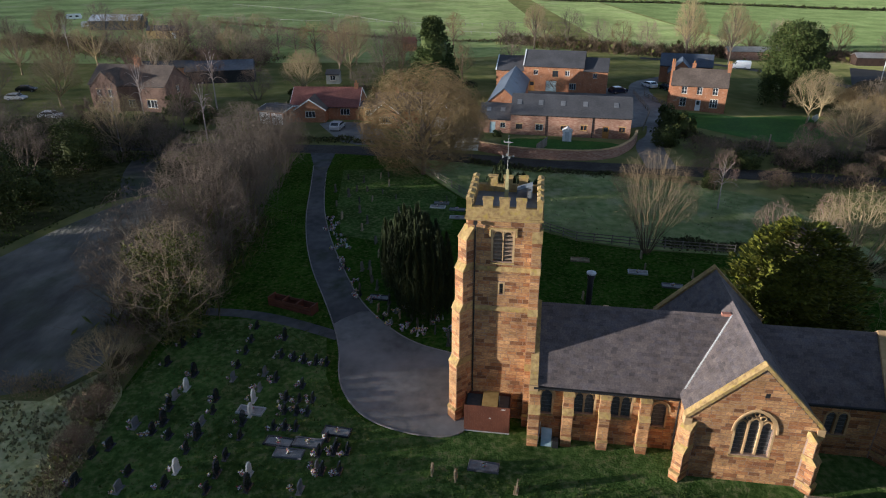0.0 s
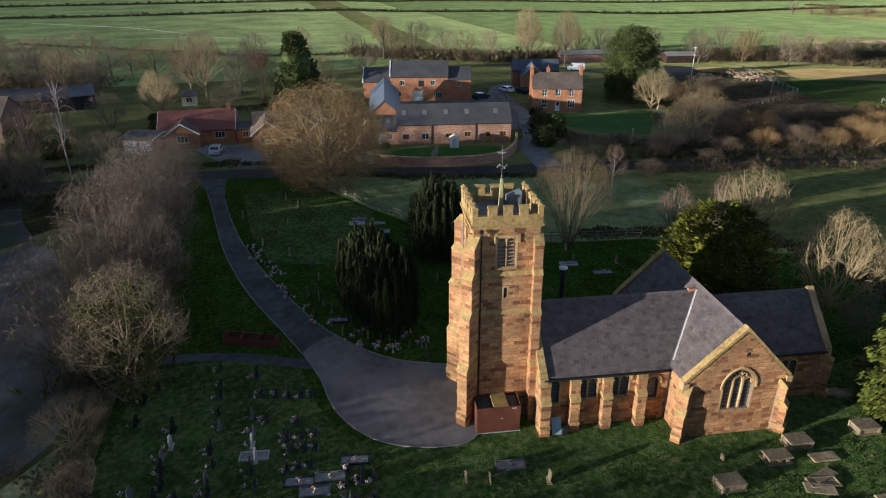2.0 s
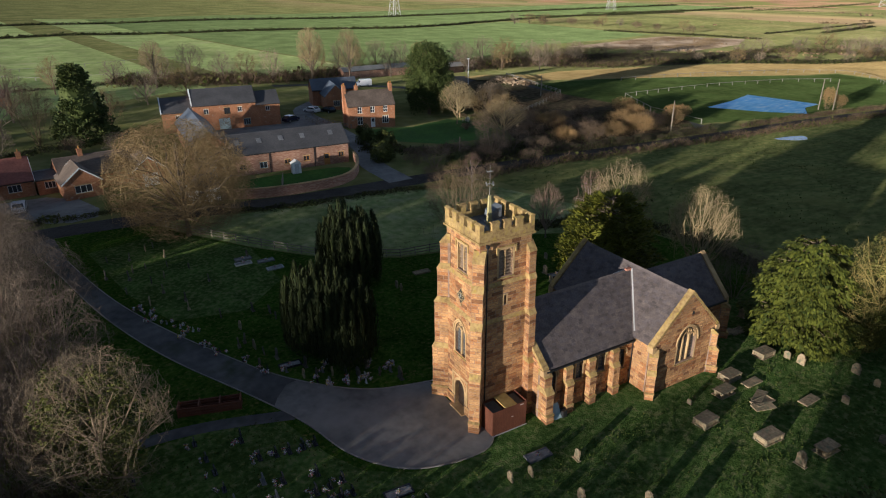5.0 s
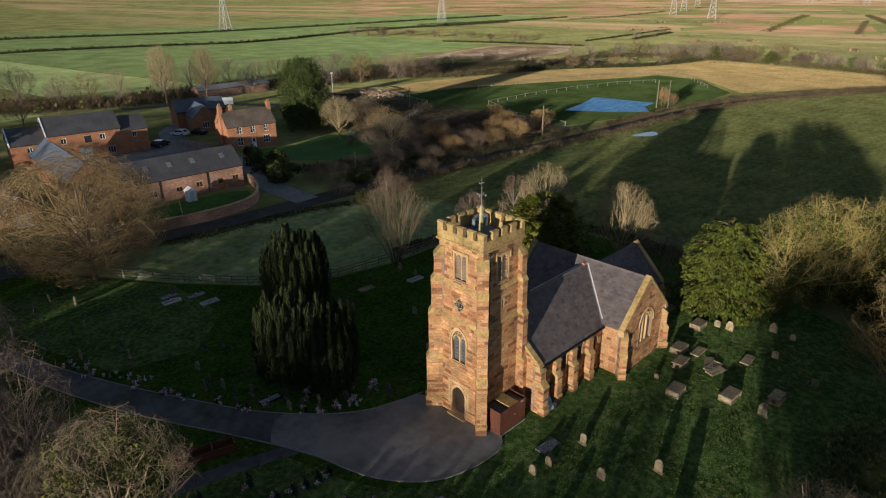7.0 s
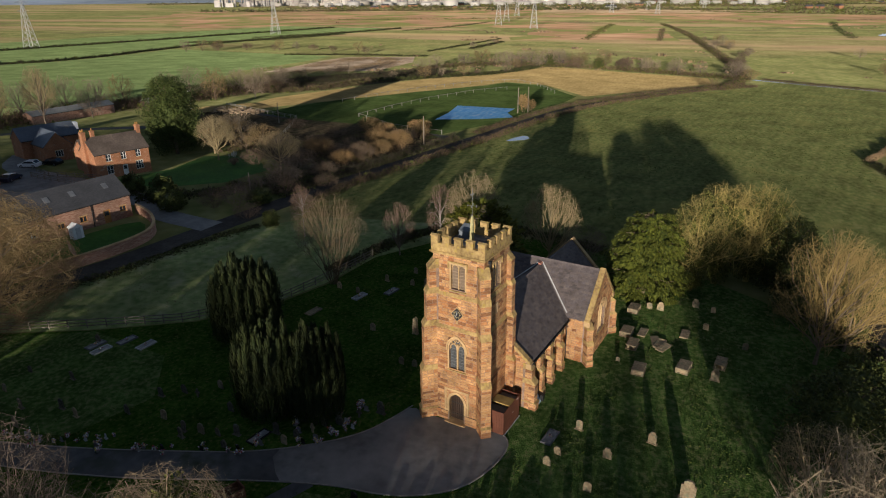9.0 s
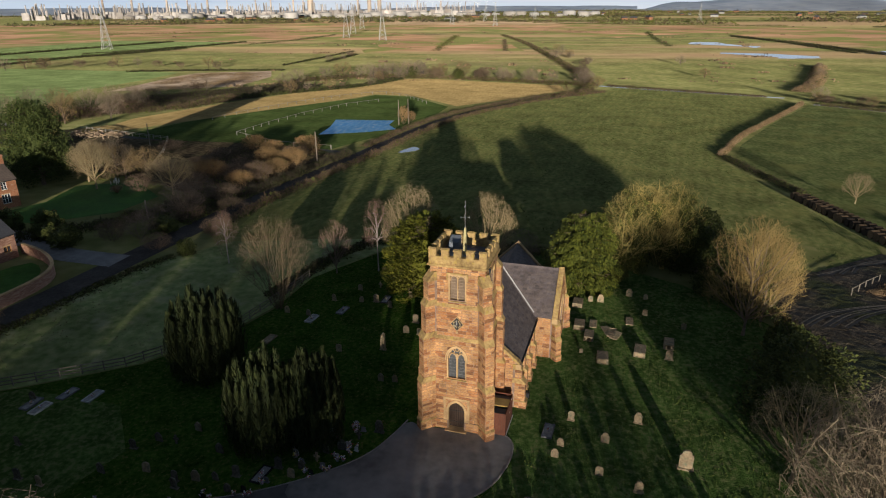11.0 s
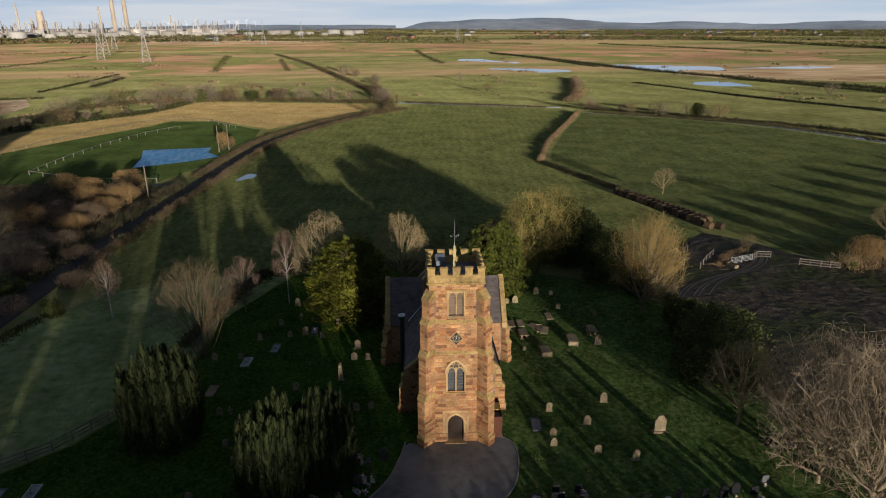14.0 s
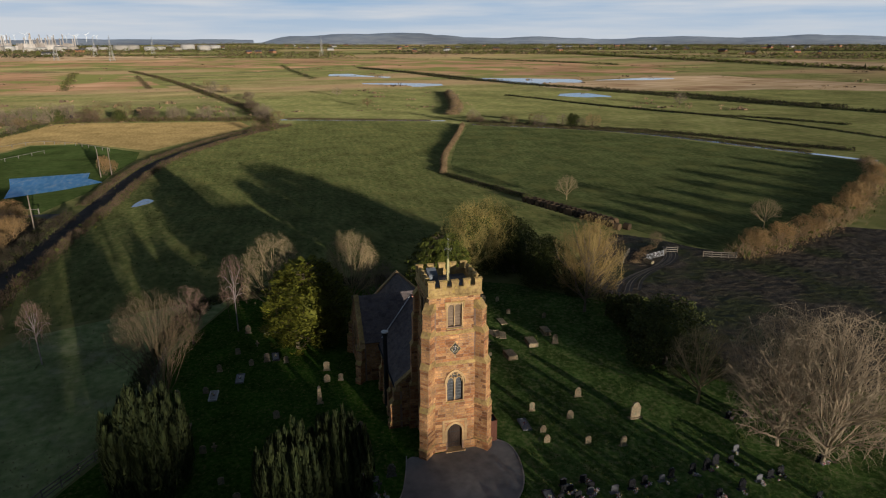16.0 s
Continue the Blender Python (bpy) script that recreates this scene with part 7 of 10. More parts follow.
house_shell(b, 20, 10, 3.6, 5.4, M_tile_grey, surface("pale_grey_sheet", [(0.5, 0.53, 0.56), (0.6, 0.62, 0.65)], 2, 0.6, 0.2))
b = house("tan_shed", -108, 246, 0, "tan boarded shed with dark roof", "shed")
house_shell(b, 12, 6, 3.0, 4.2, surface("tan_boards", [(0.42, 0.29, 0.12), (0.5, 0.36, 0.17)], 3), M_tile_grey, front=[(10, 0, 1.6, 2.2, "garage")])

# garden of the barn: curved brick wall, lawns, shed
gw = [(6, 101.2), (11, 98), (17, 96.6), (23, 96), (27, 97.3), (30.3, 101), (32.2, 104.5), (33.3, 107.6)]
pts = smooth_line(gw, 2)
mb, cp = MB(), MB()
for (x, y), (u, v) in zip(pts, pts[1:]):
    a, n = math.atan2(v - y, u - x), math.hypot(u - x, v - y)
    M = Matrix.Translation((x, y, ground_z(x, y))) @ Matrix.Rotation(a, 4, "Z")
    mb.box(-0.02, n + 0.02, -0.17, 0.17, -0.5, 1.5, 0, M)
    cp.box(-0.02, n + 0.02, -0.22, 0.22, 1.5, 1.62, 0, M)
w_ob = tagged(part("garden_wall", mb, M_brick_old), "curved mottled-brick garden wall with stone coping", "wall", "", "structure")
part("coping", cp, M_dressed, w_ob)
draped("garden_lawn", rounded([(10, 108.5), (10, 102), (17, 99), (24, 98), (29, 101), (30.5, 104.5), (22, 107)], 1), M_lawn, 0.05, "small walled garden lawn", "lawn")
draped("house_lawn", [(47, 128), (59, 124.5), (72, 128), (78, 118), (66, 106), (54, 107), (46, 116)], M_lawn, 0.05, "smooth house lawn", "lawn")
draped("barn_yard", [(13, 119), (33, 114), (41, 118), (45, 150), (37, 152), (36.5, 145), (14, 150)], M_tarmac, 0.045, "tarmac yard between the barns", "yard")
draped("riding_arena", [(93, 124), (124, 139), (136, 175), (118, 190), (103, 163)], surface("dark_arena_sand", [(0.035, 0.033, 0.03), (0.055, 0.05, 0.045)], 1.0, 0.95, 0.4), 0.06, "dark surfaced riding arena", "arena")
draped("spoil_heap", [(120, 172), (128, 168), (140, 163), (143, 170), (130, 180), (122, 180)], M_stubble, 0.5, "heap of orange straw and spoil", "heap")
draped("driveway", rounded([(-24, 121), (-12, 119), (-9, 105), (-16, 104.5), (-20, 112)], 1), M_tarmac, 0.03, "bungalow driveway", "drive")
shed = thing("garden_shed", ground_pose(21.2, 106.6, -11), "small white garden shed with pitched roof", "shed")
mb = MB()
mb.prism([(-0.75, 0), (0.75, 0), (0.75, 1.8), (0, 2.3), (-0.75, 1.8)], -0.6, 0.6, "y")
part("body", mb, M_white, shed)
for sg in (-1, 1):
    mb = MB()
    mb.prism([(sg * 0.85, 1.72), (0, 2.32), (0, 2.4), (sg * 0.85, 1.8)], -0.7, 0.7, "y")
    part("roof", mb, M_white_metal, shed)
mb = MB()
mb.box(-0.35, 0.35, -0.63, -0.6, 0.05, 1.7)
part("door", mb, M_white_metal, shed)
gf = thing("garden_screen", ground_pose(16.2, 101.5, 62), "boarded timber garden screen between two lawns", "fence")
for k in range(30):
    mb = MB()
    mb.box(-2.5 + k * 0.17, -2.35 + k * 0.17, -0.02, 0.02, 0, 1.6)
    part("board", mb, M_fence_wood, gf)

# vehicles
M_tyre = surface("tyre_rubber", [(0.012, 0.012, 0.012), (0.02, 0.02, 0.02)], 5, 0.9, 0.1)
M_chrome = surface("wheel_alloy", [(0.4, 0.4, 0.42), (0.5, 0.5, 0.52)], 5, 0.35, 0.0, metal=0.8)


def paint(name, c):
    return surface(name, [c, tuple(min(1, v * 1.1) for v in c)], 1.0, 0.25, 0.0, big=0.05, spec=0.6)


P_white, P_black, P_blue, P_silver = paint("white_car_paint", (0.75, 0.75, 0.76)), paint("black_car_paint", (0.012, 0.013, 0.016)), paint("dark_blue_car_paint", (0.02, 0.025, 0.05)), paint("silver_car_paint", (0.42, 0.43, 0.45))


def vehicle(x, y, turn, paint_m, label, van=False):
    v = thing("van" if van else "car", ground_pose(x, y, turn), label, "van" if van else "car")
    h, L = (2.3, 5.2) if van else (1.45, 4.2)
    if van:
        prof = [(-2.6, 0.35), (2.5, 0.35), (2.6, 0.7), (2.5, 1.1), (1.9, 1.35), (1.3, 2.1), (1.0, 2.3), (-2.5, 2.3), (-2.6, 2.1)]
        glass = [(1.32, 1.4), (1.82, 1.4), (1.3, 2.02), (1.05, 2.02)]
    else:
        prof = [(-2.1, 0.3), (2.0, 0.3), (2.1, 0.55), (2.0, 0.8), (1.15, 0.95), (0.5, 1.42), (-1.2, 1.45), (-1.9, 1.0), (-2.1, 0.9)]
        glass = [(1.0, 0.98), (0.48, 1.36), (-1.15, 1.38), (-1.7, 1.0)]
    mb = MB()
    mb.prism(prof, -0.88, 0.88, "y")
    body = part("body", mb, paint_m, v)
    mb = MB()
    mb.prism(glass, -0.9, 0.9, "y")
    part("side_window", mb, M_pane, body)
    mb = MB()
    if van:
        mb.add([(1.93, -0.75, 1.36), (1.93, 0.75, 1.36), (1.33, 0.7, 2.08), (1.33, -0.7, 2.08)], [(0, 1, 2, 3)])
    else:
        mb.add([(1.13, -0.75, 0.98), (1.13, 0.75, 0.98), (0.55, 0.68, 1.4), (0.55, -0.68, 1.4)], [(0, 1, 2, 3)])
        mb.add([(-1.86, -0.72, 1.05), (-1.86, 0.72, 1.05), (-1.26, 0.66, 1.44), (-1.26, -0.66, 1.44)], [(0, 1, 2, 3)])
    part("windscreen", mb, M_pane, body)
    for sx in (-1.25, 1.35):
        for sy in (-0.8, 0.8):
            mb = MB()
            mb.tube((sx, sy - 0.11, 0.32), (sx, sy + 0.11, 0.32), 0.32, 0.32, 14, 0, True)
            w = part("wheel", mb, M_tyre, v)
            mb = MB()
            mb.tube((sx, sy - 0.13, 0.32), (sx, sy + 0.13, 0.32), 0.19, 0.19, 10, 0, True)
            part("rim", mb, M_chrome, w)
    for sy in (-0.62, 0.62):
        mb = MB()
        mb.box(L / 2 - 0.12 if not van else 2.5, L / 2 - 0.03 if not van else 2.59, sy - 0.18, sy + 0.18, 0.62, 0.78)
        part("headlight", mb, M_white_metal, body)
    return v


vehicle(48.9, 153.2, 110, P_white, "white hatchback parked on the drive")
vehicle(52.2, 150.8, 100, P_black, "black car parked beside the house")
vehicle(39.8, 146.2, 20, P_blue, "dark blue car parked by the barn end")
vehicle(84.5, 186, 160, P_white, "white panel van parked behind the house", True)
vehicle(-96, 150, 10, P_black, "black car parked on a gravel drive")
vehicle(-93, 141, 0, P_silver, "silver car parked on a gravel drive")
vehicle(-76, 124, 5, P_white, "white car parked beside the hedge")
vehicle(-19, 115, 80, P_silver, "silver car parked on the bungalow drive")
for x, y, tn in ((-147, 283, 10), (-136, 286, 0), (-172, 318, 20)):
    c = thing("caravan", ground_pose(x, y, tn), "white touring caravan parked in a field yard", "caravan")
    mb = MB()
    mb.prism([(-3.2, 0.5), (3.0, 0.5), (3.4, 1.2), (2.8, 2.6), (-2.9, 2.6), (-3.3, 1.6)], -1.1, 1.1, "y")
    body = part("body", mb, P_white, c)
    mb = MB()
    mb.box(-1.8, -0.6, -1.12, -1.1, 1.3, 2.0)
    mb.box(0.8, 2.2, -1.12, -1.1, 1.3, 2.0)
    part("side_window", mb, M_pane, body)
    for sy in (-0.95, 0.95):
        mb = MB()
        mb.tube((0, sy - 0.1, 0.32), (0, sy + 0.1, 0.32), 0.32, 0.32, 12, 0, True)
        part("wheel", mb, M_tyre, c)

# ---- churchyard furniture ----
M_granite = surface("black_granite", [(0.014, 0.014, 0.016), (0.03, 0.03, 0.032)], 12.0, 0.22, 0.05, spec=0.5)
M_granite_grey = surface("grey_granite", [(0.11, 0.11, 0.115), (0.17, 0.17, 0.175)], 14.0, 0.4, 0.1)
M_marble = surface("white_marble", [(0.36, 0.36, 0.35), (0.5, 0.5, 0.48)], 4.0, 0.5, 0.1, blotch=(0.4, 0.4, 0.34), blotch_at=(0.55, 0.75), blotch_scale=3)
M_oldstone = surface("weathered_headstone", [(0.2, 0.155, 0.1), (0.3, 0.235, 0.15), (0.37, 0.29, 0.19)], 5.0, 0.95, 0.4, 14, 0.3, "object", [(0.75, 0.75, 0.75), (1.2, 1.15, 1.05)], blotch=(0.15, 0.16, 0.1), blotch_at=(0.52, 0.68), blotch_scale=3)
# darker copy of the weathered headstone; shade is put into its colour
M_oldstone_shaded = surface("shaded_weathered_headstone", [(0.06, 0.055, 0.045), (0.1, 0.09, 0.07), (0.14, 0.125, 0.1)], 5.0, 0.95, 0.4, 14, 0.3, "object", [(0.75, 0.75, 0.75), (1.2, 1.15, 1.05)], blotch=(0.16, 0.17, 0.12), blotch_at=(0.56, 0.7), blotch_scale=3)
M_gravel = surface("grave_chippings", [(0.2, 0.2, 0.19), (0.36, 0.35, 0.33)], 20.0, 0.9, 0.4, 40)
M_bloom = surface("cut_flowers", [(0.7, 0.7, 0.7), (1.0, 1.0, 1.0)], 9.0, 0.8, 0.0, None, 0.1, "island", [(0.78, 0.78, 0.8), (0.45, 0.05, 0.06), (0.74, 0.6, 0.1), (0.74, 0.74, 0.78), (0.24, 0.14, 0.46), (0.78, 0.77, 0.76), (0.05, 0.1, 0.03), (0.06, 0.14, 0.03), (0.04, 0.1, 0.02), (0.5, 0.3, 0.36)])
M_vase = surface("flower_vase", [(0.12, 0.12, 0.12), (0.3, 0.3, 0.3)], 6, 0.5, 0.1, None, 0.2, "object", [(0.3, 0.3, 0.32), (1.6, 1.6, 1.5)])
gg = random.Random(77)


def headstone_mesh(kind_, w, h, t):
    """The outline of a stone across y, drawn out along x."""
    a = w / 2
    if kind_ == "round":
        prof = [(-a, 0), (a, 0), (a, h - a * 0.7)] + [(a * math.cos(k * math.pi / 8), h - a * 0.7 + a * 0.7 * math.sin(k * math.pi / 8)) for k in range(1, 8)] + [(-a, h - a * 0.7)]
    elif kind_ == "point":
        prof = [(-a, 0), (a, 0), (a, h - a * 0.9), (a * 0.55, h - a * 0.35), (0, h), (-a * 0.55, h - a * 0.35), (-a, h - a * 0.9)]
    elif kind_ == "shoulder":
        prof = [(-a, 0), (a, 0), (a, h * 0.72), (a * 0.7, h * 0.76), (a * 0.66, h * 0.9), (a * 0.3, h * 0.98), (-a * 0.3, h * 0.98), (-a * 0.66, h * 0.9), (-a * 0.7, h * 0.76), (-a, h * 0.72)]
    elif kind_ == "cross":
        c = w * 0.17
        prof = [(-c, 0), (c, 0), (c, h * 0.55), (a, h * 0.55), (a, h * 0.55 + 2 * c), (c, h * 0.55 + 2 * c), (c, h), (-c, h), (-c, h * 0.55 + 2 * c), (-a, h * 0.55 + 2 * c), (-a, h * 0.55), (-c, h * 0.55)]
    elif kind_ == "obelisk":
        prof = [(-a, 0), (a, 0), (a * 0.6, h * 0.92), (0, h), (-a * 0.6, h * 0.92)]
    else:
        prof = [(-a, 0), (a, 0), (a, h - 0.1)] + [(a * (1 - k / 3.0), h - 0.1 + 0.1 * math.sin(k * math.pi / 6)) for k in (1, 2)] + [(0, h)] + [(-a * (1 - k / 3.0), h - 0.1 + 0.1 * math.sin(k * math.pi / 6)) for k in (2, 1)] + [(-a, h - 0.1)]
    mb = MB()
    mb.prism(prof, -t / 2, t / 2, "x")
    return mb


STONES = {}


def gravestone(kind_, mat, size=1.0, base=True, label="", turn=0.0, x=0.0, y=0.0, lean=0.0):
    key = (kind_, mat.name)
    if key not in STONES:
        w, h, t = {"round": (0.72, 1.15, 0.13), "point": (0.75, 1.25, 0.14), "shoulder": (0.8, 1.3, 0.14), "cross": (0.62, 1.25, 0.16), "obelisk": (0.5, 1.9, 0.45), "modern": (0.72, 0.8, 0.1)}[kind_]
        st = headstone_mesh(kind_, w, h, t).mesh("stone", mat)
        bb = MB()
        bb.slab(-0.2, 0.2, -w / 2 - 0.1, w / 2 + 0.1, -0.1, 0.12, 0.03)
        STONES[key] = (st, bb.mesh("plinth", mat))
    g = thing("gravestone", ground_pose(x, y, turn, size) @ pose(0, 0, 0, 0, lean, 0), label, "gravestone", "gravestones")
    s = new("stone", STONES[key][0])
    s.parent = g
    if base:
        s.location = (0, 0, 0.1)
        p = new("plinth", STONES[key][1])
        p.parent = g
    else:
        s.location = (0, 0, -0.15)
    return g


bunch_meshes = []
for k in range(5):
    mb = MB()
    for _ in range(24):
        a, r, z = gg.uniform(0, 6.28), gg.uniform(0, 0.2), gg.uniform(0.16, 0.4)
        c = Vector((r * math.cos(a), r * math.sin(a), z))
        s = gg.uniform(0.035, 0.075)
        mb.add([tuple(c + Vector(p) * s) for p in ((1, 0, 0), (-1, 0, 0), (0, 1, 0), (0, -1, 0), (0, 0, 1), (0, 0, -1))], [(0, 2, 4), (2, 1, 4), (1, 3, 4), (3, 0, 4), (2, 0, 5), (1, 2, 5), (3, 1, 5), (0, 3, 5)])
    pot = MB()
    pot.lathe(0, 0, [(0.09, -0.03), (0.12, 0.18), (0.1, 0.19)], 8)
    bunch_meshes.append((mb.mesh("bouquet", M_bloom), pot.mesh("vase", M_vase)))


def flowers(x, y, size=1.0):
    f = thing("flower_bunch", ground_pose(x, y, gg.uniform(0, 360), size), "bunch of mixed flowers in a grave vase", "flowers", "grave flowers")
    bl, po = gg.choice(bunch_meshes)
    for n, me in (("bouquet", bl), ("vase", po)):
        o = new(n, me)
        o.parent = f


def kerb_grave(x, y, turn, mat, filled=M_gravel, label="kerbed grave plot filled with pale chippings"):
    g = thing("kerbed_grave", ground_pose(x, y, turn), label, "grave", "kerbed graves")
    for q in ((-1.0, 1.0, -0.45, -0.35), (-1.0, 1.0, 0.35, 0.45), (-1.0, -0.9, -0.35, 0.35), (0.9, 1.0, -0.35, 0.35)):
        mb = MB()
        mb.slab(*q, -0.05, 0.18, 0.02)
        part("kerb", mb, mat, g)
    mb = MB()
    mb.box(-0.9, 0.9, -0.35, 0.35, -0.05, 0.1)
    part("infill", mb, filled, g)


def chest_tomb(x, y, turn, L=1.95, W=1.0, H=0.62, legs=False):
    g = thing("chest_tomb", ground_pose(x, y, turn), "weathered sandstone table tomb on open legs" if legs else "weathered sandstone chest tomb with overhanging slab", "chest tomb", "chest tombs")
    mb = MB()
    mb.slab(-L / 2 - 0.1, L / 2 + 0.1, -W / 2 - 0.1, W / 2 + 0.1, H - 0.12, H, 0.03)
    part("top_slab", mb, M_oldstone, g)
    if legs:
        for sx in (-0.62, 0, 0.62):
            for sy in (-0.28, 0.28):
                mb = MB()
                mb.slab(sx - 0.12, sx + 0.12, sy - 0.1, sy + 0.1, 0, H - 0.12, 0.01)
                part("leg", mb, M_oldstone, g)
    else:
        for sy in (-1, 1):
            mb = MB()
            mb.box(-L / 2 + 0.08, L / 2 - 0.08, min(sy * W / 2, sy * (W / 2 - 0.09)), max(sy * W / 2, sy * (W / 2 - 0.09)), 0, H - 0.12)
            part("side_panel", mb, M_oldstone, g)
        for sx in (-1, 1):
            mb = MB()
            mb.box(min(sx * L / 2, sx * (L / 2 - 0.08)), max(sx * L / 2, sx * (L / 2 - 0.08)), -W / 2 + 0.1, W / 2 - 0.1, 0, H - 0.12)
            part("end_panel", mb, M_oldstone, g)
        for sx in (-1, 1):
            for sy in (-1, 1):
                mb = MB()
                mb.box(sx * L / 2 - 0.09, sx * L / 2 + 0.09, sy * W / 2 - 0.09, sy * W / 2 + 0.09, 0, H - 0.12)
                part("corner_pier", mb, M_oldstone, g)
    mb = MB()
    mb.box(-L / 2 - 0.14, L / 2 + 0.14, -W / 2 - 0.14, W / 2 + 0.14, -0.1, 0.08)
    part("base", mb, M_oldstone, g)


for x, y, legs in ((22.6, 28.0, 0), (20.1, 27.1, 1), (15.5, 26.0, 0), (17.4, 22.0, 0), (19.4, 18.7, 1), (28.4, 27.9, 0)):
    chest_tomb(x, y, -8.5 + gg.uniform(-4, 4), legs=bool(legs), W=0.95 if not legs else 0.8, L=1.55 if (x, y) != (17.4, 22.0) else 1.75, H=0.58)

old_south = [(16.6, 28.1), (0.8, 30.6), (-0.7, 31.1), (4.5, 29.6), (29.5, 26.3), (29.5, 25.1), (16.4, 19.2), (33.5, 32.8), (31.7, 21.4), (31.0, 19.5), (4.9, 23.8), (1.75, 26.9), (-2.4, 27.7), (-3.9, 24.9), (34.5, 29.5), (26.5, 20.2), (23.5, 16.4)]
old_north = [(-14.7, 83.4), (-13.8, 78.2), (-12.6, 81.6), (-11.8, 83.4), (-10.9, 79.0), (-10.3, 83.4), (-9.3, 79.8), (-8.1, 82.4), (-7.8, 89.1), (-8.9, 88.6), (-9.6, 70.4), (-9.2, 72.6), (-7.6, 66.6), (-8.4, 59.9), (-7.1, 57.2), (-8.2, 55.7), (-6.0, 51.5), (-5.0, 51.0), (-2.8, 49.7), (-2.2, 48.5), (-1.1, 49.1), (-0.7, 47.5), (0.5, 46.0), (0.6, 79.3), (-3.9, 50.1)]
old_west = [(-1.5, 61.6), (-3.3, 64.2), (-3.4, 62.6), (-4.5, 65.8), (-4.0, 58.4), (-5.1, 52.9), (-6.5, 55.8), (-7.4, 58.7), (-7.7, 60.3), (-7.0, 63.1), (-5.5, 75.7), (-10.5, 76), (-12.5, 74), (-7.5, 85.5), (-13.5, 88), (-11.2, 87), (-6.2, 80.5)]
old_east = [(21.5, 62.5), (21.1, 59.7), (25.5, 57.9), (25.5, 54.4), (29.0, 55.5), (34.5, 53.6), (30.1, 53.1), (33.1, 51.5), (25.8, 52.6), (21.0, 46.7), (18.4, 47.3), (18.2, 45.8), (13.4, 53.6), (10.3, 60.7), (10.2, 59.7), (5.2, 59.6), (8.4, 47.8), (8.4, 46.4), (2.5, 58.6), (24.6, 50.6), (27.7, 48.6)]
for plot in (old_south, old_north, old_west, old_east):
    for x, y in plot:
        kd = gg.choice(["round", "round", "point", "shoulder", "round", "cross"])
        if kd == "cross" and plot is old_south:
            kd = "round"
        # most north and west stones take the copy with shade in its colour
        dark = plot in (old_north, old_west) and gg.random() < 0.65
        gravestone(kd, M_oldstone_shaded if dark else M_oldstone, 0.55 if (x, y) == (16.6, 28.1) else gg.uniform(0.68, 0.95), gg.random() < 0.3, {"round": "weathered round-topped sandstone headstone", "point": "weathered pointed sandstone headstone", "shoulder": "weathered shouldered sandstone headstone", "cross": "weathered stone cross on the grass"}[kd], -8.5 + gg.uniform(-7, 7), x, y, gg.uniform(-5, 5))
gravestone("shoulder", M_oldstone, 1.3, True, "tall pale shouldered headstone catching the sun", -8.5, -0.7, 20.9)
gravestone("obelisk", M_oldstone, 1.0, True, "slim weathered stone obelisk", -8.5, 14.4, 49.0)

new_west = [(-16.5, 48.7), (-16.4, 46.5), (-16.4, 44.8), (-16.5, 42.8), (-16.4, 41.1), (-16.9, 38.6), (-16.7, 37.2), (-17.1, 36.0), (-17.2, 33.2), (-20.1, 38.9), (-20.0, 37.6), (-19.8, 36.0), (-20.2, 35.0), (-18.9, 34.6), (-20.2, 31.2), (-20.2, 29.8), (-23.2, 30.4), (-23.3, 32.8), (-22.5, 33.6), (-22.3, 43.2), (-22.0, 45.9), (-19.6, 41.7), (-13.6, 46.9), (-14.0, 34.5), (-14.4, 32.6), (-12.2, 29.9), (-14.5, 31.1), (-14.7, 29.7), (-17.5, 30.2), (-14.1, 41.8), (-14.0, 39.8), (-21.2, 47.4), (-21.7, 35.7), (-16.9, 34.6), (-14.2, 36)]
new_south = [(-7.2, 33.5), (-8.2, 31.6), (-8.9, 29.7), (-9.1, 28.1), (-9.0, 26.7), (-9.3, 25.1), (-9.2, 24.0), (-9.5, 21.9), (-9.6, 20.4), (-9.4, 19.2), (-9.7, 17.7), (-8.7, 16.0), (-12.6, 22.0), (-12.8, 19.7), (-12.6, 17.5), (-12.6, 16.2), (-12.6, 15.0), (-16.1, 14.7), (-12.8, 10.3), (-4.9, 10.6), (-4.4, 12.4), (-12.4, 26), (-12.5, 28), (-12.5, 24), (-15, 26.5), (-15, 24), (-15.2, 21), (-17.5, 27), (-17.6, 24)]
new_rows = [(-13.3, 44.2), (-12.2, 43.8), (-11.3, 43.5), (-10.3, 43.3), (-9.4, 43.1), (-11.7, 38.6), (-10.7, 38.5), (-9.7, 38.5), (-11.5, 37.2), (-10.6, 37.1), (-9.8, 37.0), (-11.9, 35.5), (-11.1, 35.5), (-10.3, 35.4), (-7.9, 34.3), (-8.3, 32.9), (-7.3, 33.0), (-6.4, 33.1), (-7.8, 31.3), (-6.7, 31.3), (-10.8, 40.2), (-13.0, 41.0)]
for plot in (new_west, new_south):
    for x, y in plot:
        kd, mt = gg.choice([("modern", M_granite), ("modern", M_granite), ("round", M_granite), ("modern", M_granite_grey), ("shoulder", M_granite)])
        gravestone(kd, mt, gg.uniform(0.72, 0.92), True, "polished dark granite headstone on a plinth" if mt is M_granite else "grey granite headstone on a plinth", -8.5 + gg.uniform(-3, 3), x, y)
        for _ in range(gg.choice([1, 1, 2, 3])):
            flowers(x - gg.uniform(0.3, 0.7), y + gg.uniform(-0.35, 0.35), gg.uniform(0.6, 0.95))
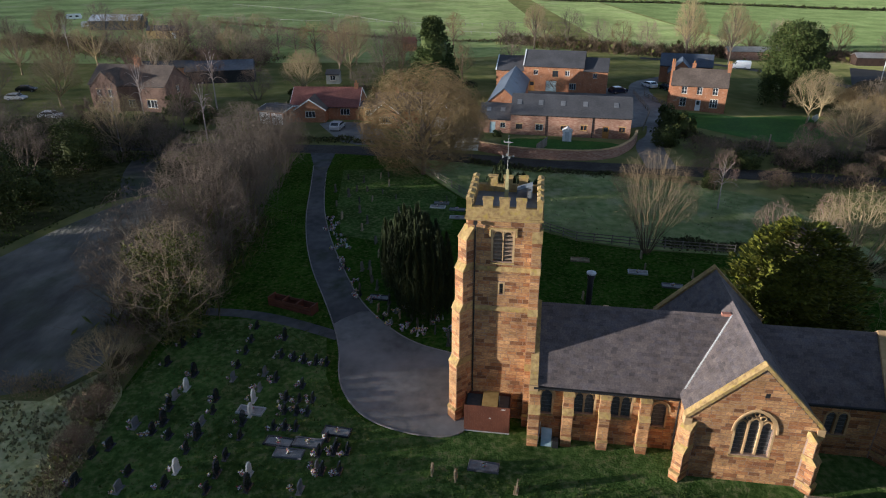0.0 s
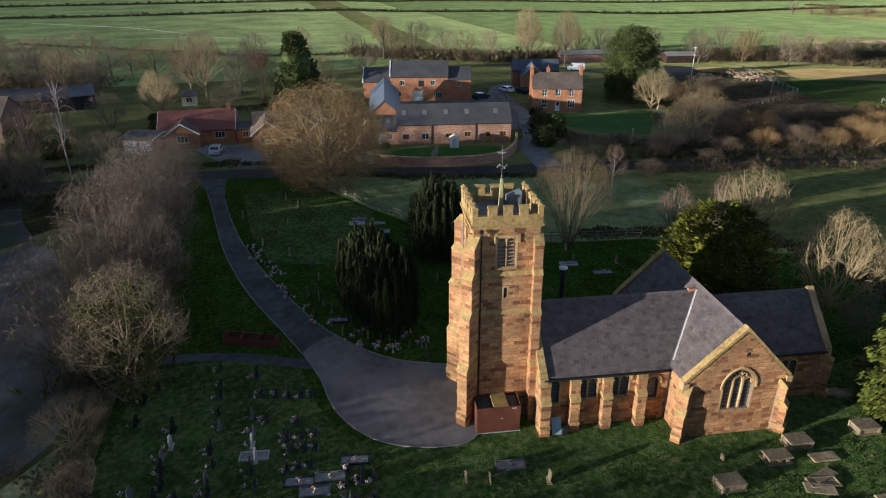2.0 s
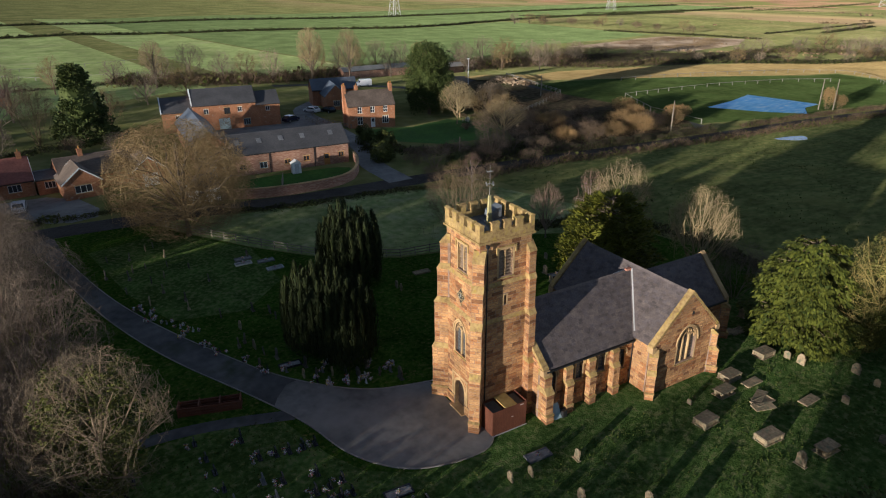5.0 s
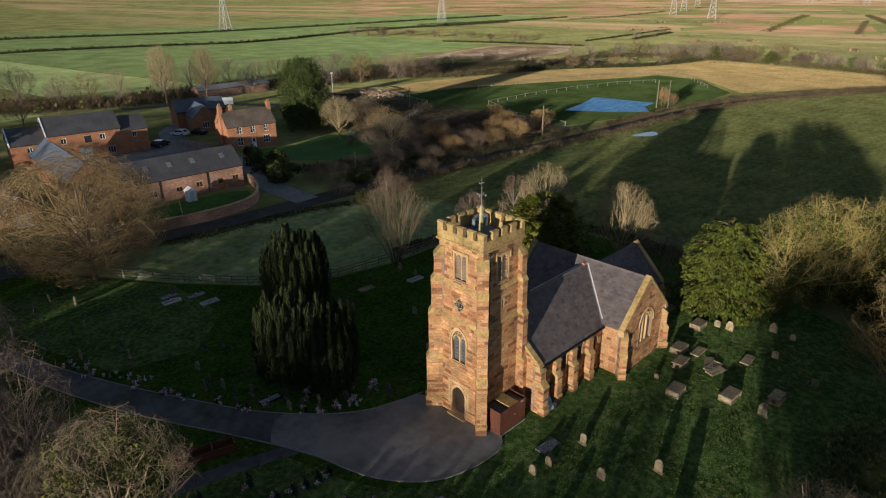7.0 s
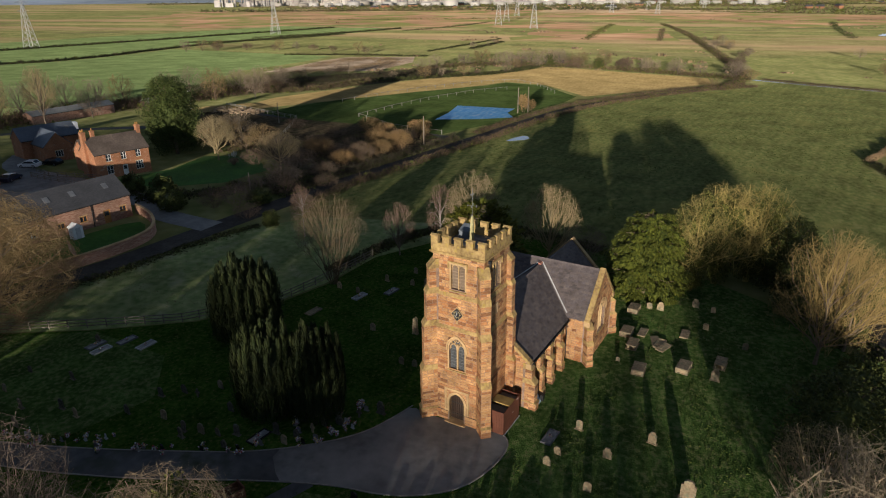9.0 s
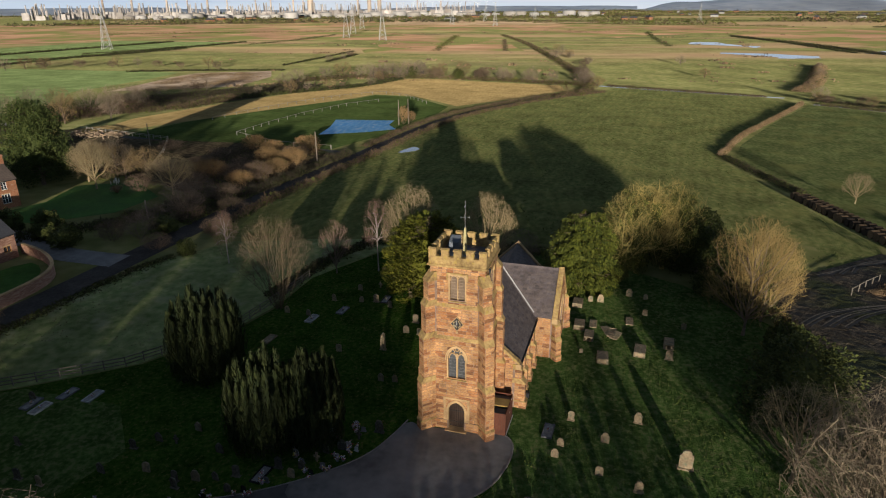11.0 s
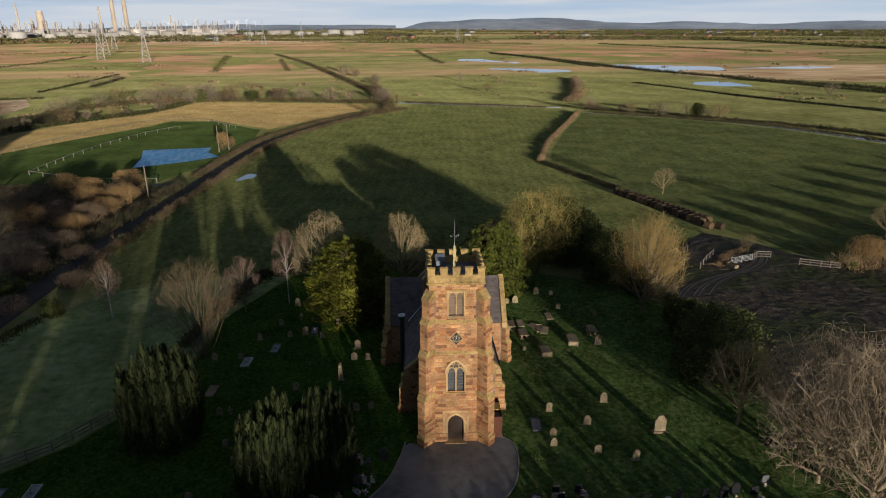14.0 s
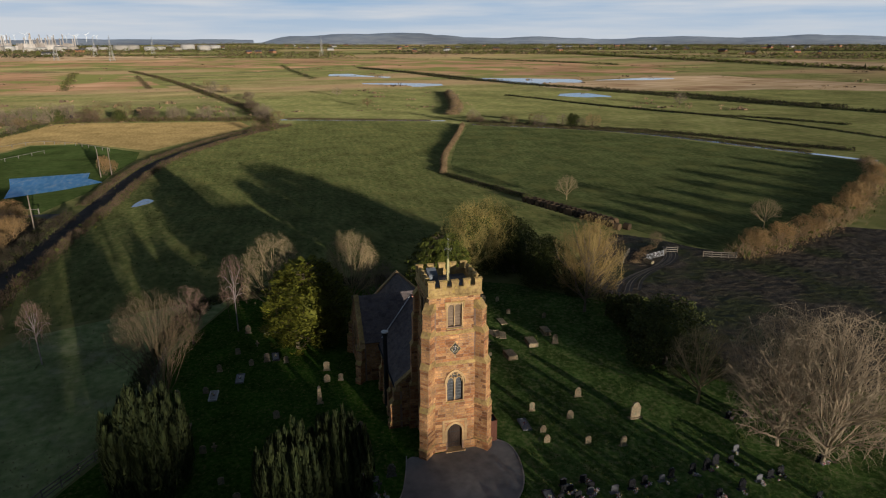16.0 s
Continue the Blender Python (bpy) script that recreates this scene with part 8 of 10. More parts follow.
for x, y in ((-19.6, 39.9), (-17.2, 31.4), (-14.1, 38.5), (-13.9, 36.9), (-12.4, 31.0)):
    gravestone(gg.choice(["round", "point", "shoulder"]), M_marble, 0.78, True, "white marble headstone on a plinth", -8.5, x, y)
    flowers(x - 0.5, y)
for k, (x, y) in enumerate(new_rows):
    gravestone("modern", M_granite, gg.uniform(0.7, 0.9), True, "small polished dark granite memorial stone", -8.5, x, y)
    for _ in range(3):
        flowers(x - gg.uniform(0.2, 0.6), y + gg.uniform(-0.45, 0.45), gg.uniform(0.6, 1.0))
edge_flowers = [(-14.0, 73.4), (-13.4, 70.5), (-12.4, 68.7), (-12.0, 65.3), (-11.0, 61.9), (-10.2, 60.2), (-10.8, 65.6), (-4.3, 51.2), (-3.3, 52.1), (-5.4, 50.1), (-2.2, 47.3), (-0.8, 49.3), (0, 50.1), (-9.1, 57.2), (-1.8, 48.1), (-3.2, 48.6), (-4.6, 49.4), (-6.8, 53.2), (-8, 54.5), (-13, 72), (-11.6, 67), (-1.6, 51.2), (1.2, 48.2), (0.4, 47.4)]
for x, y in edge_flowers:
    gravestone("modern", gg.choice([M_granite, M_granite_grey, M_marble]), gg.uniform(0.45, 0.65), True, "small memorial tablet beside the drive", -8.5 + gg.uniform(-15, 15), x, y)
    for _ in range(3):
        flowers(x + gg.uniform(-0.6, 0.6), y + gg.uniform(-0.6, 0.6), gg.uniform(0.8, 1.3))
for x, y, mt in ((-0.6, 77.6, M_marble), (-0.1, 78.9, M_granite_grey), (1.9, 76.7, M_granite_grey), (1.9, 74.1, M_marble), (20.2, 59.0, M_marble), (22.8, 56.0, M_granite_grey), (-6.1, 53.9, M_granite), (-9.2, 33.9, M_granite_grey), (-10.3, 32.9, M_granite_grey), (-7.4, 35.0, M_granite), (-14.0, 37.3, M_marble), (-11.2, 34.0, M_granite), (14.8, 62, M_oldstone), (26.5, 51.5, M_granite), (30.5, 31.6, M_oldstone), (21.5, 24.5, M_oldstone), (2.6, 31.6, M_granite_grey)):
    kerb_grave(x, y, -8.5 + gg.uniform(-4, 4), mt, M_gravel if mt is not M_oldstone else M_oldstone, "kerbed grave plot filled with pale chippings" if mt is not M_oldstone else "low weathered ledger stone in the grass")
    if mt is not M_oldstone:
        flowers(x, y, 1.0)

# railed enclosure and fallen ledgers under the yew
M_rust = surface("rusted_iron", [(0.09, 0.045, 0.025), (0.17, 0.085, 0.045)], 8.0, 0.85, 0.2)
rl = thing("railed_enclosure", ground_pose(33.6, 29.9, -20), "rusted iron railings round an old family grave", "railings")
bar = MB()
bar.tube((0, 0, 0), (0, 0, 1.0), 0.02, 0.016, 5, 0, True)
bar.tube((0, 0, 1.0), (0, 0, 1.1), 0.035, 0.004, 5)
bar_me = bar.mesh("railing_bar", M_rust)
for x0, y0, x1, y1, n in ((-1.25, -0.8, 1.25, -0.8, 15), (-1.25, 0.8, 1.25, 0.8, 15), (-1.25, -0.8, -1.25, 0.8, 10), (1.25, -0.8, 1.25, 0.8, 10)):
    for k in range(n):
        o = new("railing_bar", bar_me)
        o.parent = rl
        o.location = (x0 + (x1 - x0) * k / n, y0 + (y1 - y0) * k / n, 0.1)
    for z in (0.25, 0.95):
        mb = MB()
        mb.tube((x0, y0, z), (x1, y1, z), 0.022, 0.022, 4, 0, True)
        part("rail", mb, M_rust, rl)
mb = MB()
mb.slab(-1.4, 1.4, -0.95, 0.95, -0.1, 0.12, 0.03)
part("kerb", mb, M_oldstone, rl)
for x, y, turn, lean in ((29.5, 32.1, -8, 0), (34.0, 27.6, -30, 5), (33.6, 26.2, 10, -4), (20.9, 24.1, -25, 6), (22.0, 25.0, 12, -5), (23.4, 26.4, -8, 0), (24.6, 22.2, -6, 0)):
    ls = thing("ledger_stone", ground_pose(x, y, turn) @ pose(0, 0, 0, lean, 0, 0), "mossy sandstone ledger slab sunk in the grass", "ledger stone", "ledger stones")
    mb = MB()
    mb.slab(-0.95, 0.95, -0.42, 0.42, -0.15, 0.14, 0.03)
    part("slab", mb, M_oldstone, ls)

# timber planter bench beside the path
tb = thing("timber_bench", ground_pose(-14.0, 52.1, -25), "long low red-brown timber compost box", "timber box")
for k in range(3):
    for sy in (-0.5, 0.5):
        mb = MB()
        mb.box(-2.4, 2.4, sy - 0.03, sy + 0.03, 0.05 + k * 0.27, 0.28 + k * 0.27)
        part("board", mb, M_redwood, tb)
for sx in (-2.4, -0.8, 0.8, 2.4):
    mb = MB()
    mb.box(sx - 0.05, sx + 0.05, -0.56, 0.56, 0, 0.95)
    part("post", mb, M_redwood, tb)
# garden bits by the nave door
sg = thing("wheeled_tool_stack", CHURCH @ Matrix.Translation((3.6, -5.0, 0)), "stack of pale boards and tools leaning on the nave wall", "tools")
mb = MB()
mb.prism([(-0.1, 0), (0.0, 0), (0.55, 1.1), (0.45, 1.1)], -0.4, 0.3, "x")
part("board", mb, M_blue_paint, sg)
mb = MB()
mb.box(0.35, 0.75, -0.2, 0.3, 0, 0.6)
part("bin", mb, M_metal_dark, sg)
mb = MB()
mb.tube((-0.6, 0.1, 0), (-0.5, 0.6, 1.5), 0.03, 0.03, 5)
part("handle", mb, M_white_metal, sg)

# ---- hedges, fences, poles ----
def brush(name, line, tall, wide, mats, per_m, twig, label, leafy=0.0, seed=1, category="hedge"):
    """A hedge of short twigs and leaf sprays along a line."""
    g = random.Random(seed)
    mb = MB()
    pts = smooth_line(line, 1)
    for (x, y), (u, v) in zip(pts, pts[1:]):
        n = math.hypot(u - x, v - y)
        if n < 0.01:
            continue
        dx, dy = (u - x) / n, (v - y) / n
        k = max(1, int(n * per_m))
        for _ in range(k):
            t = g.uniform(0, n)
            o = g.gauss(0, 0.3) * wide
            px, py = x + dx * t - dy * o, y + dy * t + dx * o
            lump = 0.72 + 0.5 * noise.noise((px * 0.3, py * 0.3, seed)) + 0.3 * noise.noise((px * 0.9, py * 0.9, seed))
            lump = max(0.58, lump) if tall > 8 and wide < 20 else lump
            z0 = ground_z(px, py) + g.uniform(-0.05, 0.55) * tall * lump * max(0.2, 1 - abs(o) / wide)
            d = Vector((g.gauss(0, 0.5), g.gauss(0, 0.5), g.uniform(0.4, 1.0))).normalized()
            h = tall * g.uniform(0.25, 0.55) * lump
            a = Vector((px, py, z0))
            s = d.orthogonal()
            s.rotate(Matrix.Rotation(g.uniform(0, 6.28), 3, d))
            if g.random() < leafy:
                w = twig * g.uniform(4, 9)
                s = s.normalized() * w
                mb.add([tuple(a), tuple(a + d * h * 0.25 + s), tuple(a + d * h * 0.5), tuple(a + d * h * 0.25 - s)], [(0, 1, 2, 3)], 1)
            else:
                s = s.normalized() * twig
                q = d.cross(s).normalized() * twig
                e = a + d * h
                mb.add([tuple(a + s), tuple(a - s), tuple(a + q), tuple(e)], [(0, 2, 3), (2, 1, 3)], 0)
    ob = part(name, mb, mats)
    return tagged(ob, label, category, "", "stuff")


M_hedge_brown = surface("winter_hedge_twigs", [(0.11, 0.08, 0.05), (0.19, 0.14, 0.09)], 1.2, 0.95, 0, None, 0.3, "island", [(0.7, 0.7, 0.7), (1.3, 1.2, 1.1)])
M_hedge_dark = surface("dark_hedge_twigs", [(0.05, 0.042, 0.028), (0.09, 0.075, 0.05)], 1.2, 0.95, 0, None, 0.3, "island", [(0.7, 0.7, 0.7), (1.3, 1.2, 1.1)])
M_hedge_tan = surface("straw_hedge_stems", [(0.24, 0.17, 0.09), (0.34, 0.25, 0.15)], 1.2, 0.95, 0, None, 0.3, "island", [(0.7, 0.7, 0.7), (1.3, 1.2, 1.1)])
HB, HD, HT = [M_hedge_brown, M_ivy], [M_hedge_dark, M_holly], [M_hedge_tan, M_ivy]
brush("hedge", [(4, 96), (10, 92.6), (16, 90.8), (27, 89), (36, 85.5)], 1.3, 1.6, HD, 90, 0.03, "dark clipped hedge along the lane", 0.4, 1)
brush("hedge", [(46, 86), (69, 83.4), (97, 78.2), (128, 71.5), (150, 67.2), (182, 59), (237, 31.5), (270, 4)], 2.6, 2.4, HB, 50, 0.05, "brown winter hedge along the field lane", 0.08, 2)
brush("hedge", [(50, 92.5), (69, 90), (97, 85.2), (113, 81.6)], 3.0, 3.4, HD, 110, 0.035, "ragged brown hedge along the lane", 0.12, 3)
brush("hedge", [(121, 79.5), (150, 74.2), (182, 66.4), (205, 56), (240, 38), (276, 9)], 2.2, 2.4, HB, 50, 0.05, "brown winter hedge along the field lane", 0.05, 4)
brush("hedge", [(232, -69), (200, -52), (175, -38), (150, -24), (137, -18), (122, -11.5)], 2.1, 1.5, HT, 170, 0.035, "tawny hedge between two fields", 0.02, 5)
brush("hedge", [(121, -12), (101, -15.5), (86, -18)], 1.8, 2.4, HD, 120, 0.035, "low dark hedge beside the bales", 0.3, 6)
brush("hedge", [(31.6, -27), (32.4, -36), (35, -46), (39, -61), (46, -80), (69, -120), (86, -139)], 4.0, 4.2, HT, 110, 0.035, "tall ragged tawny hedge", 0.08, 7)
brush("hedge", [(38.5, 113), (44, 106), (48, 102), (60, 97.5), (72, 97)], 2.8, 4.0, HD, 130, 0.035, "ragged garden hedge and scrub", 0.35, 8)
brush("hedge", [(72, 97), (90, 106), (93, 122), (76, 128)], 2.5, 4.0, HB, 60, 0.04, "brown scrub round the house garden", 0.1, 9)
brush("hedge", [(-102, 304), (-49, 264), (-10, 236), (13.5, 235), (60, 232)], 2.0, 3.0, HB, 25, 0.08, "brown field hedge behind the village", 0.1, 10)
brush("hedge", [(100, 440), (224, 411), (250, 404), (367, 424), (472, 420), (607, 392), (700, 378)], 3.2, 4.0, HD, 22, 0.15, "dark field hedge", 0.4, 11)
brush("hedge", [(-300, 470), (-120, 440), (-38, 444), (30, 450), (100, 440)], 3.2, 4.0, HD, 20, 0.15, "dark field hedge", 0.4, 12)
brush("hedge", [(-200, 560), (29, 558), (180, 560), (400, 520), (700, 470)], 3.4, 5.0, HD, 16, 0.2, "dark field hedge", 0.4, 13)
brush("hedge", [(250, 18), (300, 8), (365, 11), (481, 25), (600, 40), (701, 53), (885, 89)], 3.4, 6.0, HB, 24, 0.12, "brown hedge along a drain", 0.2, 14)
brush("hedge", [(277, 168), (310, 164), (329, 146), (332, 111), (327, 76), (308, 29), (298, 8)], 4.5, 7.0, HB, 60, 0.07, "brown hedge and scrub at the stubble's edge", 0.2, 15)
brush("hedge", [(226, 163), (251, 148), (282, 125), (323, 114)], 3.4, 5.0, HD, 50, 0.09, "thick dark hedge", 0.4, 16)
brush("hedge", [(173, 184), (185, 170), (226, 166)], 3.4, 8.0, HB, 70, 0.08, "brown scrub", 0.15, 17)
brush("scrub", [(180, 186), (210, 196), (236, 184), (262, 168), (288, 160)], 3.2, 22.0, HD, 130, 0.07, "dark brown scrub and rough growth", 0.1, 70, "scrub")
brush("hedge", [(25, 66), (32, 64.5), (40, 62), (47, 58)], 2.2, 2.0, HD, 150, 0.03, "dark scrubby hedge between churchyard and paddock", 0.4, 71)
brush("hedge", [(387, -176), (326, -189), (272, -193), (215, -201), (186, -214), (149, -221)], 2.0, 3.0, HD, 30, 0.09, "dark field hedge", 0.3, 72)
brush("hedge", [(245, -78), (214, -101), (189, -115), (170, -128.5), (147, -138), (117, -147), (101, -156)], 2.4, 4.0, HD, 55, 0.07, "dark growth along a ditch", 0.2, 73)
brush("hedge", [(416, -143), (352, -121), (284, -87)], 2.4, 5.0, HB, 40, 0.09, "brown hedge between fen fields", 0.1, 74)
brush("hedge", [(848, -203), (682, -230), (517, -240), (432, -260), (360, -287), (311, -305), (250, -298), (209, -303)], 4.0, 8.0, HD, 24, 0.12, "thick dark hedge beside flood water", 0.25, 75)
brush("hedge", [(426, 459), (458, 414), (576, 384)], 2.4, 4.0, HD, 24, 0.12, "dark field hedge", 0.3, 76)
brush("hedge", [(436, 193), (512, 192)], 2.4, 4.0, HD, 24, 0.12, "dark field hedge", 0.3, 77)
brush("hedge", [(562, 67), (640, 72), (770, 80)], 1.4, 5.0, HB, 14, 0.14, "dark rushes along a drain", 0.1, 78)
gh_ = random.Random(12)
for k in range(8):
    x, y, n = gh_.uniform(560, 1350), gh_.uniform(-520, 420), gh_.uniform(90, 260)
    lean = gh_.uniform(-0.5, 0.35)
    brush("hedge", [(x - lean * n, y - n), (x + gh_.uniform(-12, 12), y), (x + lean * n, y + n)], gh_.uniform(0.9, 1.4), gh_.uniform(3, 5), HB, 6, 0.2, "far fen hedge and rushes", 0.05, 100 + k)
for k in range(120):
    a, d = radians(90 - 48 - 105 * gh_.random()), gh_.uniform(1450, 4300)
    x, y = d * math.cos(a), d * math.sin(a)
    u, v = -math.sin(a), math.cos(a)
    n = gh_.uniform(120, 380)
    brush("wood", [(x - u * n, y - v * n), (x + gh_.uniform(-60, 60), y + gh_.uniform(-60, 60)), (x + u * n, y + v * n)], gh_.uniform(8, 16), 40, HB if k % 3 else HD, 0.8, 0.9 + d * 0.0003, "far bare woodland", 0.35, 140 + k, "woodland")
brush("hedge", [(350, 300), (363, 248), (368, 200)], 2.4, 5.0, HD, 25, 0.1, "dark field hedge", 0.4, 18)
brush("hedge", [(404, 215), (470, 210), (553, 206)], 2.0, 3.0, HD, 18, 0.12, "dark field hedge", 0.4, 19)
brush("hedge", [(500, 440), (558, 416), (610, 405)], 2.4, 4.0, HD, 14, 0.14, "dark field hedge", 0.4, 20)
brush("hedge", [(305, -193), (228, -202), (174, -201), (110, -196)], 1.4, 2.5, HD, 25, 0.09, "dark field hedge", 0.3, 21)
brush("hedge", [(398, -264), (320, -285), (252, -288), (160, -290)], 3.2, 6.0, HD, 20, 0.12, "thick dark hedge beside flood water", 0.3, 22)
brush("hedge", [(884, -208), (746, -220), (551, -223)], 2.2, 6.0, HD, 14, 0.18, "dark drain-side scrub", 0.3, 23)
brush("hedge", [(281, -85), (315, -104.5), (360, -122), (425, -147)], 4.4, 6.0, HT, 60, 0.08, "tawny hedge between fen fields", 0.05, 24)
brush("hedge", [(259, -64), (280, -34), (303, 0)], 1.5, 4.0, HB, 60, 0.06, "low growth along a ditch", 0.05, 25)
brush("hedge", [(232, -76), (186, -115), (154, -127), (127, -133.5), (105, -140.5)], 1.6, 4.5, HB, 55, 0.06, "low growth along a ditch", 0.2, 26)
brush("hedge", [(46, 60), (49, 48), (46, 38), (44, 26), (46, 18)], 2.4, 2.4, HD, 110, 0.03, "dark scrubby boundary hedge", 0.35, 27)
brush("hedge", [(44, 12), (34, 6), (24, 4), (14, 4.5), (6, 6), (2, 8.5)], 1.8, 2.2, HD, 110, 0.03, "dark scrubby boundary hedge", 0.45, 28)
brush("hedge", [(-24.8, 73), (-25.4, 60), (-25.4, 47)], 10.0, 6.0, HB, 420, 0.016, "dark tangled undergrowth under the boundary trees", 0.3, 29)
# three unseen stretches of trees, added to block or thin the low western sun
brush("wood", [(-57, 16), (-58, 23)], 16.0, 4.0, HD, 40, 0.05, "open clump of bare trees, added out of view to thin the sun", 0.03, 61, "woodland")
brush("wood", [(-58.5, 26), (-59.4, 31), (-60, 36)], 18.0, 5.0, HD, 40, 0.05, "open belt of bare trees, added out of view to thin the sun", 0.03, 60, "woodland")
brush("wood", [(-60, 36), (-61, 42), (-61, 50), (-60, 66)], 18.0, 6.0, HD, 250, 0.05, "dense dark belt of trees, added out of view for shade", 0.5, 69, "woodland")
brush("scrub", [(-24.2, 28), (-24.8, 34), (-25.8, 40), (-25.6, 46)], 1.9, 2.2, [M_hedge_brown, M_ivy], 190, 0.018, "brown scrub at the edge of the graves", 0.1, 68, "scrub")
brush("scrub", [(-100, 112), (-80, 108), (-60, 106), (-44, 106)], 4.5, 8.0, HD, 110, 0.04, "dark garden scrub beside the lane", 0.4, 67, "scrub")
brush("hedge", [(-46, 41), (-36, 40.5), (-29, 40)], 1.3, 2.6, HT, 190, 0.016, "pale tangled bramble", 0.05, 30)
brush("hedge", [(-110, 99), (-80, 97.5), (-60, 97.5), (-40, 98), (-26, 98.5)], 2.4, 3.0, HD, 60, 0.04, "dark roadside hedge", 0.4, 31)
brush("hedge", [(-15, 106), (-8, 105.5), (0, 104.5)], 1.4, 1.4, HD, 70, 0.03, "dark garden hedge", 0.5, 32)
brush("hedge", [(-48, 112), (-38, 111), (-24, 107), (-15, 107)], 1.8, 2.5, HD, 70, 0.035, "dark garden hedge and shrubs", 0.5, 33)
brush("scrub", [(80, 96), (96, 96), (112, 96)], 2.6, 10.0, [M_twig_rust, M_ivy], 170, 0.035, "russet scrub on rough ground", 0.05, 34, "scrub")
brush("scrub", [(92, 150), (96, 128), (86, 114), (100, 108), (118, 104)], 1.8, 14.0, HB, 170, 0.03, "brown scrub on rough ground", 0.08, 35, "scrub")
brush("scrub", [(22, 234), (41, 218), (62, 208), (90, 211), (116, 208), (130, 199), (155, 195), (190, 186)], 6.5, 10.0, HB, 100, 0.08, "belt of brown scrub behind the stables", 0.08, 36, "scrub")
brush("reeds", [(250, 225), (280, 205), (320, 205), (350, 220), (330, 240), (280, 235)], 1.6, 16.0, HT, 45, 0.09, "pale dead reeds", 0.0, 37, "reeds")
brush("scrub", [(-50, 185), (-80, 200), (-110, 215), (-150, 240)], 6.0, 18.0, HB, 100, 0.08, "belt of brown scrub behind the village", 0.08, 38, "scrub")
brush("scrub", [(-30, 150), (-10, 152), (8, 156)], 1.6, 6.0, HD, 60, 0.05, "garden shrubs behind the bungalows", 0.4, 39, "scrub")
brush("tall_grass", [(36, -9), (40.5, -14), (42, -18)], 0.9, 1.6, HT, 260, 0.02, "pale tussocky grass beside the gate", 0.0, 40, "grass")
for k, (line, tall) in enumerate((([(1561, -967), (1250, -910), (976, -877), (751, -844), (500, -800)], 9), ([(1200, -520), (1000, -560), (800, -600)], 5), ([(1500, 60), (1350, -150), (1250, -400)], 5), ([(1700, 900), (1750, 500), (1700, 200), (1650, -200), (1600, -600)], 7), ([(900, 700), (1000, 420), (1050, 300)], 4), ([(2300, 1700), (2330, 1200), (2300, 700), (2350, 200), (2400, -500), (2300, -1200)], 10), ([(3000, 800), (3000, 0), (2900, -900), (2600, -1700)], 12), ([(650, 350), (760, 330), (900, 330)], 3), ([(560, 130), (700, 140), (860, 150)], 3), ([(1000, -120), (820, -100), (640, -90)], 2.5))):
    brush("wood", line, tall, 30.0 if tall > 6 else 8.0, HD if k % 2 else HB, (3.5 if k == 0 else 1.4) if tall > 6 else 3.0, tall * 0.08, "far dark woodland and hedgerow", 0.5, 50 + k, "woodland")


def fence(line, gap, high, rails, label, mat=None, name="fence", post_w=0.1):
    """Posts and rails along a line."""
    f = thing(name, Matrix.Identity(4), label, "fence")
    mat = mat or M_fence_wood
    pts, left = [], 0.0
    for (x, y), (u, v) in zip(line, line[1:]):
        n = math.hypot(u - x, v - y)
        k = max(1, round(n / gap))
        pts += [(x + (u - x) * i / k, y + (v - y) * i / k) for i in range(k)]
    pts.append(line[-1])
    mb = MB()
    mb.slab(-post_w / 2, post_w / 2, -post_w / 2, post_w / 2, -0.3, high, 0.02)
    pm = mb.mesh("post", mat)
    for x, y in pts:
        p = new("post", pm)
        p.parent = f
        p.location = (x, y, ground_z(x, y))
        p.rotation_euler = (gg.uniform(-0.03, 0.03), gg.uniform(-0.03, 0.03), gg.uniform(0, 1))
    mb = MB()
    mb.box(0, 1, -0.02, 0.02, -0.05, 0.05)
    rm = mb.mesh("rail", mat)
    for (x, y), (u, v) in zip(pts, pts[1:]):
        for k in range(rails):
            z = high * (0.9 - 0.32 * k)
            a, b = Vector((x, y, ground_z(x, y) + z)), Vector((u, v, ground_z(u, v) + z))
            r = new("rail", rm)
            r.parent = f
            d = b - a
            r.matrix_world = Matrix.Translation(a) @ Matrix.Rotation(math.atan2(d.y, d.x), 4, "Z") @ Matrix.Rotation(-math.asin(d.z / d.length), 4, "Y") @ Matrix.Diagonal((d.length, 1, 1, 1))
    return f


fence([(-5.4, 96.3), (2.3, 82.8), (7.4, 74.3), (15.4, 67.2), (23, 65.2), (32, 63.4)], 1.9, 1.15, 3, "weathered post and rail fence between churchyard and paddock")
fence([(34, -22), (32.4, -24.4), (31.2, -26.6)], 1.6, 1.2, 4, "new timber rail fence beside the muddy gateway")
fence([(37.4, -16.6), (38.3, -17.7), (37.7, -19.8)], 1.5, 1.2, 3, "timber rail fence beside the muddy gateway")
fence([(20.6, 8.5), (17.2, 9.0), (12, 9), (7, 10)], 2.5, 1.0, 1, "thin wire fence on wooden posts at the churchyard edge", post_w=0.08)
fence([(35.7, -6.2), (38.5, -9), (40.7, -11.6)], 2.0, 1.1, 1, "wire fence on pale wooden posts")
M_pale_post = surface("pale_posts", [(0.22, 0.2, 0.165), (0.3, 0.28, 0.235)], 5, 0.9, 0.2)
fence([(160, 143), (185, 137.5), (207, 131), (233, 121), (248, 110), (250, 104), (238, 92), (214, 79)], 6, 1.2, 1, "paddock fence with pale posts", M_pale_post, post_w=0.16)
fence([(153, 120), (176, 116.5), (203, 109), (219, 100)], 6, 1.2, 1, "paddock fence with pale posts", M_pale_post, post_w=0.16)
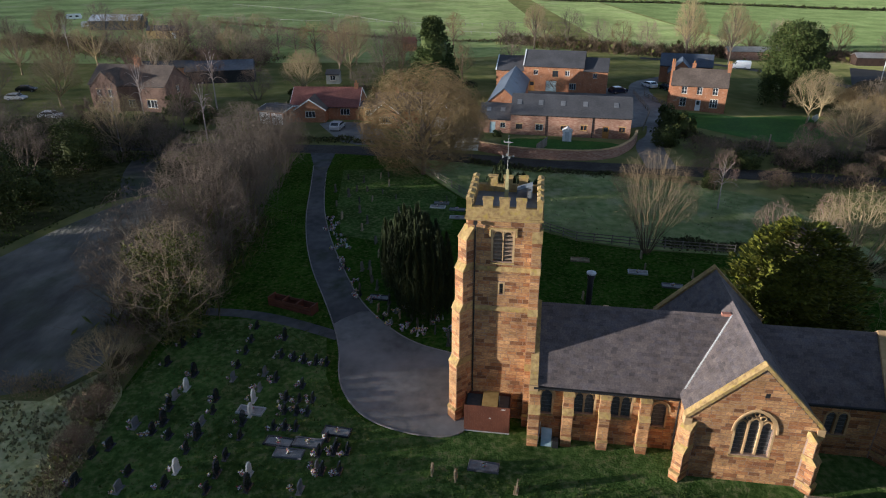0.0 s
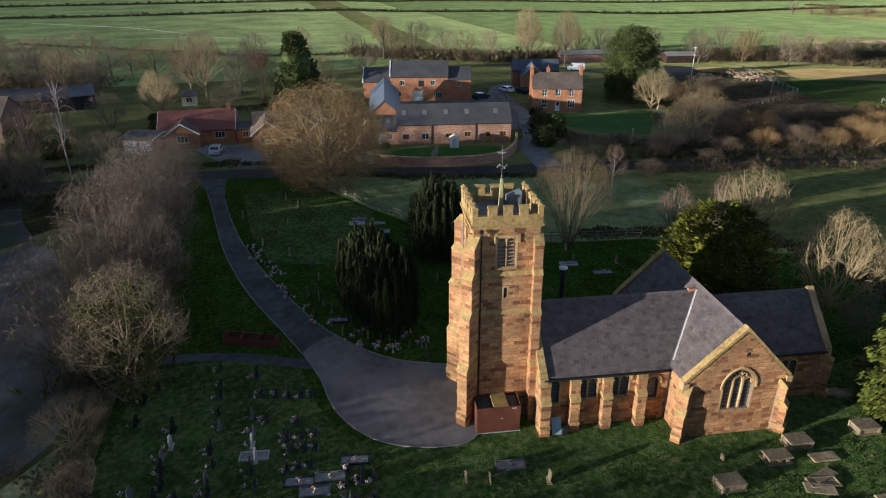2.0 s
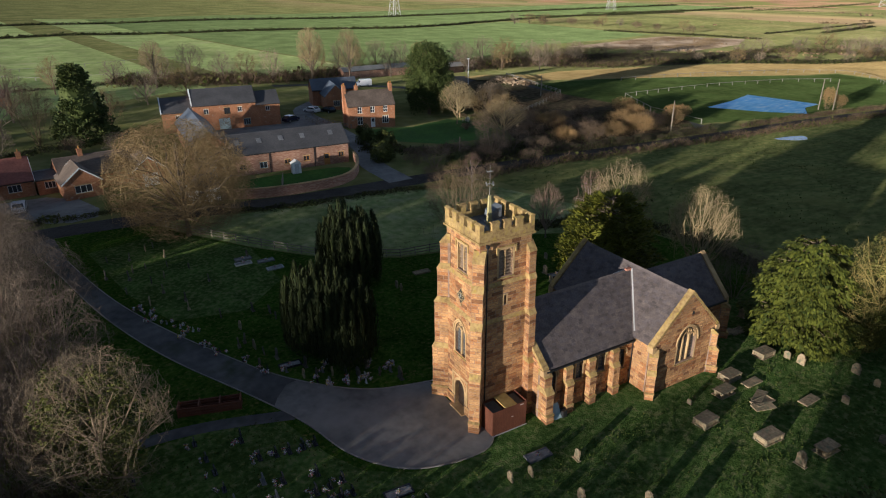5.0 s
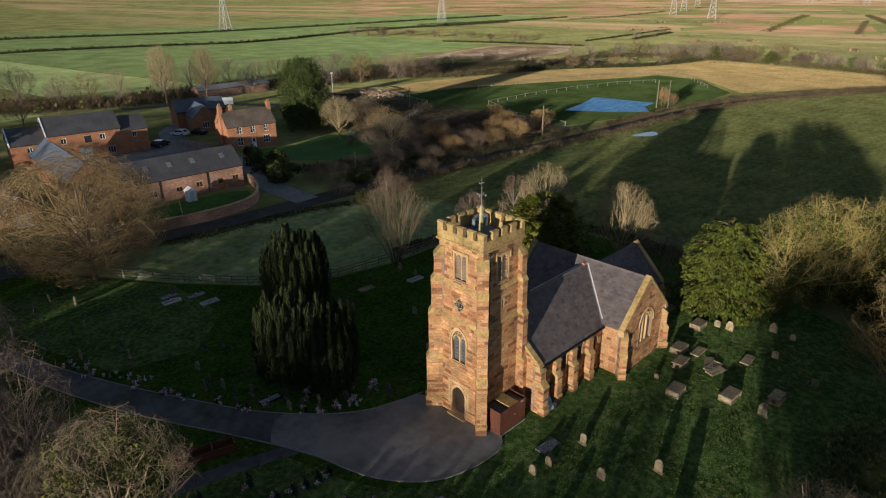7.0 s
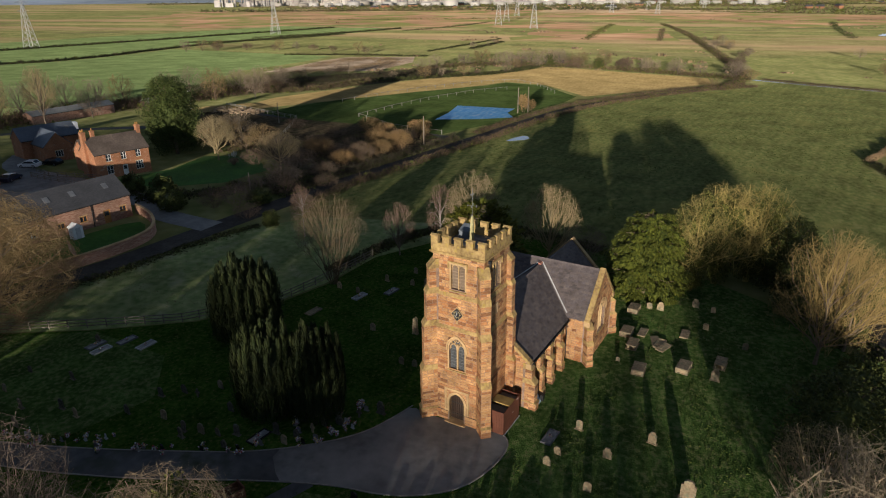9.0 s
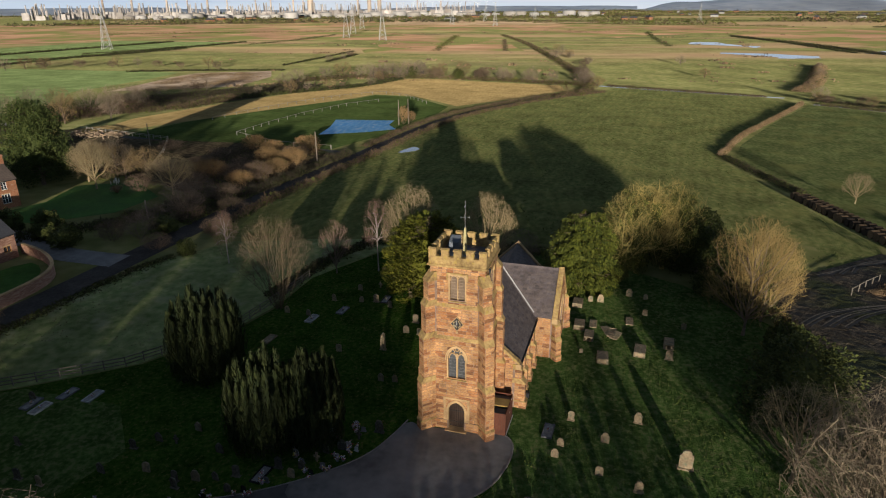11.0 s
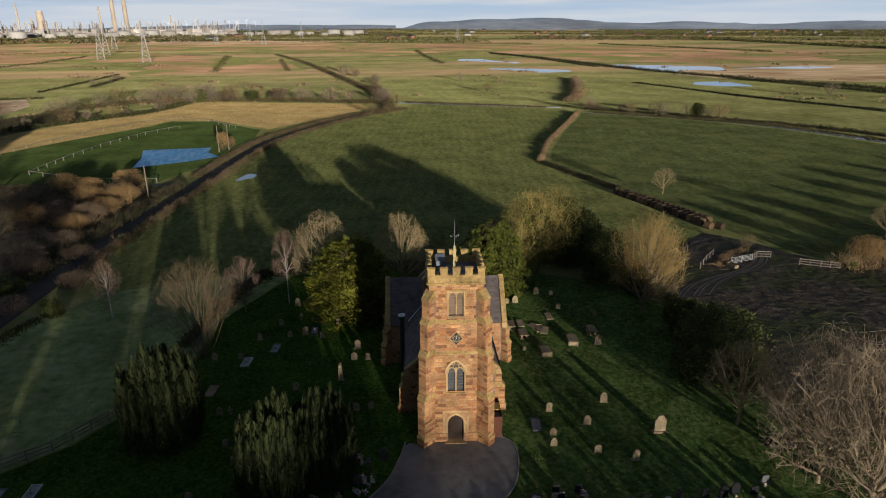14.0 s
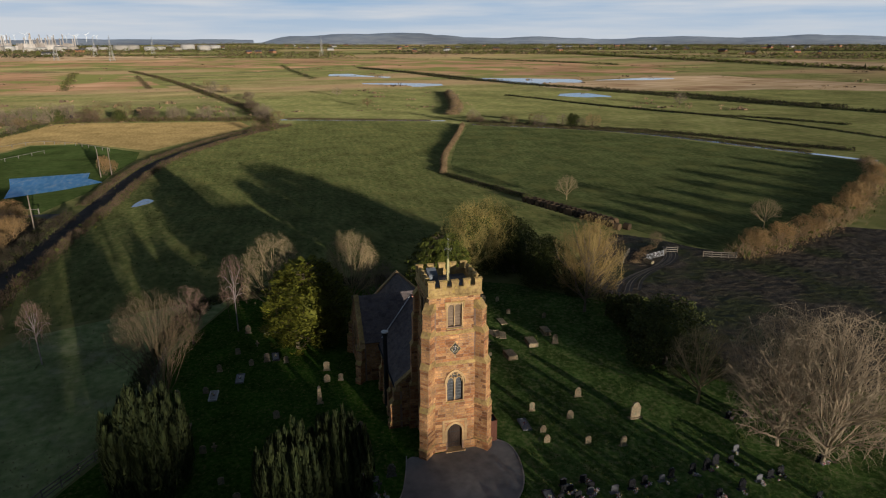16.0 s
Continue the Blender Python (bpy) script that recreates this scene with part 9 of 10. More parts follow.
fence([(118, 88), (122, 105), (134, 122), (153, 120)], 5, 1.2, 1, "paddock fence with pale posts", M_pale_post, post_w=0.2)
fence([(36, 113), (41, 126), (43, 145)], 2.2, 1.1, 3, "timber rail fence along the barn drive")
fence([(46.5, 130), (44.5, 142), (47, 150)], 2.2, 1.1, 3, "timber rail fence in front of the house")
fence([(-120, 395), (-66, 352), (4, 258), (40, 245)], 7, 1.2, 1, "meadow fence with pale posts", M_pale_post, post_w=0.16)
fence([(-130, 330), (-60, 300), (10, 285), (60, 290)], 7, 1.2, 1, "meadow fence with pale posts", M_pale_post, post_w=0.16)
fence([(92, 123), (108, 130), (124, 138), (131, 158), (137, 175)], 3, 1.2, 2, "timber rail fence round the riding arena", M_pale_post, post_w=0.14)

gate = thing("field_gate", ground_pose(36.8, -14.0, -79), "galvanised five-bar field gate standing open", "gate")
for k in range(5):
    mb = MB()
    mb.tube((-2.2, 0, 0.25 + k * 0.22), (2.2, 0, 0.25 + k * 0.22), 0.025, 0.025, 6)
    part("bar", mb, M_white_metal, gate)
for x in (-2.2, 0, 2.2):
    mb = MB()
    mb.tube((x, 0, 0.1), (x, 0, 1.2), 0.03, 0.03, 6)
    part("upright", mb, M_white_metal, gate)
trough = thing("water_trough", ground_pose(35.4, -11.4, 10), "pale water trough beside the gate", "trough")
mb = MB()
mb.box(-0.9, 0.9, -0.35, 0.35, 0, 0.1)
for q in ((-0.9, 0.9, -0.35, -0.3), (-0.9, 0.9, 0.3, 0.35), (-0.9, -0.85, -0.3, 0.3), (0.85, 0.9, -0.3, 0.3)):
    mb.box(*q, 0.1, 0.6)
part("basin", mb, M_oldstone, trough)

# rows of round bales
M_bale = surface("old_straw_bale", [(0.2, 0.13, 0.07), (0.32, 0.22, 0.12)], 5.0, 0.95, 0.4, 20, 0.2, "object", [(0.12, 0.12, 0.13), (0.6, 0.57, 0.53)])
mb = MB()
mb.tube((-0.6, 0, 0.68), (0.6, 0, 0.68), 0.68, 0.68, 16, 0, True)
bale_me = mb.mesh("straw", M_bale)
for row, (a, bb) in enumerate((((82.5, -15.4), (56.5, -19.6)), ((81.5, -17.0), (57.5, -21.4)))):
    for k in range(18):
        t = (k + gg.uniform(-0.1, 0.1)) / 17
        x, y = a[0] + (bb[0] - a[0]) * t, a[1] + (bb[1] - a[1]) * t
        bl = thing("round_bale", ground_pose(x, y, 99 + gg.uniform(-6, 6)), "old round straw bale in a row", "bale", "row of bales")
        s = new("straw", bale_me)
        s.parent = bl
for x, y in ((54, -19.4), (53.2, -21.2)):
    bl = thing("round_bale", ground_pose(x, y, 20), "old round straw bale beside the track", "bale", "row of bales")
    s = new("straw", bale_me)
    s.parent = bl

# pampas grass on the farmhouse lawn
gp = random.Random(61)
pampas = thing("pampas_grass", ground_pose(67.8, 115.9), "arching pampas grass clump with cream plumes on the lawn", "pampas grass")
blades, stems_, plumes = MB(), MB(), MB()
for k in range(260):
    a, r = gp.uniform(0, 2 * math.pi), gp.uniform(0.9, 1.7)
    o = Vector((math.cos(a), math.sin(a), 0))
    q = Vector((-o.y, o.x, 0)) * 0.03
    p0, p1, p2 = o * 0.2, o * r * 0.6 + Vector((0, 0, gp.uniform(1.0, 1.5))), o * r + Vector((0, 0, gp.uniform(0.3, 0.9)))
    blades.add([tuple(p0 - q), tuple(p0 + q), tuple(p1 + q), tuple(p1 - q), tuple(p2)], [(0, 1, 2, 3), (3, 2, 4)])
for k in range(14):
    a, r, h = gp.uniform(0, 2 * math.pi), gp.uniform(0.2, 0.9), gp.uniform(1.9, 2.6)
    top = Vector((r * math.cos(a), r * math.sin(a), h))
    stems_.tube((0.2 * math.cos(a), 0.2 * math.sin(a), 0), top, 0.015, 0.012, 4)
    plumes.tube(top - Vector((0, 0, 0.35)), top, 0.05, 0.12, 6)
    plumes.tube(top, top + Vector((0.05, 0.02, 0.45)), 0.12, 0.02, 6)
part("blades", blades, M_hedge_tan, pampas)
part("stems", stems_, M_twig_pale, pampas)
part("plumes", plumes, surface("cream_plumes", [(0.55, 0.5, 0.4), (0.75, 0.7, 0.58)], 6, 0.95, 0.3), pampas, "cream feathery plumes")
# heap of pale rubble and timber behind the stables
rubble = MB()
for k in range(420):
    t, w = gp.random(), gp.gauss(0, 1)
    x, y = 127.6 + 0.8 * t + w * 2.0, 171.5 - 17 * t + gp.gauss(0, 0.6)
    z = ground_z(x, y) + max(0.0, 1.5 - 0.35 * w * w) * gp.random() * (0.5 + 0.5 * math.sin(t * 9) ** 2)
    L, r = gp.uniform(0.3, 1.3), gp.uniform(0.07, 0.22)
    d = Vector((gp.gauss(0, 1), gp.gauss(0, 1), gp.gauss(0, 0.3))).normalized() * L * 0.5
    c = Vector((x, y, z + 0.1))
    rubble.tube(c - d, c + d, r, r * gp.uniform(0.5, 1), 5)
tagged(part("rubble_heap", rubble, surface("pale_broken_timber", [(0.36, 0.26, 0.16), (0.55, 0.43, 0.3)], 2, 0.95, 0.3, None, 0.3, "island", [(0.6, 0.58, 0.55), (1.2, 1.15, 1.1)])), "long heap of pale rubble and broken timber", "rubble heap", "", "stuff")

# wheel ruts in the mud
M_wet = surface("wet_mud", [(0.02, 0.016, 0.012), (0.05, 0.042, 0.034)], 3, 0.6, 0.8, spec=0.2)
M_ridge = surface("churned_mud_ridge", [(0.12, 0.1, 0.076), (0.2, 0.17, 0.13)], 4, 0.8, 1.0, 9, 0.3, bump_dist=0.15)


def rut(line):
    strip("wheel_rut", smooth_line(line), 0.3, M_wet, 0.16, "wet wheel rut in the mud", "wheel rut")
    strip("rut_ridge", smooth_line([(x + 0.22, y + 0.2) for x, y in line]), 0.13, M_ridge, 0.2, "squeezed-up mud beside a wheel rut", "mud ridge")


for off in (-0.8, 0, 1.6, 2.4, 4.0):
    rut([(26, 2.2 - off), (29.5, -1.2 - off), (31.8, -6.4 - off * 0.8), (33.4, -12.3 - off * 0.7), (36.5, -17 - off * 0.5), (41, -20 - off * 0.3)])
for off in (0.0, 1.5, 3.2, 5.0):
    rut([(41.5 + off * 0.3, -4.5 - off), (43.5 + off * 0.5, -7.8 - off * 0.7), (46 + off * 0.4, -11.5 - off * 0.5), (47.5 + off * 0.2, -15.5 - off * 0.3)])

M_pole = surface("pole_wood", [(0.2, 0.16, 0.12), (0.3, 0.25, 0.19)], 4, 0.9, 0.2)


def pole(x, y, h, label="wooden telegraph pole", arm=False):
    p = thing("telegraph_pole", ground_pose(x, y), label, "pole")
    mb = MB()
    mb.tube((0, 0, -0.3), (0, 0, h), 0.16, 0.11, 8, 0, True)
    part("shaft", mb, M_pole, p)
    if arm:
        mb = MB()
        mb.box(-0.8, 0.8, -0.05, 0.05, h - 0.6, h - 0.48)
        part("crossarm", mb, M_pole, p)


pole(103.6, 86.9, 7.2, "tall leaning wooden telegraph pole beside the lane")
pole(158.0, 78.2, 8.0, "wooden telegraph pole near the pond")
pole(160.5, 75.6, 8.0, "wooden telegraph pole near the pond")
pole(116.5, 139, 6.0, "wooden pole beside the arena")
pole(52.1, 99.5, 3.2, "short pale garden pole on the lawn")
lamp = thing("flood_lamp", ground_pose(114, 169), "tall pale floodlight mast beside the arena", "lamp")
mb = MB()
mb.tube((0, 0, 0), (0, 0, 8), 0.12, 0.09, 8, 0, True)
part("mast", mb, M_white_metal, lamp)
mb = MB()
mb.slab(-0.4, 0.4, -0.2, 0.2, 8, 8.35, 0.05)
part("lamp_head", mb, M_white_metal, lamp)
tr = thing("tractor", ground_pose(343, 104, 30), "small blue tractor working at the field edge", "tractor")
mb = MB()
mb.slab(-0.6, 1.9, -0.45, 0.45, 0.8, 1.7, 0.1)
part("bonnet", mb, P_blue, tr)
mb = MB()
mb.slab(-1.4, 0.1, -0.8, 0.8, 1.2, 2.9, 0.15)
part("cab", mb, P_blue, tr)
for sx, r in ((-0.9, 0.85), (1.4, 0.55)):
    for sy in (-0.95, 0.95):
        mb = MB()
        mb.tube((sx, sy - 0.2, r), (sx, sy + 0.2, r), r, r, 14, 0, True)
        part("wheel", mb, M_tyre, tr)

brush("hedge", [(47, 21), (45.5, 15), (43, 9), (38, 6)], 3.2, 3.6, HD, 140, 0.03, "dark scrub behind the boundary trees", 0.4, 64)


def tussocks():
    """Low clumps of rush, bramble and thorn scattered over the fen."""
    g = random.Random(31)
    mb = MB()
    for _ in range(1200):
        d = 330 + 1250 * g.random() ** 1.6
        a = radians(90 - 52 - 100 * g.random())
        x, y = d * math.cos(a), d * math.sin(a)
        if noise.noise((x * 0.006, y * 0.009, 4)) < -0.08:
            continue
        n = 4 if g.random() < 0.8 else 9
        size = g.uniform(0.35, 0.75) * (1 if n == 4 else 1.9)
        for _ in range(n):
            c = Vector((x + g.gauss(0, 1.4) * size, y + g.gauss(0, 2.2) * size, ground_z(x, y)))
            d2 = Vector((g.gauss(0, 0.4), g.gauss(0, 0.4), 1)).normalized() * size * g.uniform(0.8, 1.6)
            w = Vector((g.uniform(-1, 1), g.uniform(-1, 1), 0)).normalized() * size * 0.8
            mb.add([tuple(c - w), tuple(c + w), tuple(c + w * 0.7 + d2 * 0.8), tuple(c + d2), tuple(c - w * 0.8 + d2 * 0.7)], [(0, 1, 2, 3, 4)], 0 if g.random() < 0.7 else 1)
    tagged(part("fen_tussock", mb, [M_hedge_tan, M_hedge_brown]), "tussocks of rush and thorn on the fen", "tussocks", "", "stuff")


tussocks()


def tufts(name, outline, per_m2, tall, mats, label, holes=(), seed=3, patch=0.35, bare=-0.25):
    """Coarse tufts standing in the mown grass, thicker in patches."""
    g = random.Random(seed)
    xs, ys = [p[0] for p in outline], [p[1] for p in outline]
    x0, x1, y0, y1 = min(xs), max(xs), min(ys), max(ys)
    mb = MB()
    inv = CHURCH.inverted()
    for _ in range(int((x1 - x0) * (y1 - y0) * per_m2)):
        x, y = g.uniform(x0, x1), g.uniform(y0, y1)
        if noise.noise((x * patch, y * patch, seed)) + 0.5 * noise.noise((x * patch * 4, y * patch * 4, seed)) < bare + g.uniform(-0.15, 0.3):
            continue
        if not inside(x, y, outline) or any(inside(x, y, h) for h in holes):
            continue
        q = inv @ Vector((x, y, 1.0))
        if -3.5 < q.x < 26 and abs(q.y) < 8:
            continue
        c = Vector((x, y, ground_z(x, y) + 0.01))
        h = tall * g.uniform(0.5, 1.2)
        for _ in range(3):
            d = Vector((g.gauss(0, 0.45), g.gauss(0, 0.45), 1)).normalized() * h * g.uniform(0.7, 1.1)
            a = g.uniform(0, 6.28)
            w = Vector((math.cos(a), math.sin(a), 0)) * h * g.uniform(0.3, 0.5)
            mb.add([tuple(c - w), tuple(c + w), tuple(c + d)], [(0, 1, 2)])
    tagged(part(name, mb, mats), label, "grass", "", "stuff")


M_tuft = surface("coarse_grass_tufts", [(0.036, 0.062, 0.011), (0.072, 0.096, 0.022), (0.12, 0.13, 0.04)], 1.5, 0.95, 0, None, 0.3, "island", [(0.7, 0.75, 0.7), (1.2, 1.15, 1.1)], spec=0.05)
M_dry_tuft = surface("dry_grass_tufts", [(0.16, 0.16, 0.08), (0.28, 0.26, 0.14), (0.4, 0.36, 0.22)], 1.2, 0.95, 0, None, 0.3, "island", [(0.6, 0.65, 0.6), (1.25, 1.2, 1.15)], spec=0.05)
SOUTH_LAWN = [(-26, -4), (-8, 3), (2, 9), (14, 5), (24, 6), (35, 15), (42, 24), (46, 38), (32, 37), (2, 33.5), (-6, 34.5), (-9, 40), (-10.5, 48), (-22, 50), (-23.5, 40), (-22.5, 30), (-29, 8)]
tufts("grass_tuft", SOUTH_LAWN, 13.0, 0.14, M_tuft, "coarse tufts of churchyard grass", (), 3)
tufts("grass_tuft", [(-15, 92), (-14, 78), (-11, 66), (-6, 54), (1, 47), (14, 47), (28, 50), (44, 54), (32, 62), (16, 66), (8, 72), (2, 81), (-5, 94)], 3.0, 0.12, M_tuft, "coarse tufts of churchyard grass", (), 4)
tufts("grass_tuft", [(-3, 98), (6, 93), (26, 89.5), (35, 85.5), (44, 79), (48, 60), (47, 55), (32, 64), (22, 66), (15.5, 68.5), (8, 74.5), (2, 83.5), (-4, 94.5)], 4.0, 0.16, M_dry_tuft, "tussocky paddock grass", (), 5, 0.2, 0.0)
tufts("rough_grass", [(-45.5, 39.5), (-30, 38.5), (-26.8, 42), (-24.8, 39), (-23.2, 33), (-24, 29), (-30, 8), (-46, 10)], 14.0, 0.3, M_dry_tuft, "rough pale winter grass and dead stems", (), 6, 0.3, -0.4)
tufts("rough_grass", [(-48, 90), (-40, 86), (-46, 76), (-52, 58), (-56, 60), (-54, 86)], 3.0, 0.3, M_tuft, "rough grass round the yard", (), 7, 0.3, -0.3)
tufts("grass_tuft", [(48, 82), (64, 82), (97, 76), (128, 70), (180, 58), (175, -34), (137, -15), (119, -8.5), (83, -13), (56, -17), (47, -10), (44, 8), (50, 24), (54, 40), (50, 60)], 0.9, 0.24, M_tuft, "uneven tufts in the grazed field", (), 8, 0.08, 0.0)

brush("hedge", [(-10, -1.5), (-3, 3), (3, 6), (9, 5.2), (14, 4.2)], 1.7, 3.6, HD, 150, 0.03, "dark scrubby hedge below the bare trees", 0.3, 62)

# ---- distance ----
M_steel = surface("galvanised_lattice", [(0.42, 0.41, 0.39), (0.52, 0.51, 0.48)], 2, 0.6, 0.0)
M_tank = surface("refinery_tank_paint", [(0.42, 0.4, 0.37), (0.56, 0.53, 0.49)], 0.03, 0.7, 0.0, None, 0.15, "object", [(0.75, 0.7, 0.62), (1.1, 1.1, 1.1)])
M_stack = surface("concrete_stack", [(0.5, 0.42, 0.33), (0.62, 0.53, 0.43)], 0.03, 0.85, 0.0, None, 0.1, "object", [(0.8, 0.75, 0.7), (1.1, 1.08, 1.05)])
M_works = surface("refinery_steelwork", [(0.4, 0.38, 0.36), (0.62, 0.59, 0.55)], 0.05, 0.8, 0.0, None, 0.2, "island", [(0.6, 0.55, 0.5), (1.2, 1.15, 1.1)])
# distance haze is put into the hill colour: pale blue-grey tones
M_hill_hazed = surface("hazed_far_hill", [(0.34, 0.355, 0.385), (0.42, 0.43, 0.445), (0.49, 0.485, 0.47)], 0.012, 0.95, 0.0, None, 0.3, spec=0.0, stretch=(1, 1, 3))
gf_ = random.Random(91)

pm = MB()
H, B = 46.0, 4.2
for sx in (-1, 1):
    for sy in (-1, 1):
        pm.tube((sx * B, sy * B, 0), (sx * 0.7, sy * 0.7, H * 0.72), 0.22, 0.16, 4)
        pm.tube((sx * 0.7, sy * 0.7, H * 0.72), (0, 0, H), 0.11, 0.08, 4)
for k in range(7):
    t0, t1 = k / 7, (k + 1) / 7
    b0, b1 = B + (0.7 - B) * t0, B + (0.7 - B) * t1
    z0, z1 = H * 0.72 * t0, H * 0.72 * t1
    for sx, sy, ux, uy in ((-1, -1, 1, -1), (1, -1, 1, 1), (1, 1, -1, 1), (-1, 1, -1, -1)):
        pm.tube((sx * b0, sy * b0, z0), (ux * b1, uy * b1, z1), 0.1, 0.1, 3)
        pm.tube((ux * b0, uy * b0, z0), (sx * b1, sy * b1, z1), 0.1, 0.1, 3)
for z, w in ((H * 0.62, 7.5), (H * 0.76, 9), (H * 0.88, 6.5)):
    for s in (-1, 1):
        pm.tube((0, 0, z + 0.9), (s * w, 0, z), 0.12, 0.08, 3)
        pm.tube((0, 0, z - 0.6), (s * w, 0, z), 0.12, 0.08, 3)
pylon_me = pm.mesh("lattice", M_steel)
for x, y in ((811, 289), (739, 223), (1400, 229), (1306, 130), (564, 461), (342, 541), (934, 315), (1150, 360), (1650, 180), (1500, -300), (1900, 60)):
    p = thing("pylon", ground_pose(x, y, 20), "grey steel lattice electricity pylon", "pylon", "line of pylons")
    o = new("lattice", pylon_me)
    o.parent = p

tb_ = MB()
tb_.lathe(0, 0, [(1.9, 0), (1.2, 80)], 10)
tower_me = tb_.mesh("mast", M_white)
rb = MB()
for k in range(3):
    w = k * 2.094 + 0.4
    rb.add([(-1, 0, 80), (-1, 1.6 * math.cos(w), 80 + 1.6 * math.sin(w)), (-1, 40 * math.cos(w + 0.02), 80 + 40 * math.sin(w + 0.02)), (-1, 1.6 * math.cos(w + 1.5), 80 + 1.6 * math.sin(w + 1.5))], [(0, 1, 2, 3)])
    rb.tube((-1, 0, 80), (-1, 38 * math.cos(w), 80 + 38 * math.sin(w)), 1.3, 0.3, 4)
rotor_me = rb.mesh("rotor", M_white)
for k in range(15):
    brg = -74.5 - 11.5 * gf_.random()
    a = radians(90 + brg)
    d = 4300 + gf_.uniform(-250, 250)
    x, y = d * math.cos(a), d * math.sin(a)
    t = thing("wind_turbine", Matrix.Translation((x, y, -4)) @ pose(0, 0, 0, 0, 0, gf_.uniform(-20, 20)) @ pose(0, 0, 0) @ Matrix.Scale(gf_.uniform(0.5, 0.72), 4), "distant white wind turbine standing still", "wind turbine", "wind farm")
    for n, me in (("mast", tower_me), ("rotor", rotor_me)):
        o = new(n, me)
        o.parent = t

# refinery: tanks, stacks and steelwork
tk = MB()
tk.lathe(0, 0, [(30, 0), (30, 19), (27, 21.5), (10, 24)], 24)
tank_me = tk.mesh("shell", M_tank)
for row, d in enumerate((2330, 2480)):
    for k in range(19):
        brg = -55.5 - k * 2.05 - row * 0.9
        a = radians(90 + brg)
        x, y = d * math.cos(a), d * math.sin(a)
        s = gf_.uniform(0.45, 0.85)
        t = thing("storage_tank", Matrix.Translation((x, y, -4)) @ Matrix.Diagonal((s, s, s * gf_.uniform(0.8, 1.1), 1)), "large pale cylindrical refinery storage tank", "storage tank", "tank farm")
        o = new("shell", tank_me)
        o.parent = t
for brg, h, r0, r1 in ((-74.45, 150, 8, 6), (-75.3, 142, 8.5, 6.5), (-73.5, 96, 4, 3), (-66.4, 122, 3.5, 2.5), (-68.2, 104, 3.5, 2.5), (-69.6, 82, 15, 10), (-61.5, 92, 4.5, 3), (-63, 70, 3, 2), (-58.5, 85, 4, 3), (-56, 80, 4, 3), (-78.5, 70, 3, 2), (-69, 60, 3, 2), (-65.2, 62, 3, 2), (-60, 66, 3, 2), (-54, 90, 4, 3), (-80.5, 55, 3, 2)):
    a = radians(90 + brg)
    d = 2650
    s = thing("refinery_stack", Matrix.Translation((d * math.cos(a), d * math.sin(a), -4)), "tall pale concrete refinery stack", "chimney", "refinery stacks")
    mb = MB()
    mb.lathe(0, 0, [(r0, 0), (r1, h), (r1 * 0.8, h)], 14)
    part("shaft", mb, M_stack, s)
    mb = MB()
    mb.lathe(0, 0, [(r1 + 0.6, h * 0.9), (r1 + 0.6, h * 0.93)], 14)
    part("collar", mb, M_works, s)
for k in range(24):
    brg = -50 - k * 1.4
    a = radians(90 + brg)
    d = 2580 + gf_.uniform(-60, 120)
    w = thing("refinery_unit", Matrix.Translation((d * math.cos(a), d * math.sin(a), -4)) @ pose(0, 0, 0, 0, 0, brg), "block of refinery pipework, columns and sheds", "refinery unit", "refinery units")
    mb = MB()
    for _ in range(26):
        x, y = gf_.uniform(-55, 55), gf_.uniform(-20, 20)
        if gf_.random() < 0.4:
            mb.box(x - gf_.uniform(4, 14), x + gf_.uniform(4, 14), y - 6, y + 6, 0, gf_.uniform(8, 24))
        else:
            mb.tube((x, y, 0), (x, y, gf_.uniform(22, 52)), gf_.uniform(1.0, 2.6), gf_.uniform(0.8, 2.0), 8, 0, True)
    tagged(part("steelwork", mb, M_works, w), kind="stuff")

# works and houses far off on the plain
M_render = surface("pale_render", [(0.36, 0.34, 0.31), (0.5, 0.48, 0.44)], 0.2, 0.8, 0.0)
for k in range(90):
    brg = -56 - gf_.random() * 88
    a = radians(90 + brg)
    d = gf_.uniform(1700, 3400)
    x, y = d * math.cos(a), d * math.sin(a)
    t = thing("far_house", Matrix.Translation((x, y, -4)) @ pose(0, 0, 0, 0, 0, gf_.uniform(0, 180)), "distant pale farm building on the plain", "building", "far buildings")
    L, W, Hh = gf_.uniform(10, 30), gf_.uniform(8, 12), gf_.uniform(4, 7)
    mb = MB()
    mb.box(-L / 2, L / 2, -W / 2, W / 2, 0, Hh)
    part("wall", mb, M_render if gf_.random() < 0.45 else M_brick, t)
    mb = MB()
    mb.prism([(-W / 2 - 0.4, Hh), (W / 2 + 0.4, Hh), (0, Hh + W * 0.4)], -L / 2, L / 2, "x")
    part("roof", mb, M_tile_grey, t)

# low wooded hills on the skyline
def ridge_line(name, dist, b0, b1, profile, label, n=90):
    mb = MB()
    v, f = [], []
    for k in range(n + 1):
        t = k / n
        a = radians(90 + b0 + (b1 - b0) * t)
        h = max(3, profile(t) + 5 * noise.noise((t * 40, dist * 0.01, 0)) + 3 * noise.noise((t * 160, dist * 0.01, 3)))
        for dd, z in ((dist - 500, -5.0), (dist - 200, h * 0.55), (dist, h), (dist + 250, -5.0)):
            v.append((dd * math.cos(a), dd * math.sin(a), z))
    for k in range(n):
        for j in range(3):
            f.append((k * 4 + j, (k + 1) * 4 + j, (k + 1) * 4 + j + 1, k * 4 + j + 1))
    mb.add(v, f)
    tagged(part(name, mb, M_hill_hazed, smooth=True), label, "hills", "", "structure")


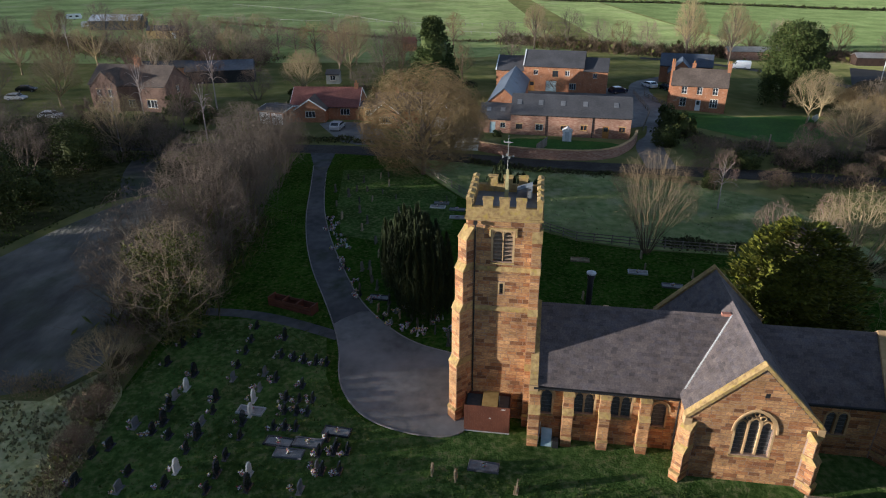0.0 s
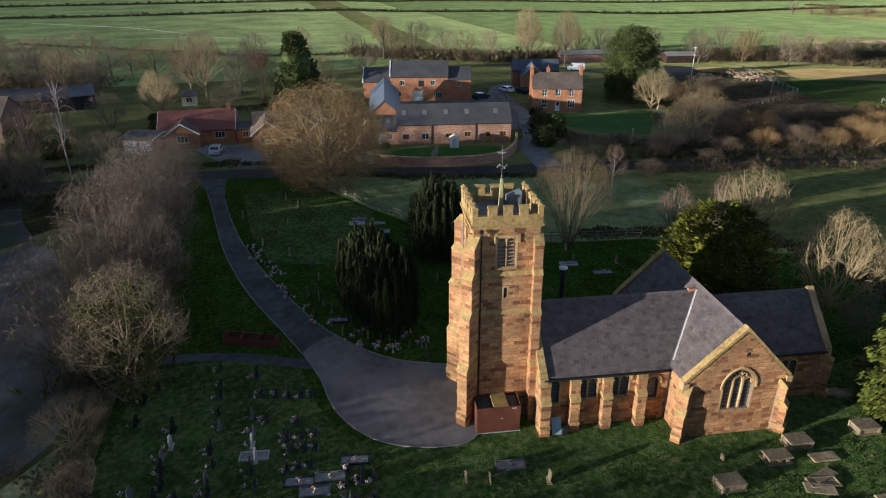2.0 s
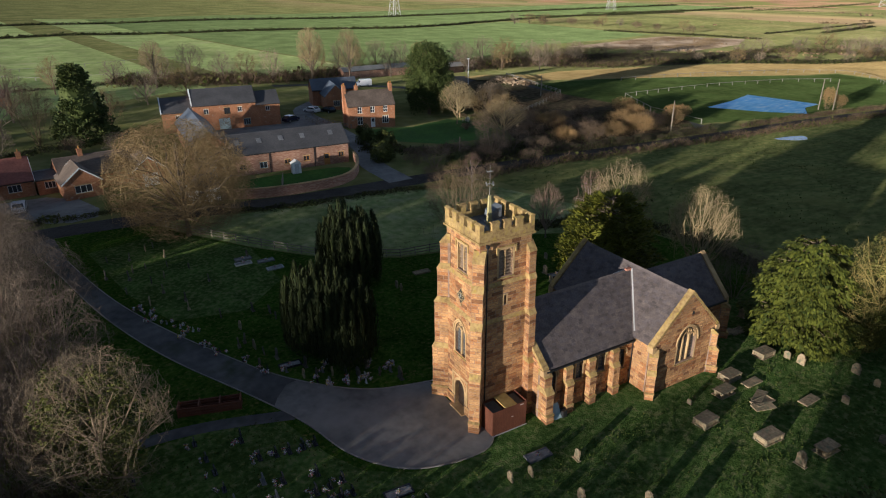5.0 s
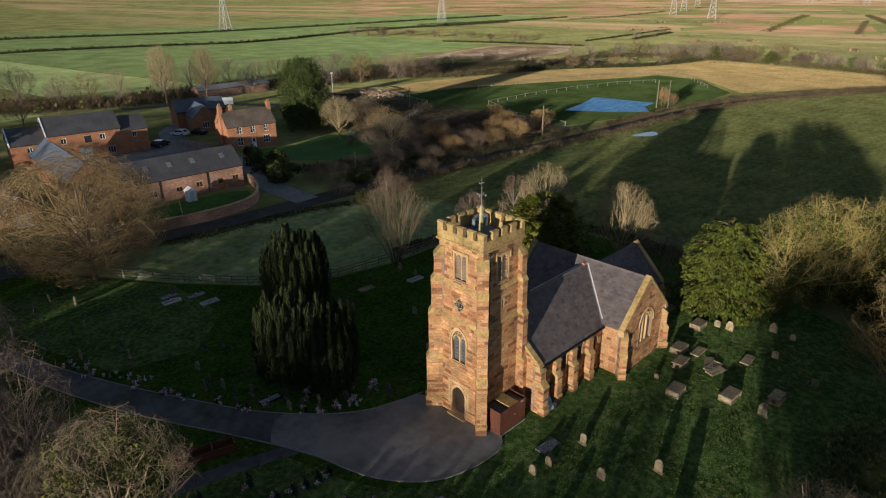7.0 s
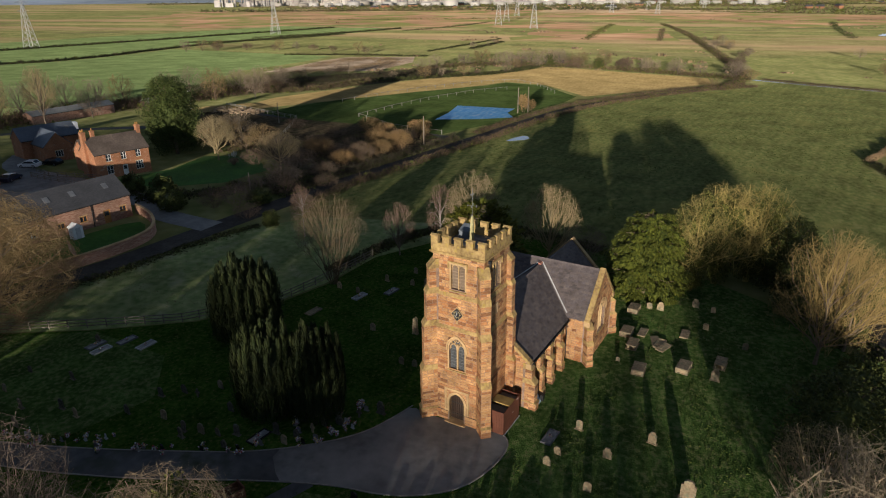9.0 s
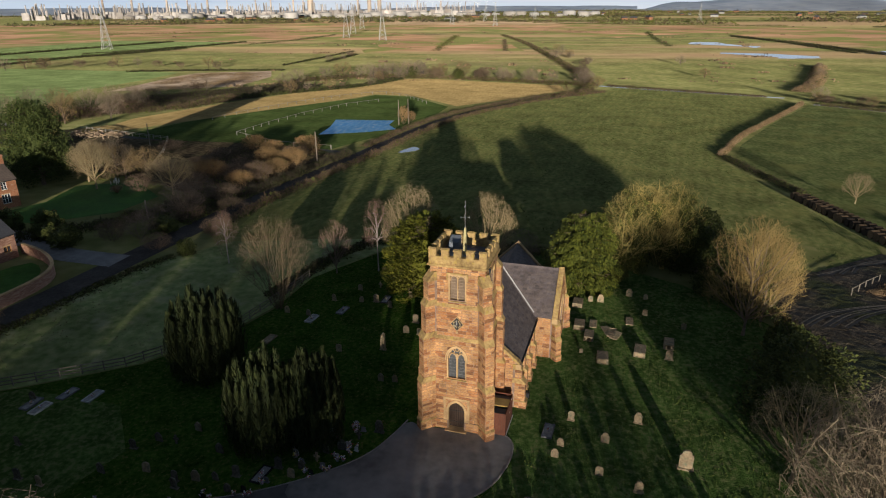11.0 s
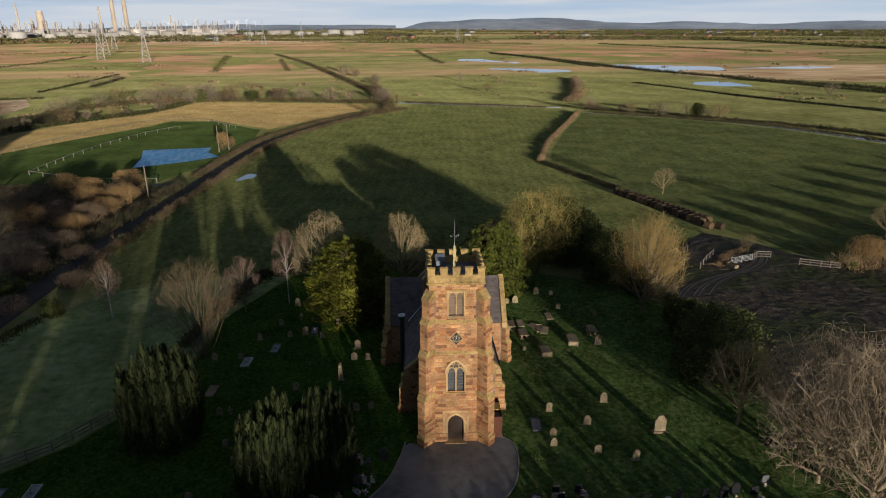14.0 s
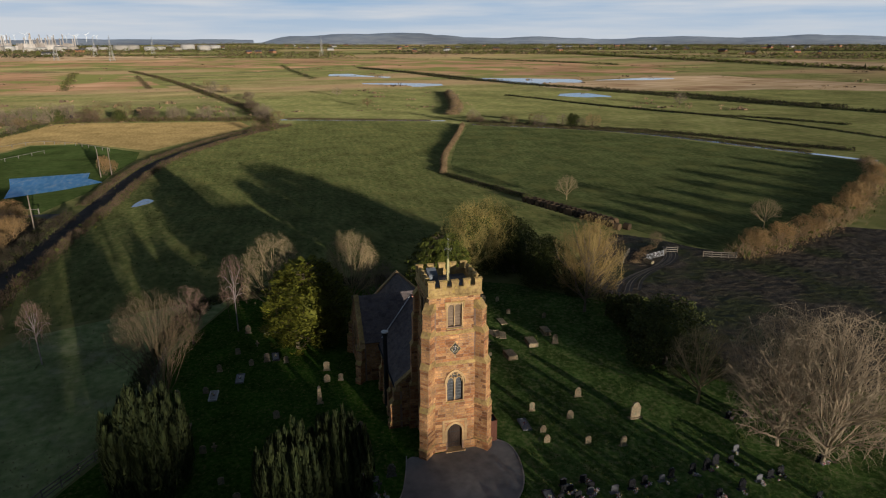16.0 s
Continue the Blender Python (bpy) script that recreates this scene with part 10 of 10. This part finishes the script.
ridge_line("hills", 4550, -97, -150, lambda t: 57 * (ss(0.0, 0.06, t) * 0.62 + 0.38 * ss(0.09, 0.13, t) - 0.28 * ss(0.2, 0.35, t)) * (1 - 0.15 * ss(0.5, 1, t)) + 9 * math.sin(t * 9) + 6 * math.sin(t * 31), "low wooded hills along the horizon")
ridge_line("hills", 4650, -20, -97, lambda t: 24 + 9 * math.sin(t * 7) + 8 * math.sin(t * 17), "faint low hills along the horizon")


# pale winter sky low over the horizon
def sky_backdrop():
    m = bpy.data.materials.new("low_winter_sky")
    m.use_nodes = True
    n, l = m.node_tree.nodes, m.node_tree.links
    n.clear()
    out, em = n.new("ShaderNodeOutputMaterial"), n.new("ShaderNodeEmission")
    geo, sp, mr = n.new("ShaderNodeNewGeometry"), n.new("ShaderNodeSeparateXYZ"), n.new("ShaderNodeMapRange")
    l.new(geo.outputs["Position"], sp.inputs[0])
    l.new(sp.outputs["Z"], mr.inputs["Value"])
    mr.inputs["From Min"].default_value, mr.inputs["From Max"].default_value = 0, 1100
    ramp = n.new("ShaderNodeValToRGB")
    e = ramp.color_ramp.elements
    e[0].position, e[0].color = 0.0, (0.56, 0.62, 0.68, 1)
    e[1].position, e[1].color = 1.0, (0.26, 0.42, 0.62, 1)
    k = e.new(0.25)
    k.color = (0.36, 0.5, 0.66, 1)
    l.new(mr.outputs[0], ramp.inputs["Fac"])
    mp, t, cr, mx = n.new("ShaderNodeMapping"), n.new("ShaderNodeTexNoise"), n.new("ShaderNodeMapRange"), n.new("ShaderNodeMixRGB")
    mp.inputs["Scale"].default_value = (0.00045, 0.00045, 0.006)
    l.new(geo.outputs["Position"], mp.inputs["Vector"])
    l.new(mp.outputs[0], t.inputs["Vector"])
    t.inputs["Scale"].default_value, t.inputs["Detail"].default_value = 1.6, 7
    cr.inputs["From Min"].default_value, cr.inputs["From Max"].default_value = 0.4, 0.66
    l.new(t.outputs["Fac"], cr.inputs["Value"])
    l.new(cr.outputs[0], mx.inputs["Fac"])
    l.new(ramp.outputs["Color"], mx.inputs["Color1"])
    mx.inputs["Color2"].default_value = (0.66, 0.68, 0.7, 1)
    l.new(mx.outputs[0], em.inputs["Color"])
    em.inputs["Strength"].default_value = 1.1
    l.new(em.outputs[0], out.inputs["Surface"])
    return m


mb = MB()
nb = 60
v = []
for k in range(nb + 1):
    a = radians(100 - 190 * k / nb)
    for z in (-40, 300, 800, 1500):
        v.append((4880 * math.cos(a), 4880 * math.sin(a), z))
mb.add(v, [(k * 4 + j, k * 4 + j + 1, (k + 1) * 4 + j + 1, (k + 1) * 4 + j) for k in range(nb) for j in range(3)])
tagged(part("backdrop", mb, sky_backdrop()), "pale blue winter sky with thin cloud over the horizon", "sky", "", "structure")
